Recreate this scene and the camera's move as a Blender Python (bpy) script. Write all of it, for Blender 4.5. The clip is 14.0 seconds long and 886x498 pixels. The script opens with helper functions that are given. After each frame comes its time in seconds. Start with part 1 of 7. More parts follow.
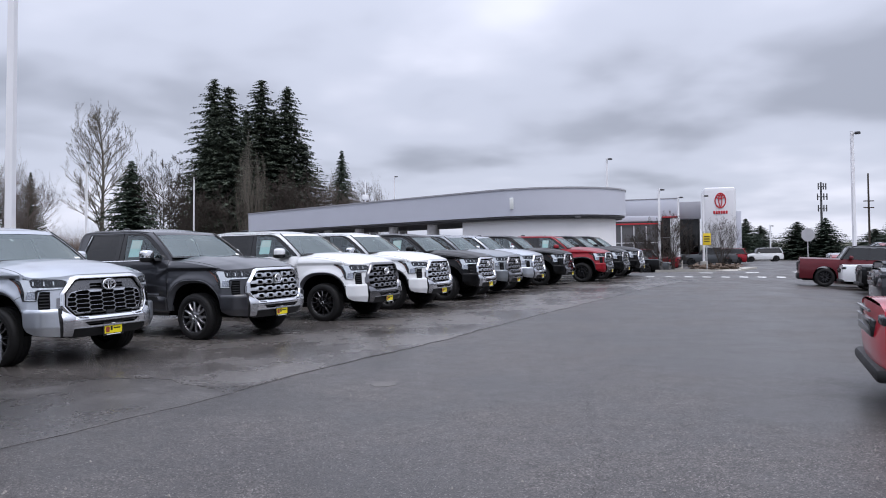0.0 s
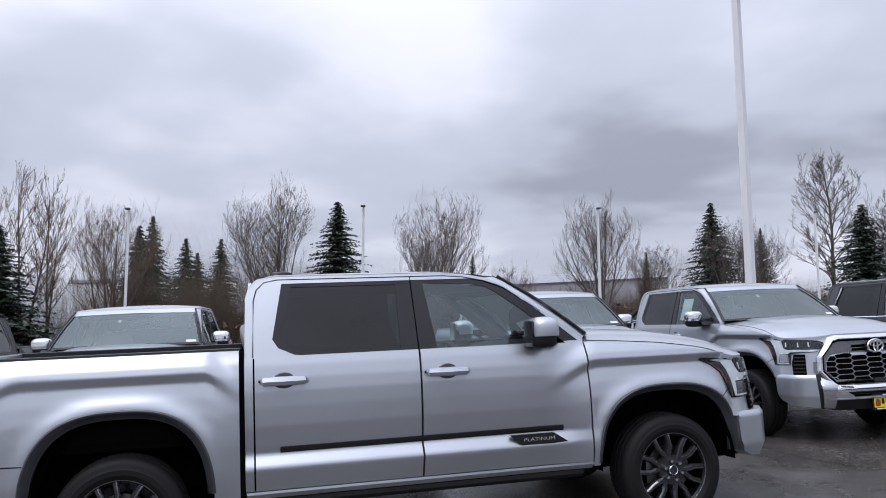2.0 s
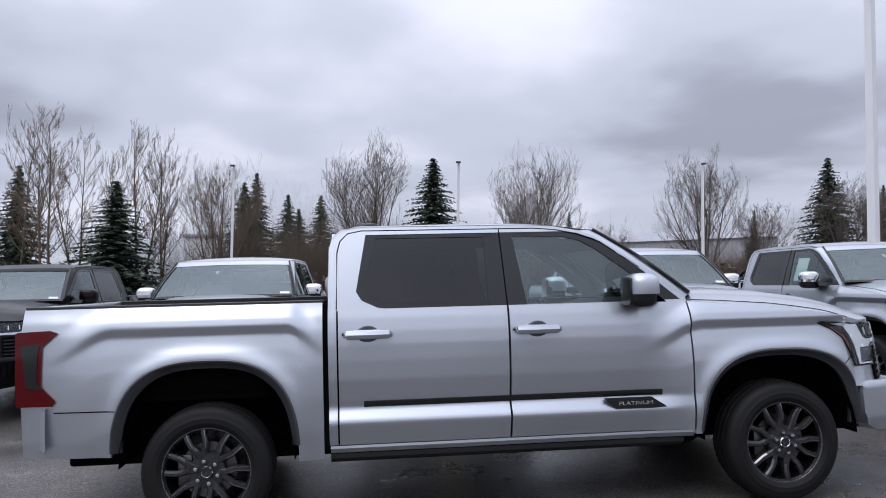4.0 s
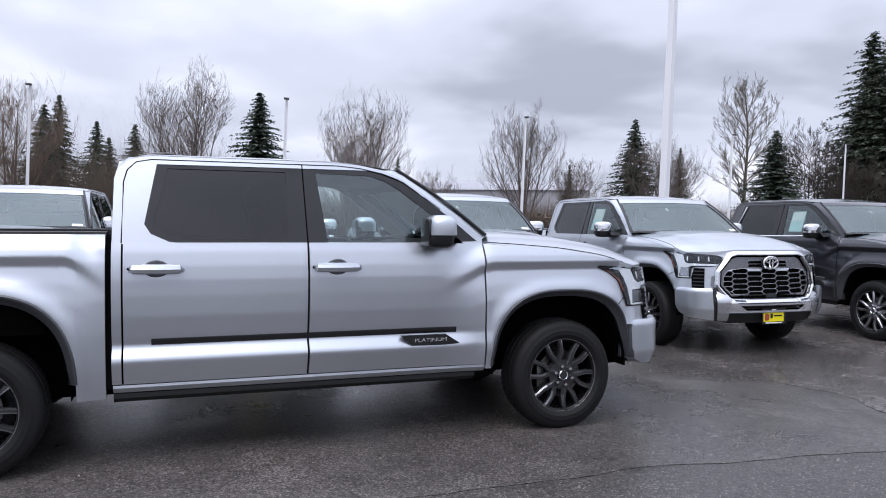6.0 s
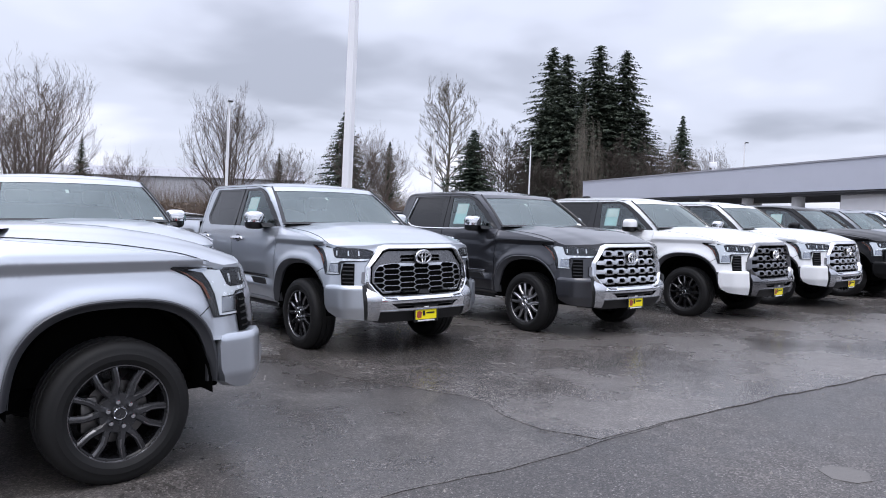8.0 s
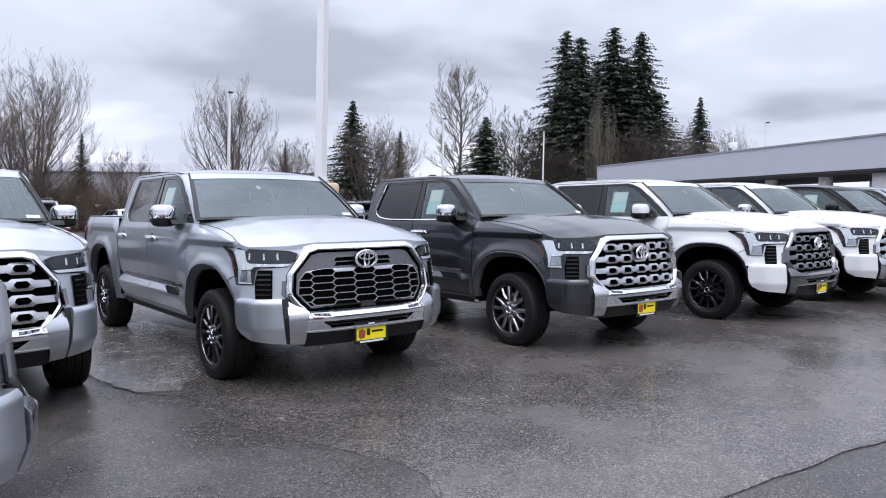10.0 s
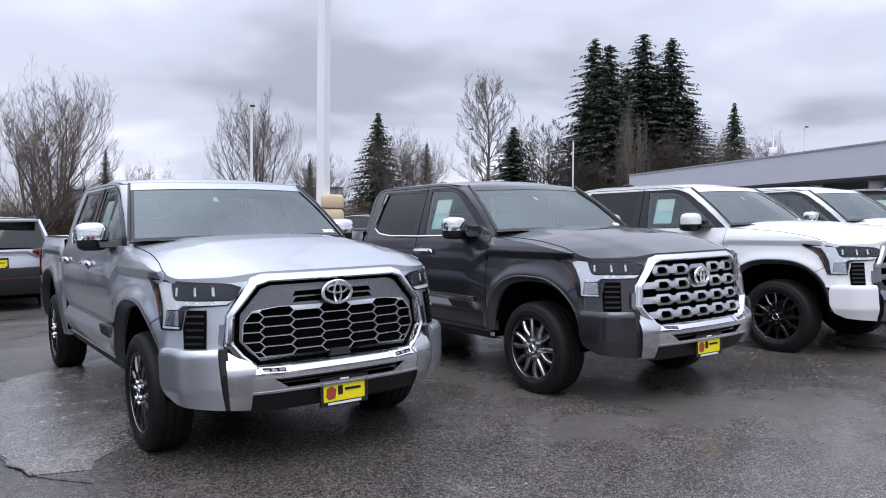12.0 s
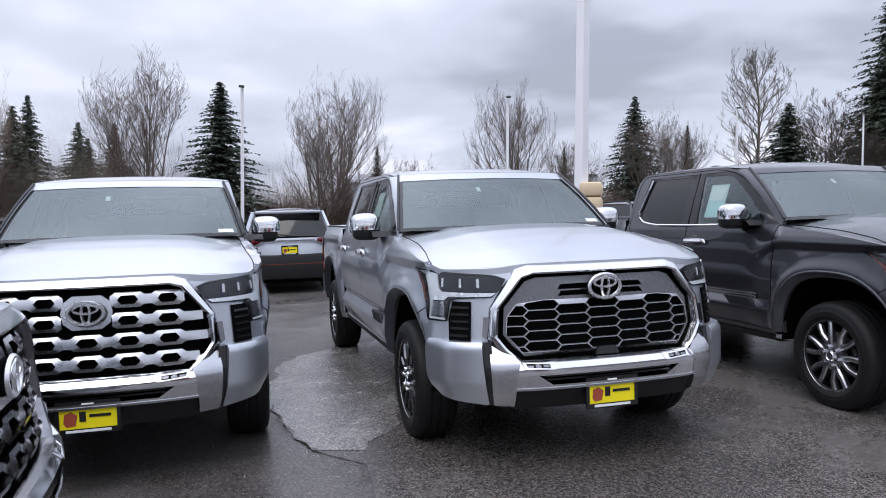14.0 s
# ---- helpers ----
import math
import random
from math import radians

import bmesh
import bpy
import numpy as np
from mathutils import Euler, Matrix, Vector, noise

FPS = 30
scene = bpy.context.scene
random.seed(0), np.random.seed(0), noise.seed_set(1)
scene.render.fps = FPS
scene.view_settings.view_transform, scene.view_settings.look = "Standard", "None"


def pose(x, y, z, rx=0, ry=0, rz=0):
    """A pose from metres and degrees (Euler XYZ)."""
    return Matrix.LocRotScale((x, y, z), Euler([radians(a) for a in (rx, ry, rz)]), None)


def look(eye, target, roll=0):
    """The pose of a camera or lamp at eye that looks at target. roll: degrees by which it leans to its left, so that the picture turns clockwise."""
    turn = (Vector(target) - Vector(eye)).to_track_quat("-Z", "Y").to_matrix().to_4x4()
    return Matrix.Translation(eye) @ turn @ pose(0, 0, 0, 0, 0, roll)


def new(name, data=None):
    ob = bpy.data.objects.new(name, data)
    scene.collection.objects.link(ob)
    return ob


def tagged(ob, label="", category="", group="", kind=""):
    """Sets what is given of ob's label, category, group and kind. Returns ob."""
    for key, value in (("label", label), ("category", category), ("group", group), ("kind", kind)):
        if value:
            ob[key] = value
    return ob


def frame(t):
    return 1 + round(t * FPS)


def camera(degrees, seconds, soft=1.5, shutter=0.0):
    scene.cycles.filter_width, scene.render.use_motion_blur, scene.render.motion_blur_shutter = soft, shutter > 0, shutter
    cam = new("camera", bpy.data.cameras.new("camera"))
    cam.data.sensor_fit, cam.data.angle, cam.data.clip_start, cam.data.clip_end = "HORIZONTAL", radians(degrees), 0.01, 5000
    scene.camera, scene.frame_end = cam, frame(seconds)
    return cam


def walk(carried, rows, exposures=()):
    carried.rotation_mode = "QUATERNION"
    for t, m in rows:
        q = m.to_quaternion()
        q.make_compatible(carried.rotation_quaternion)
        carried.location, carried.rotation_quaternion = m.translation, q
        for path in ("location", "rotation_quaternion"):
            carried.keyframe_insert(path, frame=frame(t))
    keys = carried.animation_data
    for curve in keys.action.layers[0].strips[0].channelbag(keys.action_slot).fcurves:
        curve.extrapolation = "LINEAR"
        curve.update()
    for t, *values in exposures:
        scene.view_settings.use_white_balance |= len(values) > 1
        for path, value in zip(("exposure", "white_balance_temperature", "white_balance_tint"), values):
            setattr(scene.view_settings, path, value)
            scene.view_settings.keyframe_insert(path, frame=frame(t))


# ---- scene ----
cam = camera(62.3, 14.0, 1.0)
PATH = [
    (0, (0.408, 0.131, 1.447), (0.388, 2.131, 1.446), -1.1),
    (0.5, (0.234, 0.496, 1.466), (-0.229, 2.441, 1.529), -1.5),
    (1, (0.022, 0.857, 1.471), (-0.932, 2.613, 1.567), -1.8),
    (1.1, (-0.022, 0.962, 1.481), (-1.112, 2.636, 1.589), -1.9),
    (1.5, (-0.245, 1.166, 1.489), (-1.629, 2.603, 1.634), -2.0),
    (2, (-0.509, 1.373, 1.512), (-2.105, 2.563, 1.711), -2.4),
    (2.5, (-0.656, 1.535, 1.503), (-2.344, 2.585, 1.728), -2.1),
    (3, (-0.707, 1.558, 1.507), (-2.434, 2.552, 1.68), -1.4),
    (5.3, (-0.702, 1.569, 1.466), (-2.384, 2.649, 1.41), 0.1),
    (5.5, (-0.687, 1.595, 1.464), (-2.328, 2.738, 1.403), 0.2),
    (6, (-0.616, 1.706, 1.461), (-2.092, 3.053, 1.394), 0.5),
    (6.5, (-0.555, 1.919, 1.463), (-1.823, 3.464, 1.394), 0.8),
    (7, (-0.625, 2.233, 1.45), (-1.698, 3.919, 1.376), 1.1),
    (7.5, (-0.639, 2.666, 1.45), (-1.57, 4.435, 1.369), 1.2),
    (8, (-0.631, 3.11, 1.467), (-1.504, 4.908, 1.385), 1.0),
    (8.2, (-0.654, 3.314, 1.462), (-1.517, 5.117, 1.378), 0.9),
    (10.3, (-0.976, 5.296, 1.471), (-1.899, 7.066, 1.358), -0.5),
    (10.5, (-1.023, 5.479, 1.478), (-1.95, 7.248, 1.364), -0.6),
    (11, (-1.15, 5.862, 1.476), (-2.088, 7.625, 1.37), -0.8),
    (11.5, (-1.272, 6.217, 1.465), (-2.229, 7.971, 1.375), -1.1),
    (12, (-1.445, 6.514, 1.482), (-2.433, 8.251, 1.406), -1.1),
    (12.5, (-1.568, 6.662, 1.498), (-2.61, 8.368, 1.425), -1.4),
    (13, (-1.585, 6.719, 1.495), (-2.727, 8.359, 1.42), -1.6),
    (13.5, (-1.636, 6.753, 1.49), (-2.933, 8.273, 1.407), -1.7),
    (14, (-1.678, 6.677, 1.49), (-3.191, 7.981, 1.398), -1.6),
]
walk(cam, [(t, look(eye, target, roll)) for t, eye, target, roll in PATH], [(0, 0.34), (0.5, 0.38), (1.5, 0.25), (3, 0.12), (5.5, 0.48), (7, 0.58), (8.2, 0.62), (11, 0.55), (14, 0.46)])

# ---- light ----
world = bpy.data.worlds.new("world")
scene.world = world
world.use_nodes = True
wn, wl = world.node_tree.nodes, world.node_tree.links
wn.clear()


def wnode(kind, **values):
    n = wn.new(kind)
    for k, v in values.items():
        n.inputs[k].default_value = v
    return n


w_out, w_bg = wn.new("ShaderNodeOutputWorld"), wn.new("ShaderNodeBackground")
w_sky = wn.new("ShaderNodeTexSky")
w_sky.sky_type, w_sky.sun_disc = "NISHITA", False
w_sky.sun_elevation, w_sky.sun_rotation = radians(61), radians(147)
w_tc, w_sep = wn.new("ShaderNodeTexCoord"), wn.new("ShaderNodeSeparateXYZ")
wl.new(w_tc.outputs["Generated"], w_sep.inputs[0])


def wmath(op, a, b):
    n = wn.new("ShaderNodeMath")
    n.operation = op
    for i, v in enumerate((a, b)):
        if isinstance(v, (int, float)):
            n.inputs[i].default_value = v
        else:
            wl.new(v, n.inputs[i])
    return n.outputs[0]


# a cloud deck: the direction laid onto a flat layer, with large and small billows
w_h = wmath("ADD", wmath("MAXIMUM", w_sep.outputs[2], 0.0), 0.19)
w_comb = wn.new("ShaderNodeCombineXYZ")
wl.new(wmath("DIVIDE", w_sep.outputs[0], w_h), w_comb.inputs[0])
wl.new(wmath("DIVIDE", w_sep.outputs[1], w_h), w_comb.inputs[1])
w_big = wnode("ShaderNodeTexNoise", Scale=0.70, Detail=4.0, Roughness=0.48, Distortion=0.2)
w_fine = wnode("ShaderNodeTexNoise", Scale=1.7, Detail=4.0, Roughness=0.45, Distortion=0.2)
wl.new(w_comb.outputs[0], w_big.inputs["Vector"])
wl.new(w_comb.outputs[0], w_fine.inputs["Vector"])
# thinner cloud towards the horizon and overhead, a heavier bank between
w_bank = wmath("MULTIPLY", wmath("SUBTRACT", wmath("MINIMUM", wmath("ABSOLUTE", wmath("SUBTRACT", w_sep.outputs[2], 0.20), 0.0), 0.20), 0.09), 0.26)
w_mixn = wmath("ADD", w_bank, wmath("ADD", wmath("MULTIPLY", w_big.outputs["Fac"], 0.74), wmath("MULTIPLY", w_fine.outputs["Fac"], 0.26)))
w_ramp = wn.new("ShaderNodeValToRGB")
w_ramp.color_ramp.interpolation = "EASE"
w_ramp.color_ramp.elements[0].position, w_ramp.color_ramp.elements[0].color = 0.37, (0.36, 0.385, 0.475, 1)
w_ramp.color_ramp.elements[1].position, w_ramp.color_ramp.elements[1].color = 0.65, (0.82, 0.84, 0.985, 1)
mid = w_ramp.color_ramp.elements.new(0.5)
mid.color = (0.565, 0.60, 0.73, 1)
wl.new(w_mixn, w_ramp.inputs[0])
w_mix = wn.new("ShaderNodeMixRGB")
w_mix.inputs[0].default_value = 0.93
w_skyb = wn.new("ShaderNodeVectorMath")
w_skyb.operation = "SCALE"
w_skyb.inputs["Scale"].default_value = 0.08
wl.new(w_sky.outputs[0], w_skyb.inputs[0])
wl.new(w_skyb.outputs[0], w_mix.inputs[1])
wl.new(w_ramp.outputs[0], w_mix.inputs[2])
# an overcast sky is brightest overhead
wl.new(w_mix.outputs[0], w_bg.inputs[0])
w_high = wmath("ADD", wmath("MULTIPLY", wmath("POWER", wmath("MAXIMUM", w_sep.outputs[2], 0.0), 2.2), 1.7), 0.88)
wl.new(w_high, w_bg.inputs[1])
wl.new(w_bg.outputs[0], w_out.inputs[0])

sun = new("sun", bpy.data.lights.new("sun", "SUN"))
sun.data.energy, sun.data.angle, sun.data.color = 0.75, radians(40), (1.0, 0.97, 0.93)
sun.matrix_world = look((0, 0, 30), (-9, 14, 0))

# lot rises gently along the row; upright things lean to fit the camera's view
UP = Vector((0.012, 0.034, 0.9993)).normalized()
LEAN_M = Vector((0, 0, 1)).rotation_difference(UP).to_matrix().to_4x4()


# ---- materials ----
class Mat:
    """A node material with a principled shader and short ways to add texture to it."""

    def __init__(self, name, color, rough=0.5, metal=0.0, spec=0.5, coat=0.0):
        self.m = bpy.data.materials.new(name)
        self.m.use_nodes = True
        self.n, self.l = self.m.node_tree.nodes, self.m.node_tree.links
        self.p = self.n["Principled BSDF"]
        self.p.inputs["Base Color"].default_value = (*color, 1)
        self.p.inputs["Roughness"].default_value = rough
        self.p.inputs["Metallic"].default_value = metal
        self.p.inputs["Specular IOR Level"].default_value = spec
        self.p.inputs["Coat Weight"].default_value = coat
        self.p.inputs["Coat Roughness"].default_value = 0.04
        self.tc = self.n.new("ShaderNodeTexCoord")

    def noise(self, scale, detail=4.0, rough=0.55, coords="Object"):
        n = self.n.new("ShaderNodeTexNoise")
        n.inputs["Scale"].default_value, n.inputs["Detail"].default_value, n.inputs["Roughness"].default_value = scale, detail, rough
        self.l.new(self.tc.outputs[coords], n.inputs["Vector"])
        return n.outputs["Fac"]

    def ramp(self, fac, stops):
        r = self.n.new("ShaderNodeValToRGB")
        el = r.color_ramp.elements
        while len(el) < len(stops):
            el.new(0.5)
        for e, (pos, c) in zip(el, stops):
            e.position = pos
            e.color = (*c, 1) if isinstance(c, tuple) else (c, c, c, 1)
        self.l.new(fac, r.inputs[0])
        return r.outputs[0]

    def mix(self, fac, a, b, mode="MIX"):
        x = self.n.new("ShaderNodeMixRGB")
        x.blend_type = mode
        for i, v in enumerate((fac, a, b)):
            if isinstance(v, (int, float)):
                x.inputs[i].default_value = v if i == 0 else (v, v, v, 1)
            elif isinstance(v, tuple):
                x.inputs[i].default_value = (*v, 1)
            else:
                self.l.new(v, x.inputs[i])
        return x.outputs[0]

    def cells(self, scale):
        """A random value for each small stone."""
        n = self.n.new("ShaderNodeTexVoronoi")
        n.inputs["Scale"].default_value = scale
        self.l.new(self.tc.outputs["Object"], n.inputs["Vector"])
        return n.outputs["Color"]

    def set(self, socket, value):
        self.l.new(value, self.p.inputs[socket])
        return self

    def bump(self, height, strength=0.3, distance=0.01):
        b = self.n.new("ShaderNodeBump")
        b.inputs["Strength"].default_value, b.inputs["Distance"].default_value = strength, distance
        self.l.new(height, b.inputs["Height"])
        self.l.new(b.outputs[0], self.p.inputs["Normal"])
        return self


def paint(name, color, metal=0.0, rough=0.35, coat=0.75):
    """Car paint with a clear coat, fine flake and a trace of road film."""
    k = Mat(name, color, rough, metal, 0.3 if sum(color) > 0.08 else 0.08, coat)
    flake = k.noise(900, 1)
    film = k.noise(2.2, 6, 0.65)
    c = k.mix(k.ramp(flake, [(0.3, 0.0), (0.7, 1.0)]), tuple(v * 0.94 for v in color), tuple(min(1, v * 1.06) for v in color))
    c = k.mix(k.ramp(film, [(0.5, 0.0), (0.85, 0.25)]), c, tuple(v * 0.8 + 0.006 for v in color))
    k.set("Base Color", c)
    k.set("Coat Roughness", k.ramp(film, [(0.3, 0.03), (0.8, 0.12)]))
    return k.m


def plain(name, color, rough=0.5, metal=0.0, vary=0.12, scale=6.0, bump=0.0, spec=0.5):
    k = Mat(name, color, rough, metal, spec)
    f = k.noise(scale, 6, 0.6)
    k.set("Base Color", k.mix(f, tuple(v * (1 - vary) for v in color), tuple(min(1, v * (1 + vary)) for v in color)))
    k.set("Roughness", k.ramp(f, [(0.2, max(0.02, rough - 0.08)), (0.8, min(1, rough + 0.08))]))
    if bump:
        k.bump(k.noise(scale * 12, 4), bump, 0.004)
    return k.m


def glass(name, tint, gloss_ior=1.5, sheen=(1.0, 1.0, 1.0)):
    """A thin pane: what is behind it, tinted, and the sky on its face."""
    m = bpy.data.materials.new(name)
    m.use_nodes = True
    n, l = m.node_tree.nodes, m.node_tree.links
    n.clear()
    out, mixs, tr, gl, fr = (n.new("ShaderNode" + k) for k in ("OutputMaterial", "MixShader", "BsdfTransparent", "BsdfGlossy", "Fresnel"))
    tr.inputs[0].default_value = (*tint, 1)
    gl.inputs["Roughness"].default_value = 0.02
    gl.inputs[0].default_value = (*sheen, 1)
    fr.inputs[0].default_value = gloss_ior
    l.new(fr.outputs[0], mixs.inputs[0])
    l.new(tr.outputs[0], mixs.inputs[1])
    l.new(gl.outputs[0], mixs.inputs[2])
    l.new(mixs.outputs[0], out.inputs[0])
    return m


SILVER = paint("silver_paint", (0.53, 0.56, 0.605), 0.85, 0.37, 0.9)
DARKGREY = paint("dark_grey_paint", (0.044, 0.045, 0.052), 0.7, 0.30, 1.0)
WHITE = paint("white_paint", (0.78, 0.79, 0.80), 0.0, 0.4)
BLACK = paint("black_paint", (0.0022, 0.0022, 0.0026), 0.0, 0.3, 0.32)
PALEGREY = paint("pale_grey_paint", (0.24, 0.26, 0.28), 0.7, 0.36)
MIDGREY = paint("mid_grey_paint", (0.075, 0.08, 0.085), 0.6, 0.32)
RED = paint("red_paint", (0.27, 0.002, 0.011), 0.2, 0.32, 0.5)
FLARE = plain("grey_trim_and_recess_shade", (0.085, 0.088, 0.097), 0.38, 0.5, 0.08, 8)
BRIGHTRED = paint("bright_red_paint", (0.46, 0.006, 0.022), 0.1, 0.3, 0.8)
MAROON = paint("maroon_paint", (0.11, 0.008, 0.014), 0.2, 0.32, 0.4)
CHROME = plain("chrome", (0.74, 0.75, 0.77), 0.09, 1.0, 0.03, 3)
DARKCHROME = plain("dark_chrome", (0.22, 0.22, 0.23), 0.16, 1.0, 0.08, 5)
GUNMETAL = plain("gunmetal_plastic", (0.155, 0.157, 0.165), 0.28, 0.7, 0.08, 9)
GLOSSBLACK = plain("gloss_black_plastic", (0.012, 0.012, 0.013), 0.12, 0.0, 0.1, 8)
BLACKPL = plain("black_plastic", (0.012, 0.012, 0.0125), 0.5, 0.0, 0.15, 14, 0.1, 0.35)
# blacker than real plastic: the shade of gaps and hollows is in this colour
VOIDBLACK = plain("black_lining_and_shade", (0.003, 0.003, 0.003), 0.9, 0.0, 0.1, 10, 0.0, 0.05)
RUBBER = plain("tyre_rubber", (0.0085, 0.0083, 0.0085), 0.62, 0.0, 0.25, 16, 0.15, 0.28)
RIMBLACK = plain("satin_black_alloy", (0.007, 0.007, 0.008), 0.28, 0.2, 0.1, 12, 0.0, 0.35)
RIMGREY = plain("dark_grey_alloy", (0.045, 0.045, 0.048), 0.25, 0.4, 0.1, 12, 0.0, 0.4)
RIMEDGE = plain("polished_black_alloy", (0.24, 0.24, 0.25), 0.28, 1.0, 0.08, 12)
RIMSILVER = plain("grey_machined_alloy", (0.42, 0.42, 0.44), 0.34, 1.0, 0.08, 12)
RIMBRIGHT = plain("machined_alloy", (0.55, 0.55, 0.57), 0.34, 1.0, 0.06, 12)
STEEL = plain("brake_steel", (0.16, 0.155, 0.15), 0.4, 1.0, 0.2, 20)
LAMPLENS = glass("clear_lamp_lens", (0.90, 0.92, 0.94), 1.32)
SATIN = plain("satin_silver_plastic", (0.52, 0.53, 0.55), 0.24, 1.0, 0.05, 6)
LAMPHOUSE = plain("smoked_lamp_housing", (0.045, 0.047, 0.051), 0.20, 0.5, 0.1, 9)
GLASSCLEAR = glass("clear_car_glass", (0.76, 0.86, 0.85), 1.95, (0.88, 0.98, 1.0))
WINDSCREEN = glass("tinted_windshield_glass", (0.42, 0.50, 0.48), 2.3, (0.86, 0.97, 0.96))
GLASSDARK = glass("privacy_glass", (0.035, 0.037, 0.04), 1.55)
AMBER = plain("amber_reflector", (0.17, 0.05, 0.025), 0.2)
REDLENS = plain("red_lamp_lens", (0.085, 0.001, 0.003), 0.1, 0.0, 0.1, 6, 0.0, 0.3)
LAMPWHITE = plain("lamp_reflector", (0.84, 0.86, 0.88), 0.25, 0.45)
SEAT = plain("grey_seat_leather", (0.27, 0.26, 0.25), 0.6, 0.0, 0.1, 12, 0.1)
DASH = plain("dark_dash_plastic", (0.05, 0.05, 0.052), 0.6, 0.0, 0.15, 20, 0.1)
YELLOW = plain("yellow_plate_card", (0.90, 0.76, 0.01), 0.4, 0.0, 0.05, 8)
PLATERED = plain("brown_red_print", (0.32, 0.06, 0.03), 0.5)
PAPER = plain("white_paper", (0.78, 0.80, 0.78), 0.7, 0.0, 0.05)
PAPERGREEN = plain("pale_green_paper", (0.62, 0.80, 0.80), 0.7, 0.0, 0.05)
LETTER = plain("bright_badge_letter", (0.75, 0.76, 0.78), 0.25, 0.8)


# ---- building helpers ----
from mathutils.geometry import delaunay_2d_cdt


class Geo:
    """Vertices and faces that grow into one mesh."""

    def __init__(self):
        self.v, self.f = [], []

    def add(self, verts, faces):
        o = len(self.v)
        self.v += [tuple(p) for p in verts]
        self.f += [tuple(i + o for i in q) for q in faces]
        return self

    def box(self, x0, x1, y0, y1, z0, z1, b=0.0):
        """A box with chamfered edges where b is given."""
        if b <= 0:
            v = [(x, y, z) for x in (x0, x1) for y in (y0, y1) for z in (z0, z1)]
            return self.add(v, [(0, 1, 3, 2), (4, 6, 7, 5), (0, 4, 5, 1), (2, 3, 7, 6), (0, 2, 6, 4), (1, 5, 7, 3)])
        bm = bmesh.new()
        bmesh.ops.create_cube(bm, size=1)
        for q in bm.verts:
            q.co = ((x0 + x1) / 2 + q.co.x * (x1 - x0), (y0 + y1) / 2 + q.co.y * (y1 - y0), (z0 + z1) / 2 + q.co.z * (z1 - z0))
        bmesh.ops.bevel(bm, geom=bm.edges[:], offset=b, segments=2, affect="EDGES", profile=0.5)
        bm.verts.index_update()
        self.add([q.co[:] for q in bm.verts], [[q.index for q in f.verts] for f in bm.faces])
        bm.free()
        return self

    def grid(self, rows, close=False):
        """A sheet through rows of equally many points."""
        m = len(rows[0])
        f = []
        for i in range(len(rows) - 1):
            for j in range(m if close else m - 1):
                k = (j + 1) % m
                f.append((i * m + j, i * m + k, (i + 1) * m + k, (i + 1) * m + j))
        return self.add([p for r in rows for p in r], f)

    def lathe(self, prof, seg=32, axis="y", centre=(0, 0, 0), r_mod=None):
        """Turns (radius, along) round an axis."""
        rows = []
        for i in range(seg):
            a = 2 * math.pi * i / seg
            c, s = math.cos(a), math.sin(a)
            row = []
            for j, (r, h) in enumerate(prof):
                r2 = r + (r_mod(i, j) if r_mod else 0)
                p = (r2 * c, h, r2 * s) if axis == "y" else (r2 * c, r2 * s, h) if axis == "z" else (h, r2 * c, r2 * s)
                row.append(tuple(a + b for a, b in zip(p, centre)))
            rows.append(row)
        rows.append(rows[0])
        return self.grid(rows)

    def tube(self, pts, radii, seg=6, caps=True):
        """A round bar along points."""
        rows = []
        pts = [Vector(p) for p in pts]
        for i, p in enumerate(pts):
            d = (pts[min(i + 1, len(pts) - 1)] - pts[max(i - 1, 0)]).normalized()
            a = d.orthogonal().normalized()
            b = d.cross(a)
            r = radii[i] if isinstance(radii, (list, tuple)) else radii
            rows.append([tuple(p + r * (math.cos(2 * math.pi * k / seg) * a + math.sin(2 * math.pi * k / seg) * b)) for k in range(seg)])
        o = len(self.v)
        self.grid(rows, True)
        if caps:
            n = len(rows)
            self.f.append(tuple(o + k for k in reversed(range(seg))))
            self.f.append(tuple(o + (n - 1) * seg + k for k in range(seg)))
        return self

    def blob(self, c, size, e=0.6, nu=16, nv=10, z0=-1.0, z1=1.0):
        """A rounded box (superellipsoid), or the slice of it between two heights."""
        def sp(v, k):
            return math.copysign(abs(v) ** k, v)
        rows = []
        lo, hi = math.asin(max(-1, min(1, sp(z0, 1 / e)))), math.asin(max(-1, min(1, sp(z1, 1 / e))))
        for i in range(nv + 1):
            b = lo + (hi - lo) * i / nv
            rows.append([(c[0] + size[0] * sp(math.cos(b), e) * sp(math.cos(a), e), c[1] + size[1] * sp(math.cos(b), e) * sp(math.sin(a), e), c[2] + size[2] * sp(math.sin(b), e))
                         for a in (2 * math.pi * k / nu for k in range(nu))])
        o = len(self.v)
        self.grid(rows, True)
        self.f.append(tuple(o + k for k in reversed(range(nu))))
        self.f.append(tuple(o + nv * nu + k for k in range(nu)))
        return self

    def plate(self, outline, holes, fn, depth, step=0.0):
        """A flat outline with holes, triangulated, laid onto a surface by fn(u, v, d) with thickness depth (d from 0 inward)."""
        def dense(poly):
            if not step:
                return list(poly)
            out = []
            for (a, b), (c, d) in zip(poly, poly[1:] + poly[:1]):
                n = max(1, int(math.hypot(c - a, d - b) / step))
                out += [(a + (c - a) * k / n, b + (d - b) * k / n) for k in range(n)]
            return out
        loops = [dense(list(outline))] + [dense(list(h)) for h in holes]
        pts, edges = [], []
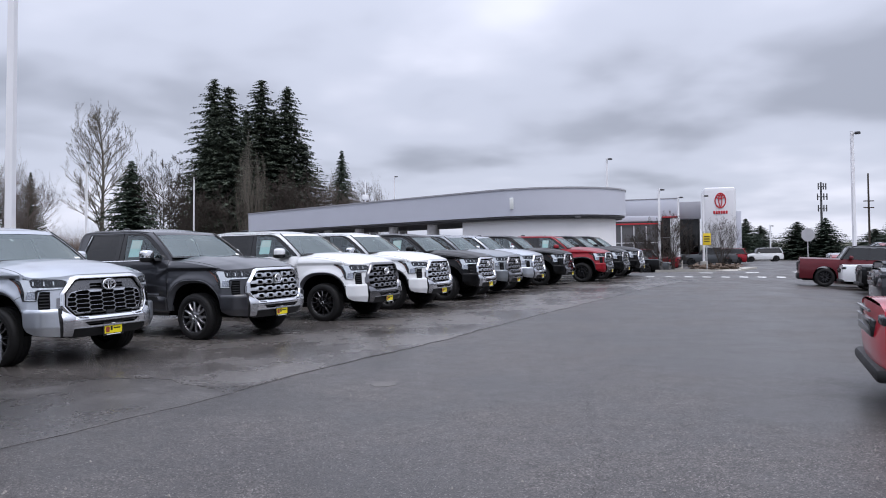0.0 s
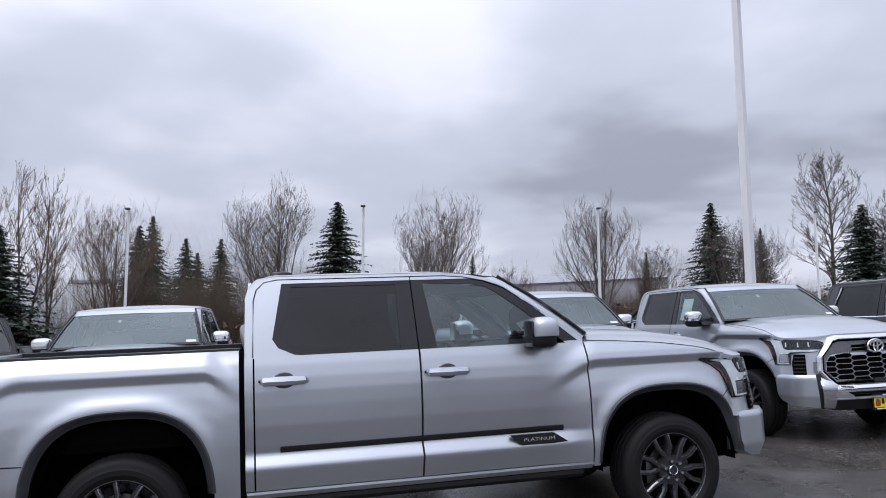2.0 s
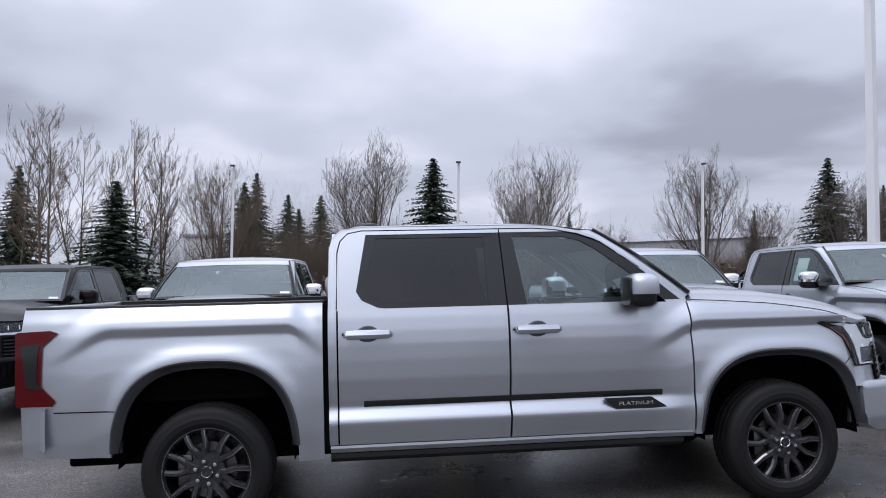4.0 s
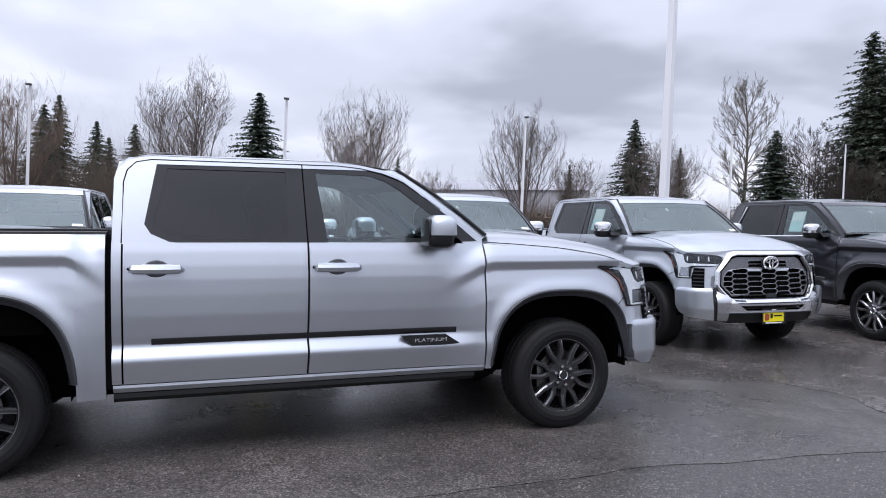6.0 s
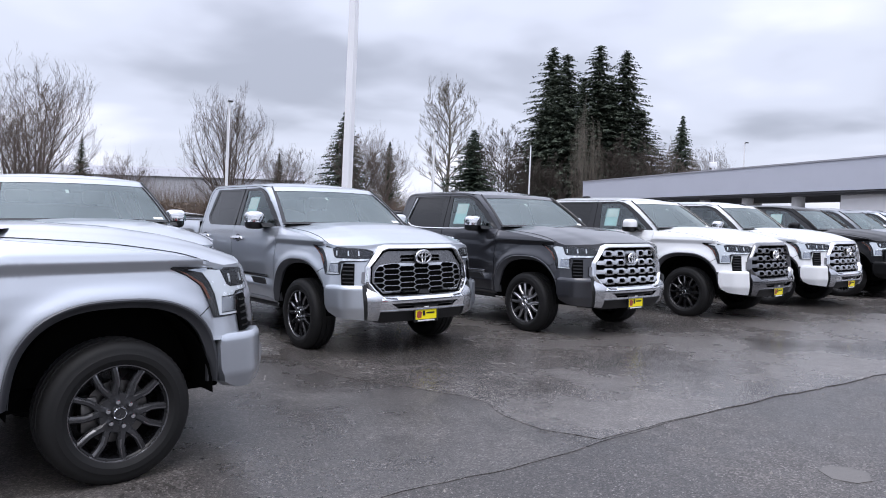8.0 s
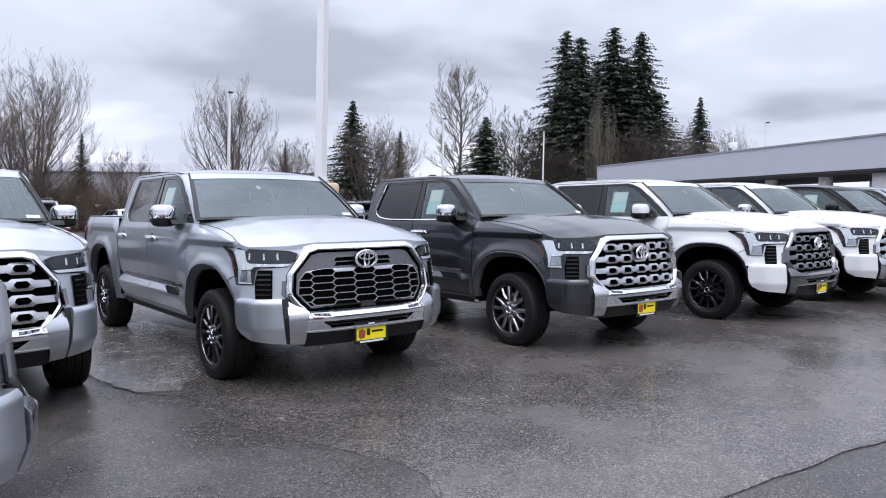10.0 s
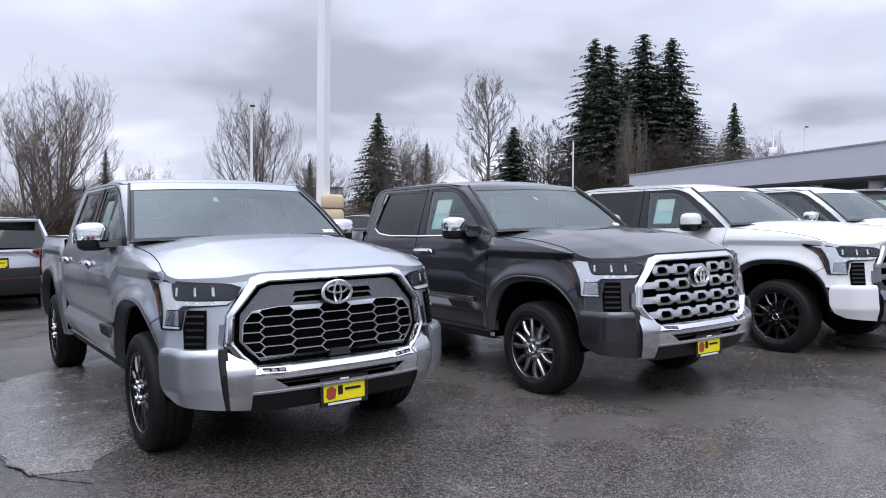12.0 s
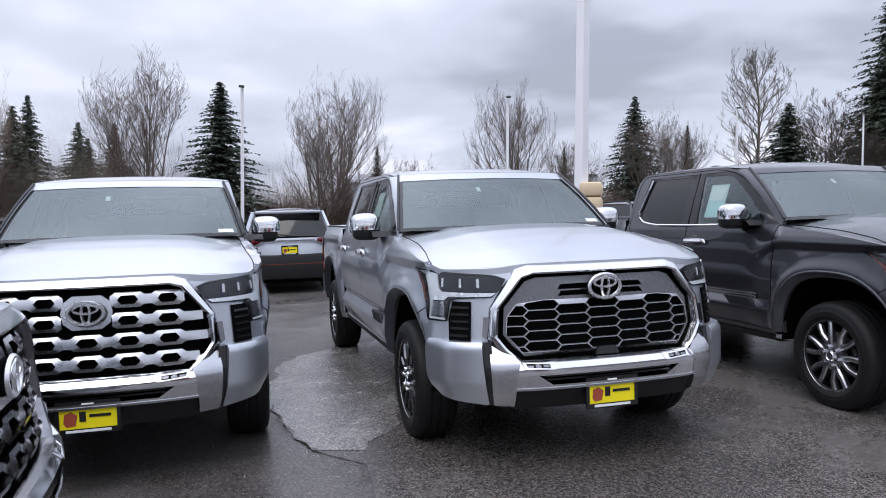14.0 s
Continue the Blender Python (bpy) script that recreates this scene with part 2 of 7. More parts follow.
        for lp in loops:
            o = len(pts)
            pts += [Vector(p) for p in lp]
            edges += [(o + i, o + (i + 1) % len(lp)) for i in range(len(lp))]
        if step:
            us, vs = [p[0] for p in loops[0]], [p[1] for p in loops[0]]
            u = min(us) + step * 0.5
            while u < max(us):
                v = min(vs) + step * 0.5
                while v < max(vs):
                    if inside((u, v), loops[0]) and not any(inside((u, v), h) for h in loops[1:]):
                        pts.append(Vector((u, v)))
                    v += step
                u += step
        pv, _, pf, _, _, _ = delaunay_2d_cdt(pts, edges, [], 0, 1e-5)
        keep = []
        for t in pf:
            c = sum((pv[i] for i in t), Vector((0, 0))) / len(t)
            if inside(c, loops[0]) and not any(inside(c, h) for h in loops[1:]):
                keep.append(tuple(t))
        front = [fn(p.x, p.y, 0.0) for p in pv]
        n = len(pv)
        if depth:
            back = [fn(p.x, p.y, depth) for p in pv]
            count = {}
            for t in keep:
                for a, b in zip(t, t[1:] + t[:1]):
                    count[(a, b)] = count.get((a, b), 0) + 1
            walls = [(a, a + n, b + n, b) for a, b in count if (b, a) not in count]
            self.add(front + back, keep + [tuple(i + n for i in reversed(t)) for t in keep] + walls)
        else:
            self.add(front, keep)
        return self

    def mirror_y(self):
        o = len(self.v)
        self.v += [(x, -y, z) for x, y, z in self.v]
        self.f += [tuple(i + o for i in reversed(q)) for q in self.f]
        return self

    def moved(self, m):
        self.v = [tuple(m @ Vector(p)) for p in self.v]
        return self

    def mesh(self, name, angle=35.0, flat=False):
        me = bpy.data.meshes.new(name)
        me.from_pydata(self.v, [], self.f)
        bm = bmesh.new()
        bm.from_mesh(me)
        bmesh.ops.remove_doubles(bm, verts=bm.verts, dist=1e-5)
        bmesh.ops.recalc_face_normals(bm, faces=bm.faces)
        bm.to_mesh(me)
        bm.free()
        if not flat:
            me.shade_smooth()
            me.set_sharp_from_angle(angle=radians(angle))
        me.materials.append(None)
        return me


def inside(p, poly):
    x, y, hit = p[0], p[1], False
    for (x0, y0), (x1, y1) in zip(poly, poly[1:] + poly[:1]):
        if (y0 > y) != (y1 > y) and x < (x1 - x0) * (y - y0) / (y1 - y0) + x0:
            hit = not hit
    return hit


def smooth(a, b, x):
    t = max(0.0, min(1.0, (x - a) / (b - a)))
    return t * t * (3 - 2 * t)


def curve_at(table, x):
    """A value from a table of (x, value), straight between entries."""
    if x <= table[0][0]:
        return table[0][1]
    for (a, u), (b, v) in zip(table, table[1:]):
        if x <= b:
            return u + (v - u) * (x - a) / (b - a)
    return table[-1][1]


def soft_at(table, x, r=0.03):
    """The same with its corners rounded."""
    return sum(curve_at(table, x + r * k) * w for k, w in ((-1, 0.2), (-0.5, 0.2), (0, 0.2), (0.5, 0.2), (1, 0.2)))


MESHES = {}


def cached(key, build):
    if key not in MESHES:
        g = build()
        MESHES[key] = g if isinstance(g, bpy.types.Mesh) else g.mesh(key)
    return MESHES[key]


def part(name, mesh, material, parent=None, label="", m=None):
    """Links a mesh (or a Geo) as one object under a thing or a part, with its own material."""
    if isinstance(mesh, Geo):
        mesh = mesh.mesh(name)
    ob = new(name, mesh)
    ob.material_slots[0].link = "OBJECT"
    ob.material_slots[0].material = material
    if parent is not None:
        ob.parent = parent
    if m is not None:
        ob.matrix_local = m
    if label:
        ob["label"] = label
    if material in (GLASSCLEAR, GLASSDARK, WINDSCREEN, LAMPLENS):
        ob.visible_shadow = False
    return ob


def thing(name, label, category, m, group="", kind=""):
    ob = new(name)
    ob.empty_display_size = 0.2
    ob.matrix_world = m
    return tagged(ob, label, category, group, kind)




# ---- lie of the land ----
def ground_z(x, y):
    """The lot falls a little across the aisle and beyond the end of the row, towards the showroom; shaped to fit the
    camera's view.
    """
    side = -0.055 * max(0.0, min(x, 24.0) - 9.0) * (1 - smooth(30, 42, y)) * smooth(-20, 12, y)
    return side + (-0.80 * smooth(36.5, 57, y) - 0.32 * smooth(84, 100, y)) * smooth(-9, 7, x)


def standing(x, y, heading):
    """A place on the ground, leaning with its slope."""
    e = 1.2
    n = Vector((ground_z(x - e, y) - ground_z(x + e, y), ground_z(x, y - e) - ground_z(x, y + e), 2 * e)).normalized()
    return Matrix.Translation((x, y, ground_z(x, y))) @ Vector((0, 0, 1)).rotation_difference(n).to_matrix().to_4x4() @ Matrix.Rotation(radians(heading), 4, "Z")


# ---- pickup truck: x ahead from the front axle, y to its left, z up from the ground ----
BASE = 3.70
DOOR_PROF = [(0.40, 0.905), (0.49, 0.926), (0.620, 0.975), (0.645, 0.981), (0.728, 0.932), (0.771, 0.946), (0.90, 0.970), (1.02, 0.977), (1.12, 0.977), (1.20, 0.970), (1.28, 0.954), (1.34, 0.935), (1.42, 0.91)]
BED_PROF = [(0.40, 0.925), (0.47, 0.937), (0.60, 0.957), (0.80, 0.975), (1.0, 0.981), (1.10, 0.979), (1.22, 0.972), (1.30, 0.955), (1.36, 0.93), (1.42, 0.91)]
FEND_PROF = [(0.40, 0.945), (0.60, 0.98), (0.85, 0.991), (0.95, 0.989), (1.05, 0.975), (1.150, 0.951), (1.205, 0.977), (1.25, 0.962), (1.30, 0.93), (1.34, 0.90), (1.45, 0.86)]


def arch(x):
    """The lower edge of the body side over the wheels, or None beside them."""
    for c, hw, top in ((0.0, 0.565, 1.0), (-BASE, 0.55, 1.055)):
        u = abs(x - c) / hw
        if u < 1:
            return 0.42 + (top - 0.42) * (1 - u ** 2.7) ** (1 / 2.7)
    return None


def side_y(x, z):
    """How far out the body side stands."""
    wf = smooth(-0.98, -0.52, x)
    wr = smooth(-4.62, -4.25, x) * (1 - smooth(-3.22, -2.95, x))
    d = soft_at(DOOR_PROF if x > -2.97 else BED_PROF, z, 0.009)
    y = d
    if wf > 0:
        y = d + (soft_at(FEND_PROF, z + 0.16 * (1 - wf), 0.008) - d) * wf * 0.9
    elif wr > 0:
        y = d + (soft_at(FEND_PROF, z - 0.055 + 0.16 * (1 - wr), 0.008) - d) * wr * 0.85
    for c, hw, top in ((0.0, 0.565, 1.0), (-BASE, 0.55, 1.055)):
        r = ((abs(x - c) / hw) ** 2.7 + (max(0, z - 0.42) / (top - 0.42)) ** 2.7) ** (1 / 2.7)
        y += 0.022 * math.exp(-((r - 1.02) / 0.10) ** 2)
    y -= 0.75 * max(0, x - 0.30) ** 2
    y -= 0.22 * max(0, -4.35 - x) ** 2
    return y


def fender_top(x):
    return curve_at([(-0.66, 1.335), (0.0, 1.275), (0.30, 1.235), (0.64, 1.18)], x)


def stations(x0, x1, step=0.03):
    """Stations along the side, closer together where an arch rises steeply."""
    xs = {round(x0, 4), round(x1, 4)}
    n = max(2, int((x1 - x0) / step))
    xs |= {round(x0 + (x1 - x0) * i / n, 4) for i in range(n + 1)}
    for c, hw in ((0.0, 0.565), (-BASE, 0.55)):
        for t in (0.9995, 0.997, 0.99, 0.98, 0.965, 0.945, 0.92, 0.89, 0.85):
            for s in (-1, 1):
                x = round(c + s * hw * t, 4)
                if x0 < x < x1:
                    xs.add(x)
        for s in (-1, 1):
            x = round(c + s * hw * 1.0001, 4)
            if x0 < x < x1:
                xs.add(x)
    return sorted(xs)


def side_panel(x0, x1, bottom, top, rows=34, sign=1):
    """One body panel of the side, turned in at its edges so that the shut lines are real gaps."""
    g = Geo()
    xs = stations(x0, x1)
    cols = []
    for x in xs:
        zb, zt = bottom(x), top(x)
        a = arch(x)
        if a is not None:
            zb = max(zb, a)
        col = [(x, side_y(x, zb) - 0.05, zb + 0.002)]
        for i in range(rows + 1):
            z = zb + (zt - zb) * i / rows
            col.append((x, side_y(x, z), z))
        col.append((x, side_y(x, zt) - 0.03, zt + 0.003))
        cols.append(col)
    lip0 = [(p[0], p[1] - 0.035, p[2]) for p in cols[0]]
    lip1 = [(p[0], p[1] - 0.035, p[2]) for p in cols[-1]]
    g.grid([lip0] + cols + [lip1])
    if sign < 0:
        g.v = [(x, -y, z) for x, y, z in g.v]
    return g


# the nose: a curve in plan from the centre round the corner to the fender
NOSE = [(0.985, 0.0), (0.981, 0.20), (0.960, 0.45), (0.900, 0.67), (0.805, 0.83), (0.67, 0.930), (0.53, 0.972), (0.36, 0.990), (0.12, 0.998)]
NOSE_OFF = [(0.34, -0.07), (0.45, 0.0), (0.60, 0.02), (0.75, -0.005), (1.0, -0.035), (1.14, -0.06), (1.24, -0.095)]


def _nose_table():
    pts = [Vector(p) for p in NOSE]
    ext = [Vector((pts[1].x, -pts[1].y))] + pts + [pts[-1] * 2 - pts[-2]]
    out, s, last = [], 0.0, None
    for i in range(1, len(ext) - 2):
        p0, p1, p2, p3 = ext[i - 1:i + 3]
        for k in range(8):
            t = k / 8
            p = 0.5 * ((2 * p1) + (p2 - p0) * t + (2 * p0 - 5 * p1 + 4 * p2 - p3) * t * t + (3 * p1 - p0 - 3 * p2 + p3) * t ** 3)
            s += (p - last).length if last is not None else 0
            out.append((s, p))
            last = p
    return out


NOSE_T = _nose_table()


def nose(s, z, d=0.0, out=0.0):
    """The point of the nose at the arc length s from its centre (left positive) and the height z; out: how far proud of the face."""
    a = min(abs(s), NOSE_T[-1][0] - 1e-4)
    for (s0, p0), (s1, p1) in zip(NOSE_T, NOSE_T[1:]):
        if a <= s1:
            t = (a - s0) / (s1 - s0)
            p, tan = p0.lerp(p1, t), (p1 - p0).normalized()
            break
    nrm = Vector((tan.y, -tan.x))
    o = soft_at(NOSE_OFF, z, 0.03) + out - d
    q = p + nrm * o
    return (q.x, math.copysign(q.y, s) if s else 0.0, z)


def nose_plate(outline, holes=(), out=0.0, depth=0.02, step=0.0, mirror=False):
    g = Geo().plate(outline, holes, lambda u, v, d: nose(u, v, d, out), depth, step)
    return g.mirror_y() if mirror else g


def corner(u, v, d, out=0.0):
    """The nose where it runs round into the fender's side."""
    x, y, z = nose(u, v, d, out)
    if abs(u) > 0.95:
        w = smooth(0.95, 1.26, abs(u))
        y += math.copysign(w * (side_y(min(x, 0.60), v) + out - d - abs(y)), u)
    return x, y, z


def lamp_plate(outline, out, depth, step=0.05):
    """A piece of the headlight: it follows the nose and then lies on the fender's side."""
    return Geo().plate(outline, (), lambda u, v, d: corner(u, v, d, out), depth, step)


def wing_plate(outline):
    """The bumper's painted corner: an upright flat face, a ledge on top and a lower edge that turns in."""
    def at(u, v, d):
        flat = 0.015 - soft_at(NOSE_OFF, v, 0.03)
        return nose(u, v, d, flat + 0.048 - 0.042 * smooth(0.90, 1.10, abs(u)) - 0.75 * max(0.0, v - 0.735) - 0.40 * max(0.0, 0.52 - v))
    return Geo().plate(outline, (), at, 0.10, 0.022)


def both(half):
    """A whole outline from its left half, listed from the top centre to the bottom centre."""
    return list(half) + [(-s, z) for s, z in reversed(half)]


def ledge(v):
    """How proud the bumper bar stands: an upright face under a ledge that leans back to the grille."""
    return 0.062 - 0.85 * max(0.0, v - 0.605) - 0.05 * max(0.0, 0.60 - v)


def hexagon(cx, cz, w, h, flat=0.5):
    return [(cx - w / 2, cz), (cx - w / 2 * flat, cz + h / 2), (cx + w / 2 * flat, cz + h / 2), (cx + w / 2, cz), (cx + w / 2 * flat, cz - h / 2), (cx - w / 2 * flat, cz - h / 2)]


GRILLE_HOLE = both([(0.43, 1.132), (0.50, 1.112), (0.635, 0.955), (0.645, 0.79), (0.59, 0.722), (0.52, 0.655)])
FRAME_OUT = both([(0.465, 1.190), (0.545, 1.166), (0.705, 0.955), (0.722, 0.775), (0.665, 0.70), (0.555, 0.622)])


def clipped(poly, edge):
    """The part of one convex outline that lies inside another."""
    out = list(poly)
    area = sum(a[0] * b[1] - b[0] * a[1] for a, b in zip(edge, edge[1:] + edge[:1]))
    for a, b in zip(edge, edge[1:] + edge[:1]):
        side = lambda p: ((b[0] - a[0]) * (p[1] - a[1]) - (b[1] - a[1]) * (p[0] - a[0])) * (1 if area > 0 else -1)
        src, out = out, []
        for p, q in zip(src, src[1:] + src[:1]):
            sp, sq = side(p), side(q)
            if sp >= 0:
                out.append(p)
            if (sp > 0) != (sq > 0) and abs(sp - sq) > 1e-9:
                t = sp / (sp - sq)
                out.append((p[0] + (q[0] - p[0]) * t, p[1] + (q[1] - p[1]) * t))
        if not out:
            return []
    span = max((p[0] for p in out), default=0) - min((p[0] for p in out), default=0)
    tall = max((p[1] for p in out), default=0) - min((p[1] for p in out), default=0)
    return out if span > 0.03 and tall > 0.015 else []


def honeycomb(edge, bar):
    """The wide six-sided cells of the mesh, cut off at its edge."""
    w, h, flat, gap = 0.213, 0.0515, 0.74, 0.0070
    pitch = w * (1 + flat) + gap * 2.4
    grow = gap - bar
    holes = []
    for r in range(14):
        z = 0.958 - r * (h + gap) / 2
        for c in range(-5, 6):
            hx = hexagon((c + 0.5 * (r % 2)) * pitch, z, w + grow * 1.2, h + grow, flat)
            cut = hx if all(inside(p, edge) for p in hx) else clipped(hx, edge)
            if len(cut) >= 3:
                holes.append(cut)
    return holes


HEX_EDGE = [(0.38, 0.988), (0.54, 0.970), (0.598, 0.90), (0.606, 0.80), (0.515, 0.690)]


def grille_hex():
    """The satin grey honeycomb of wide cells, with a solid band on top."""
    slots = [[(q * u, z + v) for u, v in ((0.085, 0.0), (0.085, 0.031), (0.26, 0.029), (0.28, 0.0))][::q] for q in (1, -1) for z in (1.004, 1.042)]
    outline = [(u * 0.965, 0.89 + (z - 0.89) * 0.925) for u, z in GRILLE_HOLE]
    return nose_plate(outline, slots + honeycomb(both(HEX_EDGE), 0.0070), -0.012, 0.010)


def mesh_glint():
    """A thin brighter edge along the honeycomb's bars: the sky's glint on their bevel, put in as colour."""
    return nose_plate(both(HEX_EDGE), honeycomb(both([(u - 0.004, z + (0.004 if z < 0.8 else -0.004)) for u, z in HEX_EDGE]), 0.0032), -0.007, 0.005)


def grille_row(z, half, skip=0.0, side=1):
    """One bar of the chained grille: six-sided eyes joined by narrow waists."""
    def build():
        step = 0.215
        g = Geo()
        k = int(half / step)
        spans = [(-half, half)] if not skip else [(-half, -skip)] if side < 0 else [(skip, half)]
        for a, b in spans:
            eyes = [i * step for i in range(-k, k + 1) if a + 0.07 < i * step < b - 0.07]
            top = [(a, 0.025)]
            for e in eyes:
                top += [(e - 0.088, 0.027), (e - 0.064, 0.043), (e + 0.064, 0.043), (e + 0.088, 0.027)]
            top.append((b, 0.025))
            outline = [(s, z + v) for s, v in top] + [(s, z - v) for s, v in reversed(top)]
            holes = [hexagon(e, z, 0.112, 0.050, 0.62) for e in eyes]
            g.plate(outline, holes, lambda u, v, d: nose(u, v, d, 0.012 - 0.42 * max(0.0, v - z) - 0.30 * max(0.0, z - v)), 0.028)
        return g
    return cached(f"grille_row_{z:.2f}_{skip:.2f}_{side}", build)


def surround_geo():
    """The grille's frame, with a rounded face."""
    rows = []
    n = len(FRAME_OUT)
    for i in range(n):
        for k in range(8):
            t = k / 8
            o = Vector(FRAME_OUT[i]).lerp(Vector(FRAME_OUT[(i + 1) % n]), t)
            q = Vector(GRILLE_HOLE[i]).lerp(Vector(GRILLE_HOLE[(i + 1) % n]), t)
            rows.append([nose(p.x, p.y, 0, e) for p, e in ((o, -0.03), (o, -0.004), (o.lerp(q, 0.10), 0.012), (o.lerp(q, 0.42), 0.030), (o.lerp(q, 0.72), 0.038), (o.lerp(q, 0.88), 0.030), (q, -0.006), (q, -0.05))])
    rows.append(rows[0])
    return Geo().grid(rows)


def emblem(parent, z, s=1.0):
    """A plain oval badge of two rings."""
    def ring(a, b, w, dx):
        rows = []
        for i in range(33):
            t = 2 * math.pi * i / 32
            c, q = math.cos(t), math.sin(t)
            rows.append([(0.976 + dx + ox, (a + oy) * c, z + (b + oy) * q) for ox, oy in ((0, -w), (0.012, -w * 0.4), (0.012, w * 0.4), (0, w))])
        return Geo().grid(rows)
    part("badge_back", cached(f"badge_back{z}", lambda: Geo().lathe([(0, 0.012), (0.92, 0.010), (1.0, 0)], 32, "x").moved(Matrix.Translation((0.955, 0, z)) @ Matrix.Diagonal((1, 0.088 * s, 0.06 * s, 1)))), VOIDBLACK, parent)
    part("badge", cached(f"badge{z}", lambda: ring(0.084 * s, 0.058 * s, 0.0115, 0.004).add(*(lambda g: (g.v, g.f))(ring(0.058 * s, 0.022 * s, 0.008, 0.006).moved(Matrix.Translation((0, 0, 0.022))))).add(*(lambda g: (g.v, g.f))(ring(0.02 * s, 0.05 * s, 0.008, 0.007)))), LETTER, parent, "chrome oval badge")


def greenhouse(x, z, d=0.0):
    """The upper cab side, leaning in."""
    y = 0.936 - (z - 1.335) * 0.30 - 0.06 * smooth(-1.25, -0.55, x) - 0.06 * max(0, z - 1.335) ** 2
    return (x, y - d, z)


REAR_WIN = [(-2.66, 1.79), (-2.735, 1.455), (-2.705, 1.410), (-2.62, 1.368), (-2.50, 1.347), (-2.40, 1.341), (-1.945, 1.336), (-1.945, 1.79)]
FRONT_WIN = [(-1.752, 1.79), (-1.692, 1.330), (-0.84, 1.342), (-0.765, 1.352), (-1.005, 1.555), (-1.19, 1.692), (-1.29, 1.752), (-1.40, 1.782)]
BAND = [(-2.72, 1.815), (-2.788, 1.447), (-2.752, 1.390), (-2.65, 1.343), (-2.50, 1.325), (-2.38, 1.318), (-0.64, 1.345), (-0.83, 1.506), (-1.04, 1.662), (-1.19, 1.764), (-1.31, 1.806), (-1.42, 1.818)]
CABSIDE = [(-2.964, 1.33), (-2.957, 1.72), (-2.935, 1.80), (-2.88, 1.85), (-2.76, 1.868), (-1.62, 1.866), (-1.45, 1.852), (-1.29, 1.822), (-1.18, 1.775), (-1.02, 1.665), (-0.80, 1.50), (-0.60, 1.360), (-0.60, 1.33)]


ARM = [(0.080, 0.006, 0.026, -0.010), (0.112, 0.014, 0.0250, -0.005), (0.142, 0.030, 0.0225, 0.0), (0.178, 0.046, 0.0190, 0.001), (0.232, 0.054, 0.0185, -0.003), (0.268, 0.058, 0.0240, -0.011)]


def spokes(sign):
    """One forked wheel spoke: a short stem and two bevelled arms that run to the rim."""
    g = Geo()
    stem = [(0.045, 0.034, -0.014), (0.075, 0.032, -0.010), (0.104, 0.038, -0.008)]
    g.grid([[(r, (y - 0.045) * sign, -w), (r, (y - 0.008) * sign, -w), (r, y * sign, -w * 0.75), (r, y * sign, w * 0.75), (r, (y - 0.008) * sign, w), (r, (y - 0.045) * sign, w)] for r, w, y in stem])
    for s in (-1, 1):
        g.grid([[(r, (y - 0.045) * sign, s * t - w), (r, (y - 0.012) * sign, s * t - w), (r, y * sign, s * t - w * 0.55), (r, y * sign, s * t + w * 0.55), (r, (y - 0.012) * sign, s * t + w), (r, (y - 0.045) * sign, s * t + w)] for r, t, w, y in ARM])
    return g


def spoke_edge(sign, s):
    """The bright machined bevel along one side of an arm."""
    rows = [[(r, (y + 0.0015) * sign, s * t - w * 0.25), (r, (y + 0.0015) * sign, s * t - w * 0.60), (r, (y - 0.010) * sign, s * t - w * 1.04)] for r, t, w, y in ARM[2:]]
    return Geo().grid(rows)


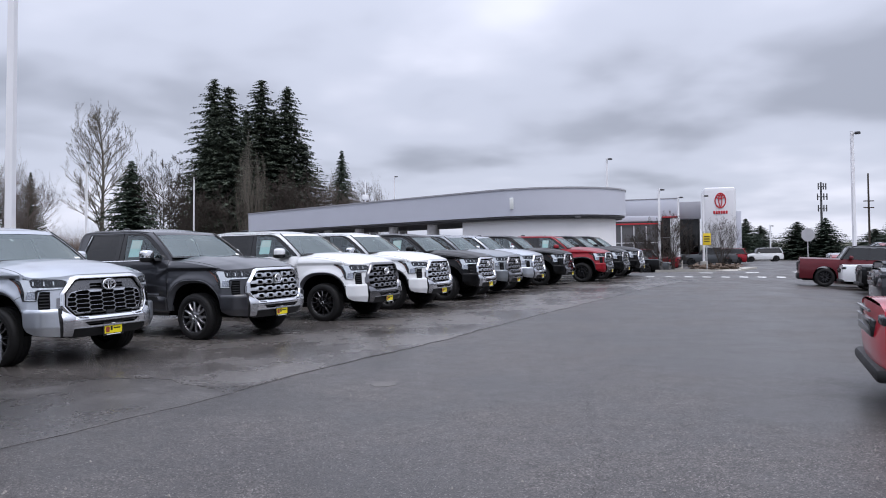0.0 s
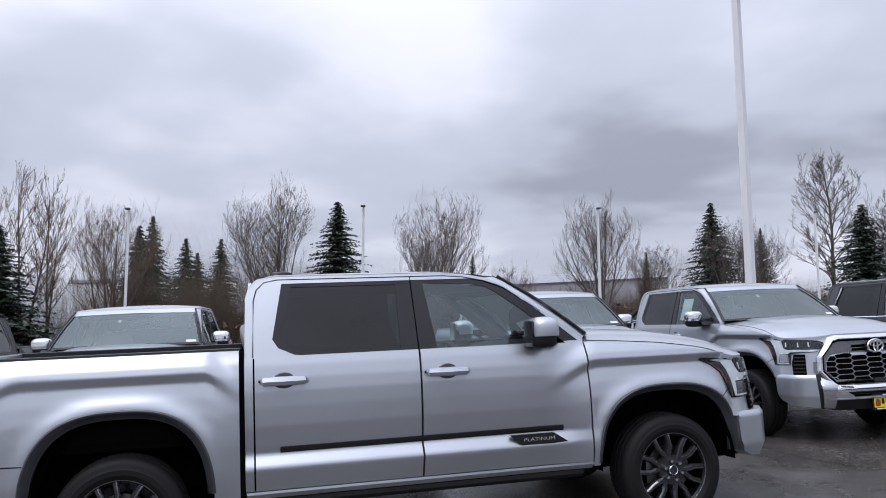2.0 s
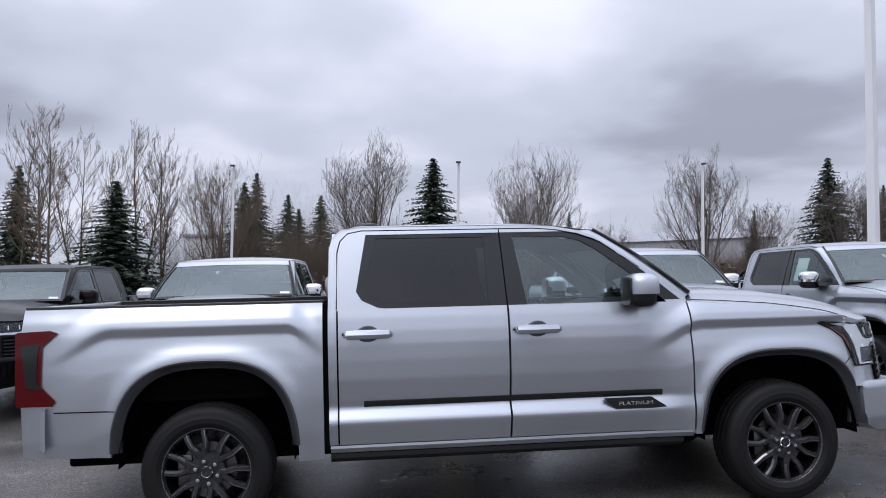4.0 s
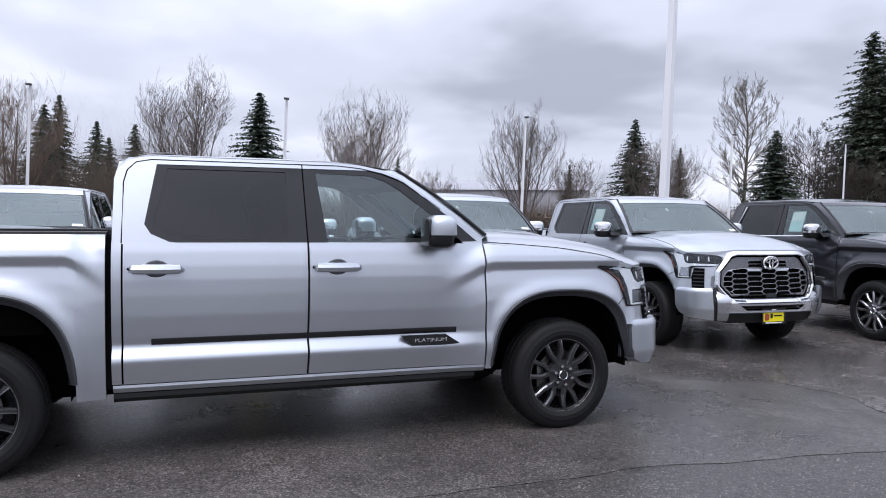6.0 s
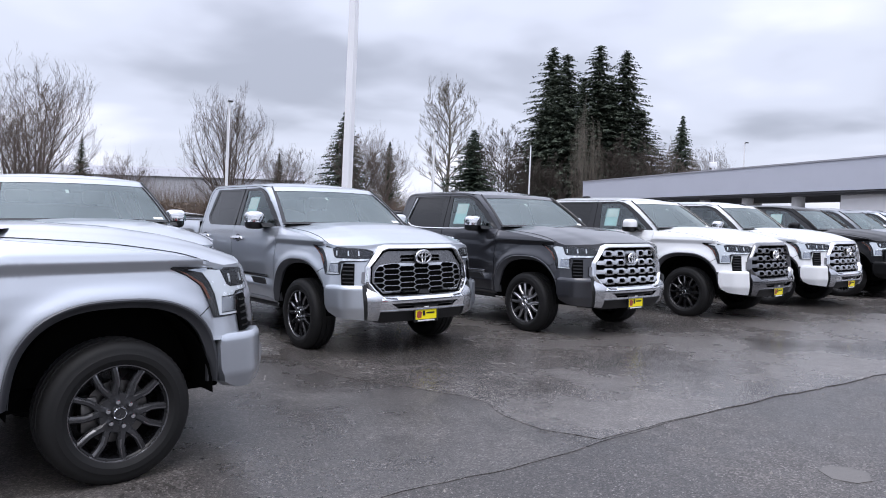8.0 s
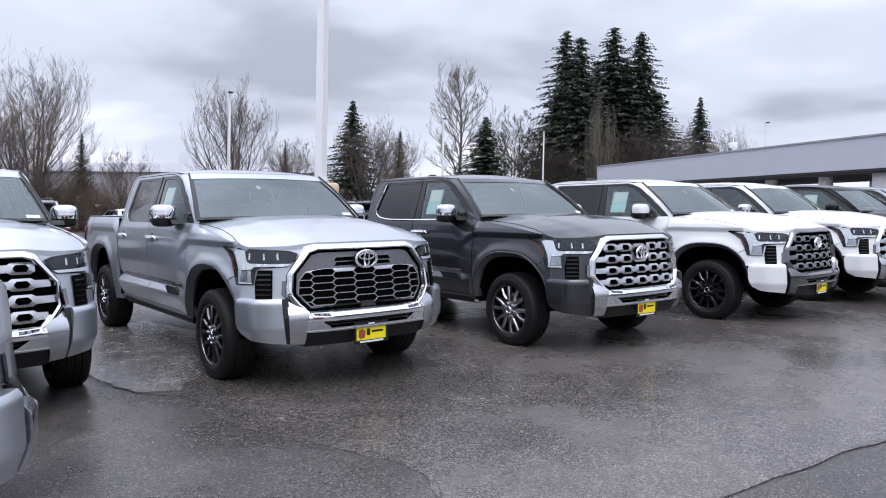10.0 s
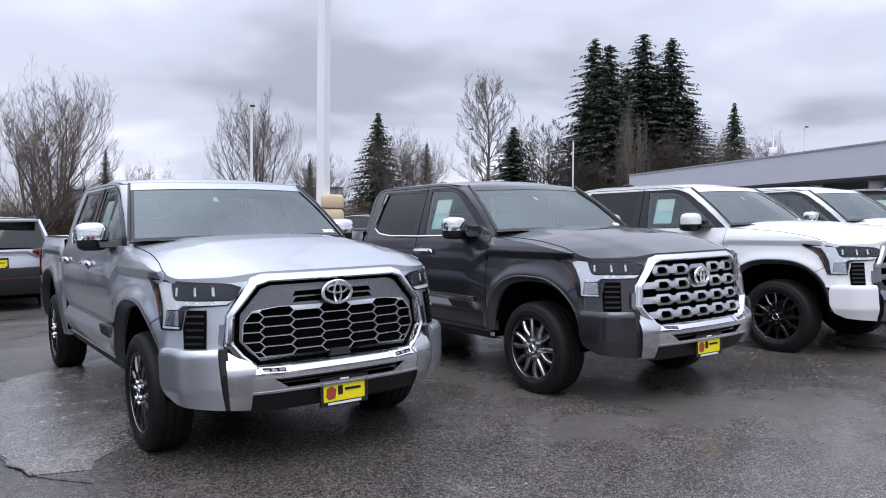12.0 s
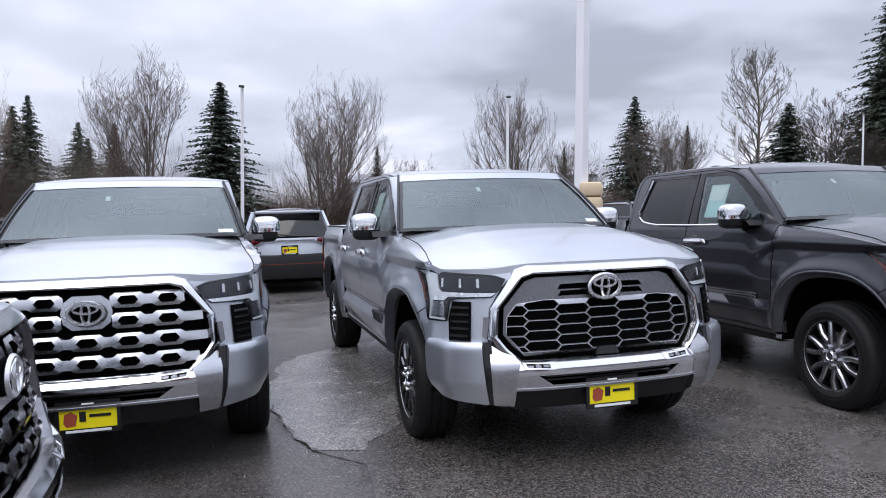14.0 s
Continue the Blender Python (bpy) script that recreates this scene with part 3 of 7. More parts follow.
def wheel(truck, x, sign, style):
    """Tyre, rim, spokes, cap and nuts; sign: the side of the truck that it faces."""
    spoke_mat, barrel_mat = {"black": (RIMBLACK, RIMBLACK), "grey": (RIMGREY, RIMBLACK), "bright": (RIMSILVER, RIMBLACK)}[style]
    m = Matrix.Translation((x, 0.97 * sign, 0.388)) @ Matrix.Scale(0.965, 4)
    tag = "l" if sign > 0 else "r"

    def rim():
        return Geo().lathe([(0.272, 0.004 * sign), (0.268, -0.002 * sign), (0.255, -0.012 * sign), (0.248, -0.05 * sign), (0.235, -0.12 * sign), (0.235, -0.22 * sign), (0.06, -0.20 * sign)], 36)

    def tyre():
        prof = [(0.262, -0.006), (0.276, 0.010), (0.30, 0.018), (0.303, 0.0205), (0.335, 0.0215), (0.338, 0.019), (0.360, 0.017), (0.380, 0.009), (0.398, -0.010), (0.408, -0.034), (0.410, -0.06), (0.400, -0.062), (0.400, -0.072), (0.411, -0.074), (0.412, -0.118), (0.402, -0.12), (0.402, -0.13), (0.412, -0.132), (0.411, -0.18), (0.400, -0.182), (0.400, -0.192), (0.410, -0.194), (0.406, -0.225), (0.39, -0.25), (0.345, -0.27), (0.27, -0.26)]
        g = Geo().lathe([(r, h * sign) for r, h in prof], 120, r_mod=lambda i, j: -0.0045 if i % 2 and j in (9, 10, 13, 14, 17, 18, 21, 22) else 0)
        g.v = [(px, py, max(pz, -0.4025)) for px, py, pz in g.v]
        return g

    w = part("wheel", cached("rim_" + tag, rim), barrel_mat, truck, "", m)
    part("tyre", cached("tyre_" + tag, tyre), RUBBER, w)
    for i in range(6):
        part("spoke", cached("spoke_" + tag, lambda: spokes(sign)), spoke_mat, w, "", Matrix.Rotation(radians(60 * i + 12), 4, "Y"))
        for s in (-1, 1):
            part("machined_edge", cached(f"spoke_edge_{tag}{s}", lambda: spoke_edge(sign, s)), RIMBRIGHT if style == "bright" else RIMEDGE, w, "bright machined edge", Matrix.Rotation(radians(60 * i + 12), 4, "Y"))
    part("hub_cap", cached("hub_cap_" + tag, lambda: Geo().lathe([(0, 0.008 * sign), (0.036, 0.008 * sign), (0.042, 0.0), (0.046, -0.010 * sign), (0.108, -0.012 * sign), (0.116, -0.05 * sign)], 24)), spoke_mat, w)
    part("rim_lip", cached("rim_lip_" + tag, lambda: Geo().lathe([(0.2655, 0.0015 * sign), (0.268, 0.006 * sign), (0.273, 0.0065 * sign), (0.276, 0.003 * sign)], 48)), RIMEDGE, w)
    part("cap_ring", cached("cap_ring_" + tag, lambda: Geo().lathe([(0.030, 0.0085 * sign), (0.033, 0.013 * sign), (0.037, 0.0075 * sign)], 24)), CHROME, w)
    for i in range(6):
        a = radians(60 * i + 42)
        part("lug_nut", cached("lug_" + tag, lambda: Geo().lathe([(0, 0.022 * sign), (0.012, 0.020 * sign), (0.0165, 0.008 * sign), (0.017, -0.025 * sign)], 8)), CHROME, w, "", Matrix.Translation((0.070 * math.cos(a), 0, 0.070 * math.sin(a))))
    part("brake_disc", cached("disc_" + tag, lambda: Geo().lathe([(0.06, -0.075 * sign), (0.175, -0.075 * sign), (0.178, -0.085 * sign), (0.175, -0.10 * sign)], 32)), STEEL, w)
    part("brake_caliper", cached("caliper_" + tag, lambda: Geo().box(-0.19, -0.10, min(-0.055 * sign, -0.13 * sign), max(-0.055 * sign, -0.13 * sign), -0.10, 0.10, 0.012)), STEEL, w)
    return w


def door_side(sign):
    return "l" if sign > 0 else "r"


def seat_geo(w, zs=0.0):
    g = Geo()
    g.blob((0.0, 0, 0.86 + zs), (0.27, w, 0.10), 0.45)
    back = Geo().blob((0, 0, 0.36), (0.075, w, 0.36), 0.45)
    back.moved(Matrix.Translation((-0.20, 0, 0.86 + zs)) @ Matrix.Rotation(radians(-17), 4, "Y"))
    g.add(back.v, back.f)
    return g


def licence_plate(parent, x, z, back=False, y=0.0):
    """A yellow dealer card in a black frame; its print is plain shapes."""
    k = "rear" if back else "front"
    s = -1 if back else 1
    fr = part("plate_frame", cached("plate_frame" + k, lambda: Geo().plate([(-0.165, -0.09), (0.165, -0.09), (0.165, 0.09), (-0.165, 0.09)], [[(-0.145, -0.062), (0.145, -0.062), (0.145, 0.06), (-0.145, 0.06)]], lambda u, v, d: (s * (0.012 - d), u, v), 0.014)), GLOSSBLACK, parent, "", Matrix.Translation((x, y, z)))
    part("plate_card", cached("plate_card" + k, lambda: Geo().box(min(0, s * 0.006), max(0, s * 0.006), -0.15, 0.15, -0.066, 0.064)), YELLOW, fr, "yellow dealer card")
    part("plate_print", cached("plate_print" + k, lambda: Geo().plate([(0.125, -0.03), (0.12, 0.02), (0.085, 0.032), (0.055, 0.01), (0.065, -0.045), (0.11, -0.05)] if s < 0 else [(-0.125, -0.03), (-0.11, -0.05), (-0.065, -0.045), (-0.055, 0.01), (-0.085, 0.032), (-0.12, 0.02)], [], lambda u, v, d: (s * (0.0085 - d), u, v), 0.002)), PLATERED, fr)
    part("plate_bar", cached("plate_bar" + k, lambda: Geo().box(min(s * 0.0065, s * 0.009), max(s * 0.0065, s * 0.009), *((-0.115, -0.005) if s < 0 else (0.005, 0.115)), -0.003, 0.013)), BLACKPL, fr)
    part("plate_bar", cached("plate_mark" + k, lambda: Geo().plate([(-s * 0.045, -0.024), (-s * 0.045, 0.03), (-s * 0.012, 0.03), (-s * 0.012, -0.024)][::s], [], lambda u, v, d: (s * (0.0095 - d), u, v), 0.002)), BLACKPL, fr)
    part("plate_bar", cached("plate_caption" + k, lambda: Geo().box(min(s * 0.0122, s * 0.0135), max(s * 0.0122, s * 0.0135), -0.115, 0.115, -0.082, -0.068)), PAPER, fr)
    part("plate_bar", cached("plate_caption2" + k, lambda: Geo().box(min(s * 0.0122, s * 0.0135), max(s * 0.0122, s * 0.0135), -0.03, 0.03, 0.069, 0.078)), PAPER, fr)


def hood_at(u, v):
    """A point of the hood: u across, v from the windshield to the nose."""
    fx, fy, _ = nose(u * 1.20, 1.215, 0.0, 0.012)
    rx, ry = -0.655 + 0.06 * (1 - u * u), u * 0.905
    x, y = rx + (fx - rx) * v, ry + (fy - ry) * v
    # the edge reaches out to the fender's top
    gx, gy, _ = nose(1.20, 1.215, 0.0, 0.012)
    ex, ey = -0.655 + (gx + 0.655) * v, 0.905 + (gy - 0.905) * v
    y *= 1 + ((side_y(min(ex, 0.5), fender_top(min(ex, 0.6))) - 0.022) / ey - 1) * u * u
    ze = fender_top(min(x, 0.62)) + 0.002
    zc = curve_at([(0, 1.396), (0.25, 1.40), (0.5, 1.375), (0.7, 1.330), (0.85, 1.278), (0.95, 1.230), (1.0, 1.200)], v)
    a = abs(u)
    z = ze + (zc - ze) * (1 - a ** 2.6)
    z -= 0.022 * smooth(0.35, 0.60, a) * (1 - 0.6 * smooth(0.85, 1.0, a)) * smooth(0.80, 1.0, v)
    z += 0.012 * (1 - smooth(0.54, 0.68, a + 0.10 * v)) * (1 - smooth(0.75, 1.0, v))
    return (x, y, z)


def hood_geo():
    rows = [[hood_at(-1 + j / 28, i / 44) for j in range(57)] for i in range(45)]
    rows.append([(x + 0.002, y, z - 0.035) for x, y, z in rows[-1]])
    # the edges turn down behind the fenders
    rows = [[(r[0][0], r[0][1] - 0.012, r[0][2] - 0.07)] + r + [(r[-1][0], r[-1][1] + 0.012, r[-1][2] - 0.07)] for r in rows]
    return Geo().grid(rows)


def hood_seam(sign):
    """The shut line from the foot of the windshield forward to the headlight."""
    path = [(0.93, 0.0), (0.945, 0.07), (0.93, 0.2), (0.915, 0.4), (0.905, 0.6), (0.91, 0.78), (0.93, 0.90), (0.95, 0.985)]
    pts = []
    for (a, b), (c, d) in zip(path, path[1:]):
        pts += [hood_at(sign * (a + (c - a) * i / 4), b + (d - b) * i / 4) for i in range(4)]
    return Geo().tube([(x, y, z + 0.001) for x, y, z in pts], 0.0030, 5)


def windshield_geo(d=0.0, u0=-1.0, u1=1.0, v0=0.0, v1=1.0, nu=20, nv=12):
    rows = []
    for i in range(nv + 1):
        v = v0 + (v1 - v0) * i / nv
        row = []
        for j in range(nu + 1):
            u = u0 + (u1 - u0) * j / nu
            half = 0.868 - 0.150 * v
            x = (-0.46 - 0.12 * u * u) - v * 0.60 - d * 0.6
            z = 1.385 + 0.440 * v + 0.022 * math.sin(math.pi * v) - 0.012 * u * u + d * 0.8
            row.append((x, u * half, z))
        rows.append(row)
    return Geo().grid(rows)


def roof_geo():
    rows = []
    for i in range(37):
        row = []
        for j in range(33):
            u = -1 + 2 * j / 32
            xf = -0.995 - 0.12 * u * u
            x = xf + (-2.94 - xf) * (i / 36) ** 1.25
            ed = curve_at([(-2.94, 1.79), (-2.89, 1.842), (-2.77, 1.868), (-1.7, 1.868), (-1.45, 1.856), (-1.25, 1.832), (-1.05, 1.822)], x)
            yy = greenhouse(x, ed)[1] + 0.004
            if x > -1.50:
                yy -= (yy - 0.735) * smooth(-1.50, -1.16, x)
            crown = curve_at([(-2.905, 0.02), (-2.80, 0.045), (-2.2, 0.058), (-1.8, 0.054), (-1.4, 0.034), (-1.05, 0.010)], x)
            z = ed + crown * (1 - abs(u) ** 2.6) + 0.010 * (smooth(0.80, 0.86, abs(u)) - 1) * (1 if -2.7 < x < -1.6 else 0)
            # the front edge comes down onto the windshield
            v = (-0.46 - 0.12 * u * u - x) / 0.60
            w = 1 - smooth(0.0, 0.14, xf - x)
            if w > 0:
                z += (1.389 + 0.440 * v + 0.022 * math.sin(math.pi * min(v, 1.0)) - 0.012 * u * u - z) * w
            row.append((x, u * yy, z))
        rows.append(row)
    return Geo().grid(rows)


def text_geo(body, size, depth):
    cu = bpy.data.curves.new("lettering", "FONT")
    cu.body, cu.size, cu.extrude, cu.align_x, cu.align_y = body, size, depth, "CENTER", "CENTER"
    ob = bpy.data.objects.new("lettering", cu)
    scene.collection.objects.link(ob)
    me = bpy.data.meshes.new_from_object(ob.evaluated_get(bpy.context.evaluated_depsgraph_get()))
    bpy.data.objects.remove(ob)
    g = Geo().add([v.co[:] for v in me.vertices], [tuple(p.vertices) for p in me.polygons])
    bpy.data.meshes.remove(me)
    return g


def pickup(label, emb, heading, body, grille="hex", grille_mat=None, wheels="black", mirror=None, handle=None, frame_mat=None, bumper=None, sticker=False, badge=False, flare=None, group="row of parked pickups", trim=None, wing=None, belt=None):
    """A crew-cab pickup whose badge stands over the point emb on the ground."""
    grille_mat, mirror, handle, frame_mat, wing = grille_mat or GUNMETAL, mirror or CHROME, handle or CHROME, frame_mat or CHROME, wing or body
    bumper, flare = bumper or CHROME, flare or (body if body is BLACK else FLARE)
    t = thing("pickup_truck", label, "pickup truck", standing(emb[0] - 2.835 * math.cos(radians(heading)), emb[1] - 2.835 * math.sin(radians(heading)), heading) @ Matrix.Translation((1.85, 0, 0)), group)
    sill = lambda x: 0.50
    for sign in (1, -1):
        k = door_side(sign)
        part("front_fender", cached("fender_" + k, lambda: side_panel(-0.605, 0.47, lambda x: 0.47 if x < 0 else 0.735, fender_top, 64, sign)), body, t)
        d = part("front_door", cached("front_door_" + k, lambda: side_panel(-1.815, -0.616, sill, lambda x: 1.338, 56, sign)), body, t)
        d2 = part("rear_door", cached("rear_door_" + k, lambda: side_panel(-2.902, -1.828, sill, lambda x: 1.338, 56, sign)), body, t)
        # black sheet added behind the doors so that the shut lines look shaded
        part("dark_door_backing", cached("dark_door_backing_" + k, lambda: Geo().grid([[(x, sign * (side_y(x, z) - 0.032), z) for z in [0.49 + 0.84 * i / 16 for i in range(17)]] for x in [-2.96 + 2.42 * i / 60 for i in range(61)]])), VOIDBLACK, t)
        part("cab_corner", cached("cab_corner_" + k, lambda: side_panel(-2.965, -2.913, sill, lambda x: 1.345, 36, sign)), body, t)
        part("bed_side", cached("bed_side_" + k, lambda: side_panel(-4.775, -2.998, lambda x: 0.42 if x > -3.7 else 0.50, lambda x: 1.385, 64, sign)), body, t)
        # black block in the cab-to-bed gap, where there is only shade
        part("cab_gap_shade_fill", cached("gap_shade_fill_" + k, lambda: Geo().box(-2.996, -2.967, min(sign * 0.78, sign * 0.948), max(sign * 0.78, sign * 0.948), 0.48, 1.375)), VOIDBLACK, t)
        part("cab_side", cached("cab_side_" + k, lambda: Geo().plate(CABSIDE, [BAND], lambda u, v, dd: (u, sign * greenhouse(u, v, dd)[1], v), 0.03, 0.12)), body, t)
        part("window_band", cached("window_band_" + k, lambda: Geo().plate(BAND, [REAR_WIN, FRONT_WIN], lambda u, v, dd: (u, sign * (greenhouse(u, v, dd)[1] - 0.004), v), 0.02, 0.12)), GLOSSBLACK, t)
        part("pillar_trim", cached("pillar_trim_" + k, lambda: Geo().plate(BAND, [REAR_WIN, FRONT_WIN], lambda u, v, dd: (u, sign * (greenhouse(u, v, dd)[1] - 0.030), v), 0.01, 0.12)), SEAT, t)
        part("side_window", cached("rear_window_" + k, lambda: Geo().plate(REAR_WIN, [], lambda u, v, dd: (u, sign * (greenhouse(u, v, dd)[1] - 0.010), v), 0.0, 0.12)), GLASSDARK, d2, "dark privacy glass")
        part("side_window", cached("front_window_" + k, lambda: Geo().plate(FRONT_WIN, [], lambda u, v, dd: (u, sign * (greenhouse(u, v, dd)[1] - 0.010), v), 0.0, 0.12)), GLASSCLEAR, d, "clear door glass")
        for dd, hx in ((d, -1.64), (d2, -2.72)):
            # raised disc as the cup; on silver doors its dark colour is recess shade
            def cup():
                return Geo().lathe([(0, 0.0075), (0.9, 0.0065), (1, 0.002)], 28).moved(Matrix.Translation((0, sign * 0.972, 1.184)) @ Matrix.Diagonal((0.072, sign, 0.052, 1)))
            def grip():
                y = sign * 0.995
                gg = Geo().tube([(-0.145, sign * 0.974, 1.18), (-0.13, y, 1.182), (0.0, sign * 1.008, 1.182), (0.13, y, 1.182), (0.145, sign * 0.974, 1.18)], [0.019, 0.026, 0.028, 0.026, 0.019], 8)
                return gg.box(-0.085, 0.085, min(sign * 0.975, sign * 1.0), max(sign * 0.975, sign * 1.0), 1.195, 1.212, 0.006)
            h = part("door_handle", cached("handle_" + k, grip), handle, dd, "", Matrix.Translation((hx, 0, 0)))
            part("cup_shade_disc", cached("cup_shade_disc_" + k, cup), FLARE if body is SILVER else body, dd, "", Matrix.Translation((hx, 0, 0)))
        for seam in ([(-2.912, 1.335), (-2.905, 1.70), (-2.885, 1.775), (-2.835, 1.825), (-2.75, 1.842), (-1.60, 1.842), (-1.45, 1.829), (-1.31, 1.80), (-1.16, 1.745), (-0.90, 1.565)], [(-1.822, 1.335), (-1.838, 1.842)]):
            part("door_seam", cached(f"door_seam_{k}{len(seam)}", lambda: Geo().tube([(x, sign * (greenhouse(x, z)[1] - 0.001), z) for x, z in seam], 0.0042, 5)), VOIDBLACK, t)
        if belt:
            line = [(-2.66, 1.795), (-2.765, 1.452), (-2.73, 1.402), (-2.635, 1.355), (-2.50, 1.336), (-2.34, 1.325), (-1.80, 1.325), (-0.86, 1.342)]
            part("belt_trim", cached("belt_trim_" + k, lambda: Geo().tube([(x, sign * (greenhouse(x, z)[1] + 0.004), z) for x, z in line], 0.0125, 6)), belt, t, "thin chrome window trim")
        # sill step and lower trim
        part("sill", cached("sill_" + k, lambda: Geo().grid([[(x, sign * (y + 0.012 * smooth(-0.85, -0.60, x)), z) for y, z in ((0.90, 0.497), (0.928, 0.494), (0.930, 0.478), (0.905, 0.448), (0.86, 0.436))] for x in [-2.96 + 2.36 * i / 24 for i in range(25)]])), body, t)
        part("rocker", cached("rocker_" + k, lambda: Geo().grid([[(x, sign * y, z) for y, z in ((0.84, 0.446), (0.895, 0.440), (0.898, 0.412), (0.87, 0.385), (0.75, 0.375))] for x in [-2.96 + 2.30 * i / 24 for i in range(25)]])), BLACKPL, t)
        part("door_trim", cached("door_trim_" + k, lambda: Geo().grid([[(x, sign * (side_y(x, z) + o), z) for z, o in ((0.728, 0.0), (0.730, 0.008), (0.748, 0.012), (0.766, 0.006), (0.769, -0.004))] for x in [-2.75 + 1.93 * i / 40 for i in range(41)]])), trim or GUNMETAL, d)
        bd = part("trim_badge", cached("trim_badge_" + k, lambda: Geo().plate([(-1.215, 0.722), (-1.14, 0.655), (-0.90, 0.652), (-0.80, 0.658), (-0.90, 0.722)], [], lambda u, v, dd: (u, sign * (0.9845 - dd), v), 0.03)), BLACKPL, d, "black name strip")
        if badge:
            def words():
                g = text_geo("PLATINUM", 0.046, 0.0015)
                return g.moved(Matrix.Translation((-1.01, sign * 0.9858, 0.688)) @ (Matrix.Rotation(radians(180), 4, "Z") if sign > 0 else Matrix.Identity(4)) @ Matrix.Rotation(radians(90), 4, "X") @ Matrix.Diagonal((1.05, 0.72, 1, 1)))
            part("lettering", cached("lettering_" + k, words), LETTER, bd, "bright raised name letters")
        # arch lips and wells; the wells' near-black colour holds their shade
        for c, hw, top, nm in ((0.0, 0.565, 1.0, "front"), (-BASE, 0.55, 1.055, "rear")):
            def lip():
                rows = []
                a0 = 0.11 if nm == "front" else 0.16
                for i in range(41):
                    a = a0 + (math.pi - 2 * a0) * i / 40
                    cu, su = math.cos(a), math.sin(a)
                    q = (abs(cu) ** 2.7 + abs(su) ** 2.7) ** (-1 / 2.7)
                    row = []
                    for f, o in ((1.018, 0.003), (1.004, 0.009), (0.988, 0.006), (0.945, -0.030), (0.925, -0.036), (0.920, -0.06)):
                        x, z = c + hw * cu * q * f, 0.42 + (top - 0.42) * su * q * f
                        row.append((x, sign * (side_y(x, max(z, 0.45)) + o), z))
                    rows.append(row)
                return Geo().grid(rows)
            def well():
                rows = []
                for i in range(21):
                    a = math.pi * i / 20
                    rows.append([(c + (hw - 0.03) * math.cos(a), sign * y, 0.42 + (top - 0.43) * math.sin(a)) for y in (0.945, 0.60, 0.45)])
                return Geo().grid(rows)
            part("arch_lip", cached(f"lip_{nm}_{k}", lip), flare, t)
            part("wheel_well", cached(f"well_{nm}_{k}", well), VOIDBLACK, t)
            wheel(t, c, sign, wheels)
        # mirror
        mr = part("mirror_arm", cached("mirror_arm_" + k, lambda: Geo().grid([[(x, sign * y, z) for x, z in ((-1.00, 1.335), (-0.80, 1.335), (-0.85, 1.375), (-0.98, 1.385), (-1.00, 1.335))] for y in (0.88, 0.95, 1.03)]).blob((-0.985, sign * 1.050, 1.385), (0.092, 0.108, 0.078), 0.55)), BLACKPL, t)
        part("mirror_cap", cached("mirror_cap_" + k, lambda: Geo().blob((-0.975, sign * 1.058, 1.425), (0.098, 0.118, 0.098), 0.62, 20, 12, -0.35, 1.0)), mirror, mr)
        part("mirror_glass", cached("mirror_glass_" + k, lambda: Geo().blob((-1.068, sign * 1.045, 1.41), (0.012, 0.088, 0.09), 0.3)), GLOSSBLACK, mr)
        # headlight, vent, bumper wing
        HL = [(0.600, 1.114), (0.66, 1.134), (0.75, 1.143), (1.0, 1.153), (1.16, 1.157), (1.42, 1.172), (1.44, 1.160), (1.34, 1.115), (1.265, 1.06), (1.215, 0.97), (1.175, 0.865), (0.985, 0.868), (0.970, 0.985), (0.92, 1.000), (0.685, 1.010), (0.625, 1.06)]
        mirrored = lambda poly: [(sign * s, z) for s, z in poly]
        hl = part("headlight", cached("headlight_" + k, lambda: lamp_plate(mirrored(HL), 0.003, 0.02)), GLOSSBLACK, t)
        part("lamp_bowl", cached("lamp_bowl_" + k, lambda: lamp_plate(mirrored([(0.625, 1.108), (0.72, 1.130), (1.09, 1.140), (1.052, 1.062), (1.03, 1.046), (0.665, 1.042), (0.640, 1.062)]), 0.008, 0.006)), LAMPHOUSE, hl)
        part("lamp_bar", cached("lamp_bar_" + k, lambda: lamp_plate(mirrored([(0.655, 1.036), (1.03, 1.039), (1.062, 1.056), (1.105, 1.140), (1.200, 1.148), (1.240, 1.132), (1.195, 1.075), (1.160, 1.00), (1.142, 0.905), (1.138, 0.878), (1.125, 0.878), (1.115, 0.985), (1.005, 0.990), (0.975, 1.012), (0.69, 1.016)]), 0.009, 0.006, 0.035)), LAMPWHITE, hl, "pale frosted light guide")
        part("lamp_guide", cached("lamp_guide_" + k, lambda: lamp_plate(mirrored([(1.003, 0.984), (1.112, 0.979), (1.120, 0.894), (0.994, 0.894)]), 0.008, 0.004, 0.03)), SATIN, hl)
        part("lamp_rim", cached("lamp_rim_" + k, lambda: lamp_plate(mirrored([(0.992, 0.889), (1.122, 0.889), (1.122, 0.877), (0.990, 0.877)]), 0.010, 0.006, 0.03)), LAMPWHITE, hl)
        for i, s0 in enumerate((0.76, 0.88, 1.02)):
            part("lamp_reflector", cached(f"lamp_reflector_{k}{i}", lambda: lamp_plate(mirrored([(s0, 1.068), (s0 + 0.016, 1.068), (s0 + 0.020, 1.118), (s0 + 0.004, 1.118)]), 0.011, 0.004)), LAMPWHITE, hl)
        part("amber_reflector", cached("amber_" + k, lambda: lamp_plate(mirrored([(1.345, 1.132), (1.385, 1.150), (1.330, 1.115), (1.258, 1.062), (1.208, 0.975), (1.196, 0.98), (1.240, 1.068)]), 0.008, 0.004, 0.03)), AMBER, hl)
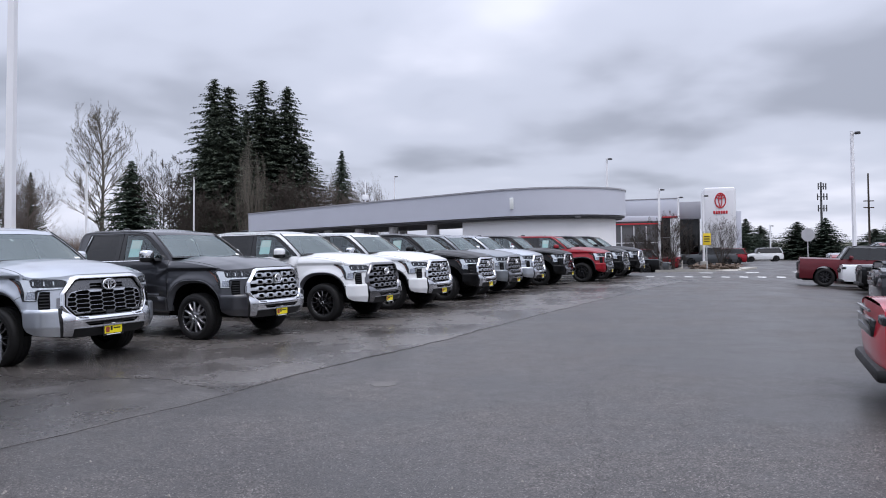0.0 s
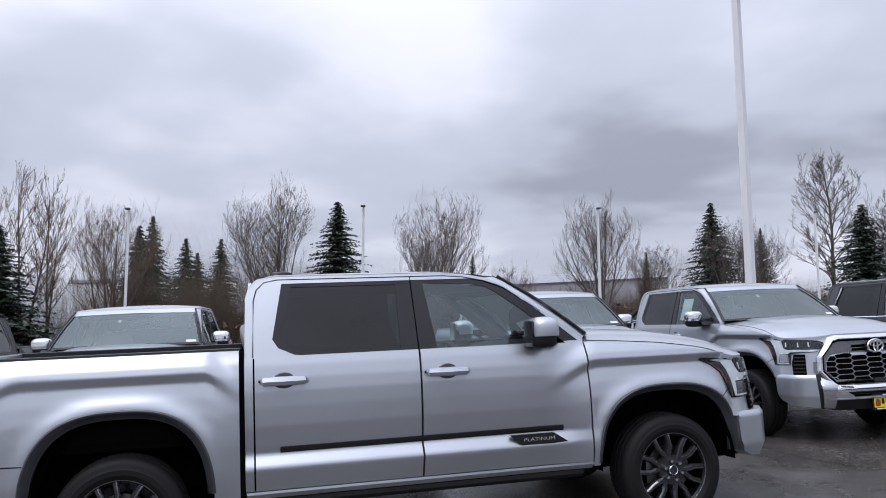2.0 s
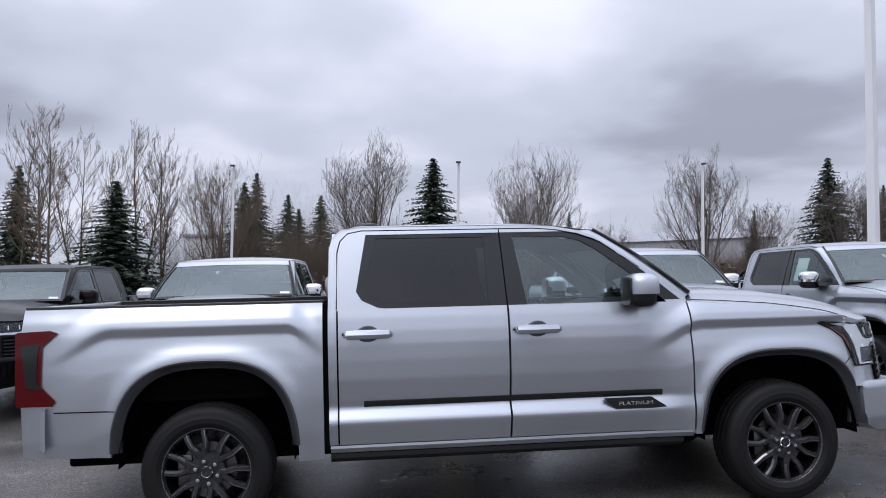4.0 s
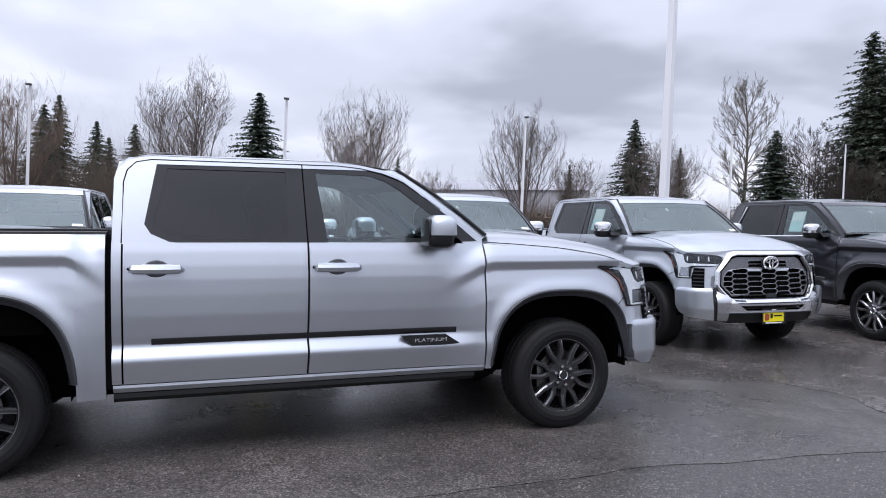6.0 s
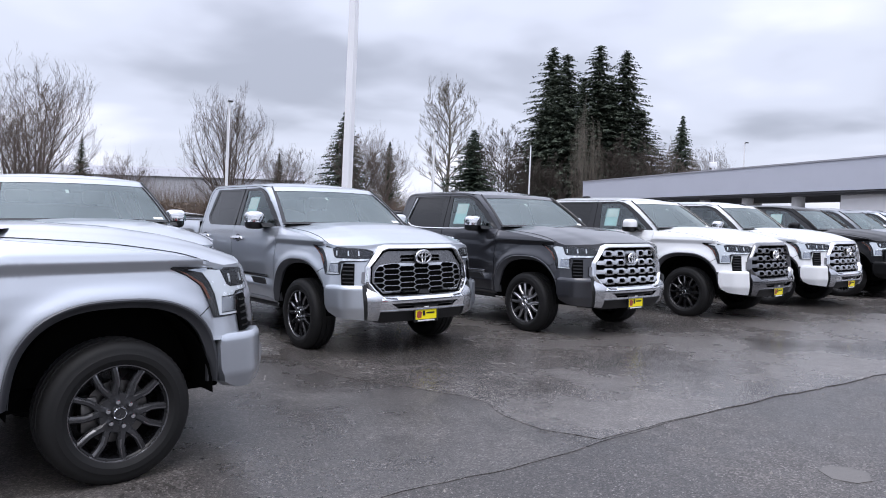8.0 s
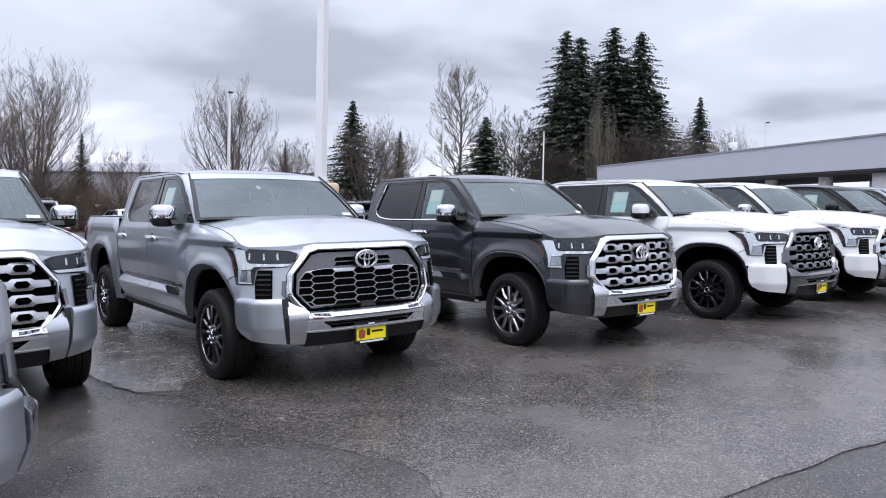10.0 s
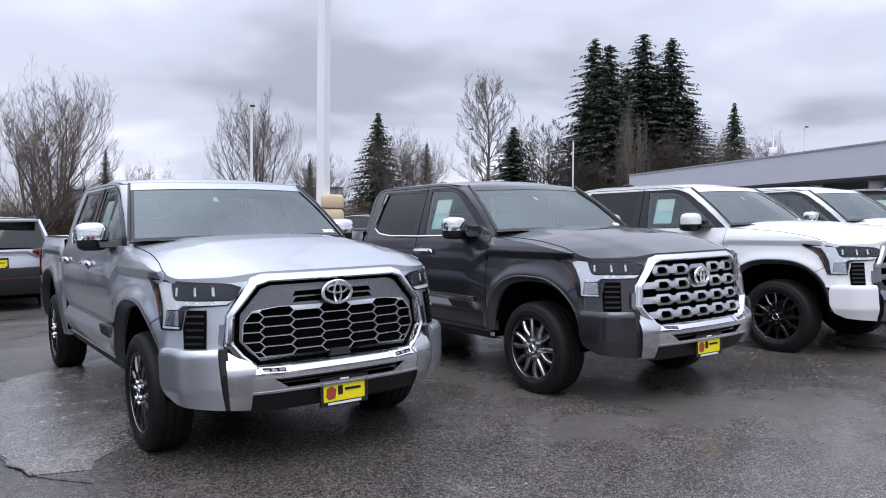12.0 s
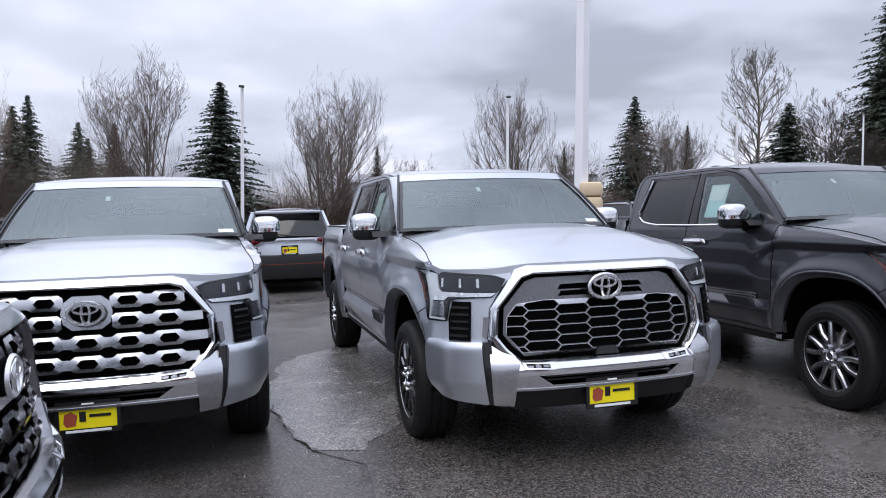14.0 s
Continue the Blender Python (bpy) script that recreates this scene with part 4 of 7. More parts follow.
        part("lamp_lens", cached("lamp_lens_" + k, lambda: lamp_plate(mirrored(HL), 0.014, 0.0, 0.04)), LAMPLENS, hl, "clear lens")
        part("nose_panel", cached("nose_panel_" + k, lambda: Geo().plate(mirrored([(0.52, 1.19), (1.15, 1.165), (1.262, 1.19), (1.262, 0.862), (1.215, 0.80), (1.19, 0.735), (0.68, 0.735), (0.69, 0.95)]), (), lambda u, v, d: corner(u, v, d, -0.010 + 0.008 * smooth(1.0, 1.2, abs(u))), 0.02, 0.04)), body, t)
        part("fender_seam", cached("fender_seam_" + k, lambda: Geo().tube([corner(sign * (1.30 - 0.10 * i / 6), 0.875 + 0.06 * i / 6, 0, 0.0) for i in range(7)], 0.003, 5)), VOIDBLACK, t)
        cv = part("corner_vent", cached("corner_vent_" + k, lambda: nose_plate(mirrored([(0.815, 0.985), (0.945, 0.985), (0.968, 0.885), (0.955, 0.762), (0.815, 0.762)]), (), 0.002, 0.02, 0.06)), VOIDBLACK, t)
        for z in (0.785, 0.825, 0.865, 0.905, 0.945):
            part("vent_slat", cached(f"vent_slat_{k}{z}", lambda: nose_plate(mirrored([(0.825, z), (0.945, z), (0.945, z + 0.014), (0.825, z + 0.014)]), (), 0.010, 0.008)), GLOSSBLACK, cv)
        part("bumper_wing", cached("bumper_wing_" + k, lambda: wing_plate(mirrored([(0.738, 0.762), (1.09, 0.762), (1.135, 0.755), (1.155, 0.70), (1.145, 0.56), (1.105, 0.475), (1.01, 0.43), (0.708, 0.398), (0.728, 0.60)]))), wing, t)
        part("bumper_corner", cached("bumper_corner_" + k, lambda: Geo().plate(mirrored([(0.535, 0.655), (0.690, 0.758), (0.702, 0.745), (0.690, 0.62), (0.680, 0.40), (0.570, 0.392), (0.555, 0.56)]), (), lambda u, v, d: nose(u, v, d, 0.064 - 0.55 * max(0.0, v - 0.64)), 0.09, 0.03)), SATIN if bumper is CHROME else DARKCHROME, t, "bright angled bumper corner")
        part("bumper_inlay", cached("bumper_inlay_" + k, lambda: nose_plate(mirrored([(0.690, 0.760), (0.736, 0.760), (0.724, 0.60), (0.706, 0.398), (0.664, 0.402), (0.676, 0.62)]), (), 0.034, 0.06, 0.04)), GLOSSBLACK, t)
        part("frame_vent", cached("frame_vent_" + k, lambda: nose_plate(mirrored([(0.700, 0.90), (0.735, 0.90), (0.742, 0.79), (0.715, 0.775)]), (), 0.016, 0.03)), DARKCHROME, t)
        fg = part("fog_lamp", cached("fog_lamp_" + k, lambda: Geo().plate(mirrored([(0.375, 0.612), (0.495, 0.620), (0.508, 0.640), (0.375, 0.633)]), (), lambda u, v, d: nose(u, v, d, ledge(v) + 0.002), 0.01)), VOIDBLACK, t)
        for u0 in (0.380, 0.422, 0.464):
            part("fog_cell", cached(f"fog_cell_{k}{u0}", lambda: Geo().plate(mirrored([(u0, 0.617), (u0 + 0.032, 0.619), (u0 + 0.032, 0.631), (u0, 0.629)]), (), lambda u, v, d: nose(u, v, d, ledge(v) + 0.004), 0.004)), DARKCHROME, fg)
        part("fog_lid", cached("fog_lid_" + k, lambda: Geo().plate(mirrored([(0.340, 0.640), (0.352, 0.606), (0.512, 0.613), (0.525, 0.646)]), [mirrored([(0.375, 0.612), (0.495, 0.620), (0.508, 0.640), (0.375, 0.633)])], lambda u, v, d: nose(u, v, d, ledge(v) + 0.008), 0.012)), bumper, fg)
        # tail lamp
        TL = [(-4.79, 1.255), (-4.60, 1.262), (-4.555, 1.245), (-4.645, 1.165), (-4.652, 0.935), (-4.565, 0.845), (-4.585, 0.815), (-4.79, 0.815)]
        tl = part("tail_lamp", cached("tail_lamp_" + k, lambda: Geo().plate(TL, [], lambda u, v, dd: (u, sign * (side_y(max(u, -4.70), v) + 0.012 - dd), v), 0.05, 0.05).box(-4.815, -4.785, min(sign * 0.76, sign * 0.93), max(sign * 0.76, sign * 0.93), 0.82, 1.25, 0.008)), REDLENS, t, "red lens")
        part("tail_lamp_insert", cached("tail_insert_" + k, lambda: Geo().plate([(-4.765, 1.18), (-4.655, 1.18), (-4.668, 1.13), (-4.672, 0.96), (-4.640, 0.915), (-4.735, 0.925)], [], lambda u, v, dd: (u, sign * (side_y(max(u, -4.70), v) + 0.0155 - dd), v), 0.004, 0.05)), GLOSSBLACK, tl)
        part("bumper_seam", cached("bumper_seam_" + k, lambda: Geo().tube([(x, sign * (side_y(x, 0.775) - 0.001), 0.775) for x in [-4.22 - 0.04 * i for i in range(10)]], 0.0045, 5)), VOIDBLACK, t)
        part("bed_rail_cap", cached("bed_rail_" + k, lambda: Geo().grid([[(x, sign * (side_y(x, 1.385) + o), 1.385 + h) for o, h in ((0.0, 0.0), (-0.004, 0.014), (-0.05, 0.018), (-0.11, 0.014), (-0.112, -0.03))] for x in [-4.77 + 1.78 * i / 30 for i in range(31)]])), BLACKPL, t)
        part("bed_inner", cached("bed_inner_" + k, lambda: Geo().box(-4.75, -3.0, min(sign * 0.80, sign * 0.84), max(sign * 0.80, sign * 0.84), 0.85, 1.385)), VOIDBLACK, t)
    # nose
    part("hood", cached("hood", hood_geo), body, t)
    for sign in (1, -1):
        part("hood_seam", cached("hood_seam_" + door_side(sign), lambda: hood_seam(sign)), VOIDBLACK, t)
    part("grille_surround", cached("grille_surround", surround_geo), frame_mat, t)
    part("grille_backing", cached("grille_backing", lambda: nose_plate(both([(0.60, 1.19), (0.74, 0.95), (0.74, 0.70), (0.66, 0.40)]), (), -0.055, 0.02, 0.1)), VOIDBLACK, t)
    if grille == "hex":
        part("grille_mesh", cached("grille_hex", grille_hex), grille_mat, t, "satin grey honeycomb mesh")
        part("mesh_glint", cached("mesh_glint", mesh_glint), SATIN, t)
        emblem(t, 1.052, 1.18)
        part("nose_camera", cached("nose_camera", lambda: nose_plate([(-0.075, 0.66), (0.075, 0.66), (0.055, 0.705), (-0.055, 0.705)], (), 0.01, 0.03)), GLOSSBLACK, t)
    else:
        for z, half, skip in ((1.064, 0.525, 0.12), (0.950, 0.625, 0.13), (0.836, 0.645, 0), (0.722, 0.590, 0)):
            for side in (-1, 1) if skip else (1,):
                part("grille_bar", grille_row(z, half, skip, side), grille_mat, t)
        part("badge_plinth", cached("badge_plinth", lambda: nose_plate([(-0.135, 1.003), (-0.122, 0.945), (-0.075, 0.910), (0.075, 0.910), (0.122, 0.945), (0.135, 1.003), (0.122, 1.061), (0.075, 1.096), (-0.075, 1.096), (-0.122, 1.061)], (), -0.002, 0.03)), grille_mat, t)
        emblem(t, 1.003, 1.08)
    part("bumper_bar", cached("bumper_bar", lambda: Geo().plate(both([(0.0, 0.640), (0.51, 0.640), (0.54, 0.655), (0.565, 0.605), (0.565, 0.498), (0.0, 0.498)]), [[(-0.36, 0.515), (0.36, 0.515), (0.44, 0.572), (-0.44, 0.572)]], lambda u, v, d: nose(u, v, d, ledge(v)), 0.06, 0.02)), bumper, t)
    part("bumper_lip", cached("bumper_lip", lambda: nose_plate(both([(0.0, 0.499), (0.565, 0.499), (0.568, 0.488), (0.0, 0.488)]), (), 0.064, 0.03, 0.05)), SATIN, t)
    part("bumper_slat", cached("bumper_slat", lambda: Geo().add(*(lambda a: (a.v, a.f))(nose_plate([(-0.40, 0.535), (0.40, 0.535), (0.40, 0.545), (-0.40, 0.545)], (), 0.03, 0.02, 0.08))).add(*(lambda a: (a.v, a.f))(nose_plate([(-0.40, 0.555), (0.40, 0.555), (0.40, 0.563), (-0.40, 0.563)], (), 0.03, 0.02, 0.08)))), GLOSSBLACK, t)
    part("lower_bumper", cached("lower_bumper", lambda: nose_plate(both([(0.0, 0.496), (0.63, 0.496), (0.66, 0.40), (0.56, 0.365), (0.0, 0.365)]), (), 0.03, 0.10, 0.06)), BLACKPL, t)
    licence_plate(t, 1.035, 0.445)
    # glass and roof
    for sign in (1, -1):
        def pillar():
            edge = CABSIDE[7:12]
            rows = []
            for i, (x, z) in enumerate(edge):
                v = min(1.0, max(0.0, (z - 1.373) / 0.44))
                wx, wy, wz = -0.58 - 0.60 * v - 0.006, 0.868 - 0.15 * v - 0.004, 1.373 + 0.44 * v + 0.022 * math.sin(math.pi * v)
                oy = greenhouse(x, z)[1]
                rows.append([(wx, sign * wy, wz), (wx + 0.008, sign * (wy + 0.006), wz + 0.008), ((wx + x) / 2 + 0.012, sign * ((wy + oy) / 2 + 0.006), (wz + z) / 2 + 0.010), (x, sign * oy, z)])
            return Geo().grid(rows)
        part("windshield_moulding", cached("windshield_moulding_" + door_side(sign), lambda: Geo().tube([(-0.575 - 0.605 * v, sign * (0.878 - 0.15 * v), 1.388 + 0.442 * v + 0.022 * math.sin(math.pi * v)) for v in [i / 10 for i in range(11)]], 0.012, 6)), GLOSSBLACK, t)
        part("windshield_pillar", cached("windshield_pillar_" + door_side(sign), pillar), body, t)
    part("windshield", cached("windshield", lambda: windshield_geo()), WINDSCREEN, t, "clear windshield")
    part("windshield_border", cached("ws_border", lambda: windshield_geo(0.004, -1, 1, 0.985, 1.0, 20, 2).add(*(lambda g: (g.v, g.f))(windshield_geo(0.004, -1, 1, 0.0, 0.04, 20, 2))).add(*(lambda g: (g.v, g.f))(windshield_geo(0.004, -1, -0.965, 0, 1, 2, 12))).add(*(lambda g: (g.v, g.f))(windshield_geo(0.004, 0.965, 1, 0, 1, 2, 12)))), GLOSSBLACK, t)
    part("cowl", cached("cowl", lambda: Geo().grid([[(-0.46 - 0.16 * u * u - dx, u * 0.80, z) for dx, z in ((-0.10, 1.378), (0.02, 1.368), (0.06, 1.36))] for u in [-1 + 0.1 * i for i in range(21)]])), BLACKPL, t)
    part("wiper", cached("wiper", lambda: Geo().tube([(-0.56, 0.55, 1.395), (-0.53, 0.2, 1.40), (-0.52, -0.15, 1.40)], 0.010, 6)), BLACKPL, t)
    part("roof", cached("roof", roof_geo), body, t)
    part("headliner", cached("headliner", lambda: roof_geo().moved(Matrix.Translation((-0.06, 0, -0.075)) @ Matrix.Diagonal((0.975, 0.93, 1, 1)))), DASH, t)
    part("roof_antenna", cached("roof_fin", lambda: Geo().blob((-2.70, 0, 1.925), (0.09, 0.03, 0.03), 0.7)), GLOSSBLACK, t)
    part("rear_glass", cached("rear_glass", lambda: Geo().grid([[(-2.952 + 0.05 * (z - 1.4), y, z) for y in (-0.72, -0.36, 0, 0.36, 0.72)] for z in (1.42, 1.6, 1.76)])), GLASSDARK, t)
    part("cab_back", cached("cab_back", lambda: Geo().plate([(-0.90, 0.5), (0.90, 0.5), (0.90, 1.33), (0.765, 1.79), (0.70, 1.83), (-0.70, 1.83), (-0.765, 1.79), (-0.90, 1.33)], [[(-0.70, 1.43), (0.70, 1.43), (0.66, 1.75), (-0.66, 1.75)]], lambda u, v, d: (-2.962 + d + 0.05 * max(0, v - 1.33), u, v), 0.02)), body, t)
    # bed and tail
    part("bed_floor", cached("bed_floor", lambda: Geo().box(-4.76, -2.99, -0.82, 0.82, 0.80, 0.86)), VOIDBLACK, t)
    tg = part("tailgate", cached("tailgate", lambda: Geo().box(-4.80, -4.73, -0.80, 0.80, 0.80, 1.40, 0.015)), body, t)
    part("tailgate_handle", cached("tg_handle", lambda: Geo().box(-4.815, -4.795, -0.13, 0.13, 1.24, 1.30, 0.006)), GLOSSBLACK, tg)
    part("rear_bumper", cached("rear_bumper", lambda: Geo().grid([[(-4.62 - o * (1 - abs(u) ** 4), u * 0.985, z) for o, z in ((0.15, 0.80), (0.32, 0.79), (0.34, 0.66), (0.30, 0.55), (0.15, 0.54))] for u in [-1 + 0.1 * i for i in range(21)]])), body, t)
    # plain black boxes added under the body to block light, then the cabin
    part("underbody_block", cached("underbody_block", lambda: Geo().box(-4.65, 0.75, -0.55, 0.55, 0.36, 0.498, 0.02)), VOIDBLACK, t)
    part("engine_bay_block", cached("engine_bay_block", lambda: Geo().box(-0.48, 0.80, -0.60, 0.60, 0.5, 1.12, 0.02)), VOIDBLACK, t)
    part("cab_floor", cached("cab_floor", lambda: Geo().box(-2.95, -0.665, -0.90, 0.90, 0.50, 0.62, 0.01)), VOIDBLACK, t)
    part("bed_under_block", cached("bed_under_block", lambda: Geo().box(-4.7, -3.0, -0.58, 0.58, 0.5, 0.798)), VOIDBLACK, t)
    for ax in (0.0, -BASE):
        part("axle", cached("axle", lambda: Geo().tube([(0, -0.75, 0.40), (0, 0.75, 0.40)], 0.055, 10)), VOIDBLACK, t, "", Matrix.Translation((ax, 0, 0)))
    part("firewall", cached("firewall", lambda: Geo().box(-0.66, -0.60, -0.90, 0.90, 0.45, 1.30)), VOIDBLACK, t)
    part("dashboard", cached("dashboard", lambda: Geo().grid([[(x, y, z - 0.03 * abs(y)) for x, z in ((-0.55, 1.34), (-0.80, 1.35), (-1.0, 1.30), (-1.05, 1.18), (-0.98, 1.0), (-0.9, 0.75))] for y in [-0.88 + 0.11 * i for i in range(17)]])), DASH, t)
    for sy in (0.42, -0.42):
        s = part("front_seat", cached("front_seat", lambda: seat_geo(0.26)), SEAT, t, "", Matrix.Translation((-1.62, sy, 0)))
        part("headrest", cached("headrest", lambda: Geo().blob((-0.44, 0, 1.66), (0.05, 0.13, 0.085), 0.5)), SEAT, s)
    part("rear_seat", cached("rear_seat", lambda: seat_geo(0.74, 0.02)), SEAT, t, "", Matrix.Translation((-2.55, 0, 0)))
    part("steering_wheel", cached("steering_wheel", lambda: Geo().add(*(lambda g: (g.v, g.f))(Geo().grid([[((0.185 + 0.016 * math.cos(b)) * math.cos(a), 0.016 * math.sin(b), (0.185 + 0.016 * math.cos(b)) * math.sin(a)) for b in (0, 1.05, 2.09, 3.14, 4.19, 5.24)] for a in [2 * math.pi * i / 28 for i in range(29)]], True))).blob((0, -0.01, 0), (0.08, 0.03, 0.06), 0.6).box(-0.18, 0.18, -0.012, 0.008, -0.015, 0.015).moved(Matrix.Translation((-1.18, 0.42, 1.16)) @ Matrix.Rotation(radians(90), 4, "Z") @ Matrix.Rotation(radians(-25), 4, "X"))), DASH, t)
    part("mirror_mount", cached("mirror_mount", lambda: windshield_geo(-0.006, -0.13, 0.13, 0.885, 0.955, 6, 2)), GLOSSBLACK, t)
    if sticker:
        part("price_sheet", cached("price_sheet", lambda: Geo().plate([(-1.62, 1.40), (-1.36, 1.40), (-1.36, 1.70), (-1.62, 1.70)], [], lambda u, v, d: (u, -(greenhouse(u, v)[1] - 0.02 - d), v), 0.001)), PAPERGREEN, t, "printed price sheet inside the door glass")
        part("price_sheet", cached("price_sheet2", lambda: Geo().plate([(-1.60, 1.55), (-1.38, 1.55), (-1.38, 1.69), (-1.60, 1.69)], [], lambda u, v, d: (u, -(greenhouse(u, v)[1] - 0.017 - d), v), 0.001)), PAPER, t)
    part("window_card", cached("window_card", lambda: windshield_geo(0.006, 0.80, 0.93, 0.05, 0.10, 2, 2)), PAPER, t, "small white card behind the windshield")
    part("window_card", cached("window_tag", lambda: windshield_geo(-0.004, -0.20, -0.155, 0.62, 0.71, 2, 2)), PAPER, t)
    return t


# ---- setting ----
def asphalt_mat(name, lo, hi, stone, chip, rough, relief):
    """Damp asphalt: blotches, stones of many greys, a few pale chips, and drier and wetter areas."""
    k = Mat(name, lo, 0.5)
    big, mid, blot, grit = k.noise(0.16, 5, 0.6), k.noise(0.9, 7, 0.66), k.noise(5.5, 6, 0.7), k.noise(55, 3, 0.7)
    c = k.mix(k.ramp(k.mix(0.5, big, mid), [(0.41, 0.0), (0.60, 1.0)]), lo, hi)
    c = k.mix(k.ramp(blot, [(0.38, 0.45), (0.58, 0.0)]), c, tuple(v * 0.6 for v in lo))
    damp = k.ramp(k.noise(0.36, 7, 0.60), [(0.46, 0.0), (0.58, 0.75)])
    c = k.mix(damp, c, tuple(v * 0.62 for v in lo))
    c = k.mix(1.0, c, k.ramp(k.cells(stone), [(0.12, 0.30), (0.45, 0.8), (0.72, 1.4), (0.9, 2.3)]), "MULTIPLY")
    c = k.mix(0.55, c, k.ramp(k.noise(34, 3, 0.7), [(0.36, 0.45), (0.50, 1.0), (0.66, 1.7)]), "MULTIPLY")
    c = k.mix(k.ramp(k.cells(chip), [(0.84, 0.0), (0.90, 0.9)]), c, (0.32, 0.30, 0.285))
    k.set("Base Color", c)
    k.set("Roughness", k.mix(damp, k.ramp(k.mix(0.6, big, mid), [(0.42, rough[0]), (0.60, rough[1])]), (rough[0] * 0.75,) * 3))
    k.bump(k.mix(0.5, grit, k.cells(stone)), relief, 0.006)
    return k.m


def wet_sheen_asphalt_mat():
    """A film of water between the stones, over a pale base that holds the sky's sheen."""
    k = Mat("wet_sheen_asphalt", (0.035, 0.035, 0.036), 0.2)
    mid, grit = k.noise(2.6, 6, 0.65), k.noise(80, 3, 0.7)
    # paler than dry asphalt: the reflected sky is put into this colour
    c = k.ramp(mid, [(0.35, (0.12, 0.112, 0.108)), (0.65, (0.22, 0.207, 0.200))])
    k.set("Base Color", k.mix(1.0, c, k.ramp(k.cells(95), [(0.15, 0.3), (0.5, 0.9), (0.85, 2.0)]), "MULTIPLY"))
    k.set("Roughness", k.ramp(mid, [(0.40, 0.14), (0.65, 0.30)]))
    k.p.inputs["Coat Weight"].default_value = 0.6
    k.p.inputs["Coat Roughness"].default_value = 0.22
    k.p.inputs["Coat IOR"].default_value = 1.6
    k.bump(grit, 0.55, 0.004)
    k.l.new(k.p.inputs["Normal"].links[0].from_socket, k.p.inputs["Coat Normal"])
    return k.m


ASPHALT = asphalt_mat("asphalt", (0.050, 0.0446, 0.0416), (0.096, 0.0862, 0.0806), 95, 140, (0.36, 0.58), 0.7)
# bases raised: part of the sky's sheen is in the next two colours
NEWER = asphalt_mat("newer_asphalt", (0.070, 0.0630, 0.0587), (0.124, 0.1120, 0.1047), 110, 150, (0.30, 0.52), 0.6)
SMOOTH = asphalt_mat("smooth_damp_sheen_asphalt", (0.096, 0.0866, 0.0808), (0.150, 0.1360, 0.1272), 140, 190, (0.22, 0.40), 0.32)
WETSHEEN = wet_sheen_asphalt_mat()
STAIN = plain("dried_stain", (0.13, 0.122, 0.116), 0.7, 0.0, 0.3, 30, 0.3)
GRIT = plain("pale_grit", (0.30, 0.28, 0.26), 0.8, 0.0, 0.4, 3)
TAR = plain("crack_tar", (0.030, 0.029, 0.028), 0.7)
SOIL = plain("winter_grass_soil", (0.075, 0.075, 0.045), 0.95, 0.0, 0.35, 0.4, 0.3)
LINE = plain("worn_white_line", (0.55, 0.55, 0.54), 0.7, 0.0, 0.25, 5)
CONCRETE = plain("pale_concrete", (0.42, 0.40, 0.36), 0.85, 0.0, 0.15, 3, 0.2)
CREAM = plain("cream_padding", (0.62, 0.50, 0.34), 0.8, 0.0, 0.1, 4, 0.2)
POLEPAINT = plain("pale_grey_pole_paint", (0.80, 0.80, 0.82), 0.45, 0.0, 0.04, 3)
LAMPHEAD = plain("dark_lamp_housing", (0.06, 0.06, 0.065), 0.5)
FASCIA = plain("grey_metal_fascia", (0.56, 0.575, 0.64), 0.5, 0.1, 0.06, 0.6)
STUCCO = plain("off_white_wall", (0.90, 0.89, 0.90), 0.9, 0.0, 0.05, 1.2, 0.15)
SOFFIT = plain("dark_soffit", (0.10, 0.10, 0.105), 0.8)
GREYWALL = plain("grey_cladding", (0.36, 0.36, 0.39), 0.6, 0.1, 0.08, 0.8)
TOWERWHITE = plain("white_cladding", (0.70, 0.70, 0.72), 0.5, 0.0, 0.04, 1)
SIGNRED = plain("red_sign", (0.50, 0.02, 0.03), 0.4)
SHOPGLASS = glass("dark_shop_glass", (0.05, 0.055, 0.06), 1.5)
SIGNYELLOW = plain("yellow_sign", (0.70, 0.50, 0.02), 0.5)
SIGNBACK = plain("bare_sign_metal", (0.45, 0.45, 0.46), 0.5, 0.6)
BARK = plain("dark_bark", (0.045, 0.035, 0.028), 0.95, 0.0, 0.3, 4, 0.4)
TWIG = plain("bare_twig", (0.125, 0.100, 0.086), 0.95, 0.0, 0.3, 2)
TWIGPALE = plain("pale_twig", (0.15, 0.132, 0.108), 0.95, 0.0, 0.3, 2)
BRUSH = plain("brown_brush", (0.155, 0.115, 0.088), 0.95, 0.0, 0.35, 1.5)


def needle_mat(name, a, b):
    k = Mat(name, a, 0.8, 0.0, 0.25)
    geo = k.n.new("ShaderNodeNewGeometry")
    k.set("Base Color", k.ramp(geo.outputs["Random Per Island"], [(0.0, a), (1.0, b)]))
    return k.m


FIR = needle_mat("fir_needles", (0.028, 0.040, 0.030), (0.105, 0.125, 0.090))
SPRUCE = needle_mat("spruce_needles", (0.026, 0.041, 0.031), (0.095, 0.122, 0.088))
THUJA = needle_mat("thuja_leaves", (0.016, 0.027, 0.015), (0.05, 0.066, 0.035))


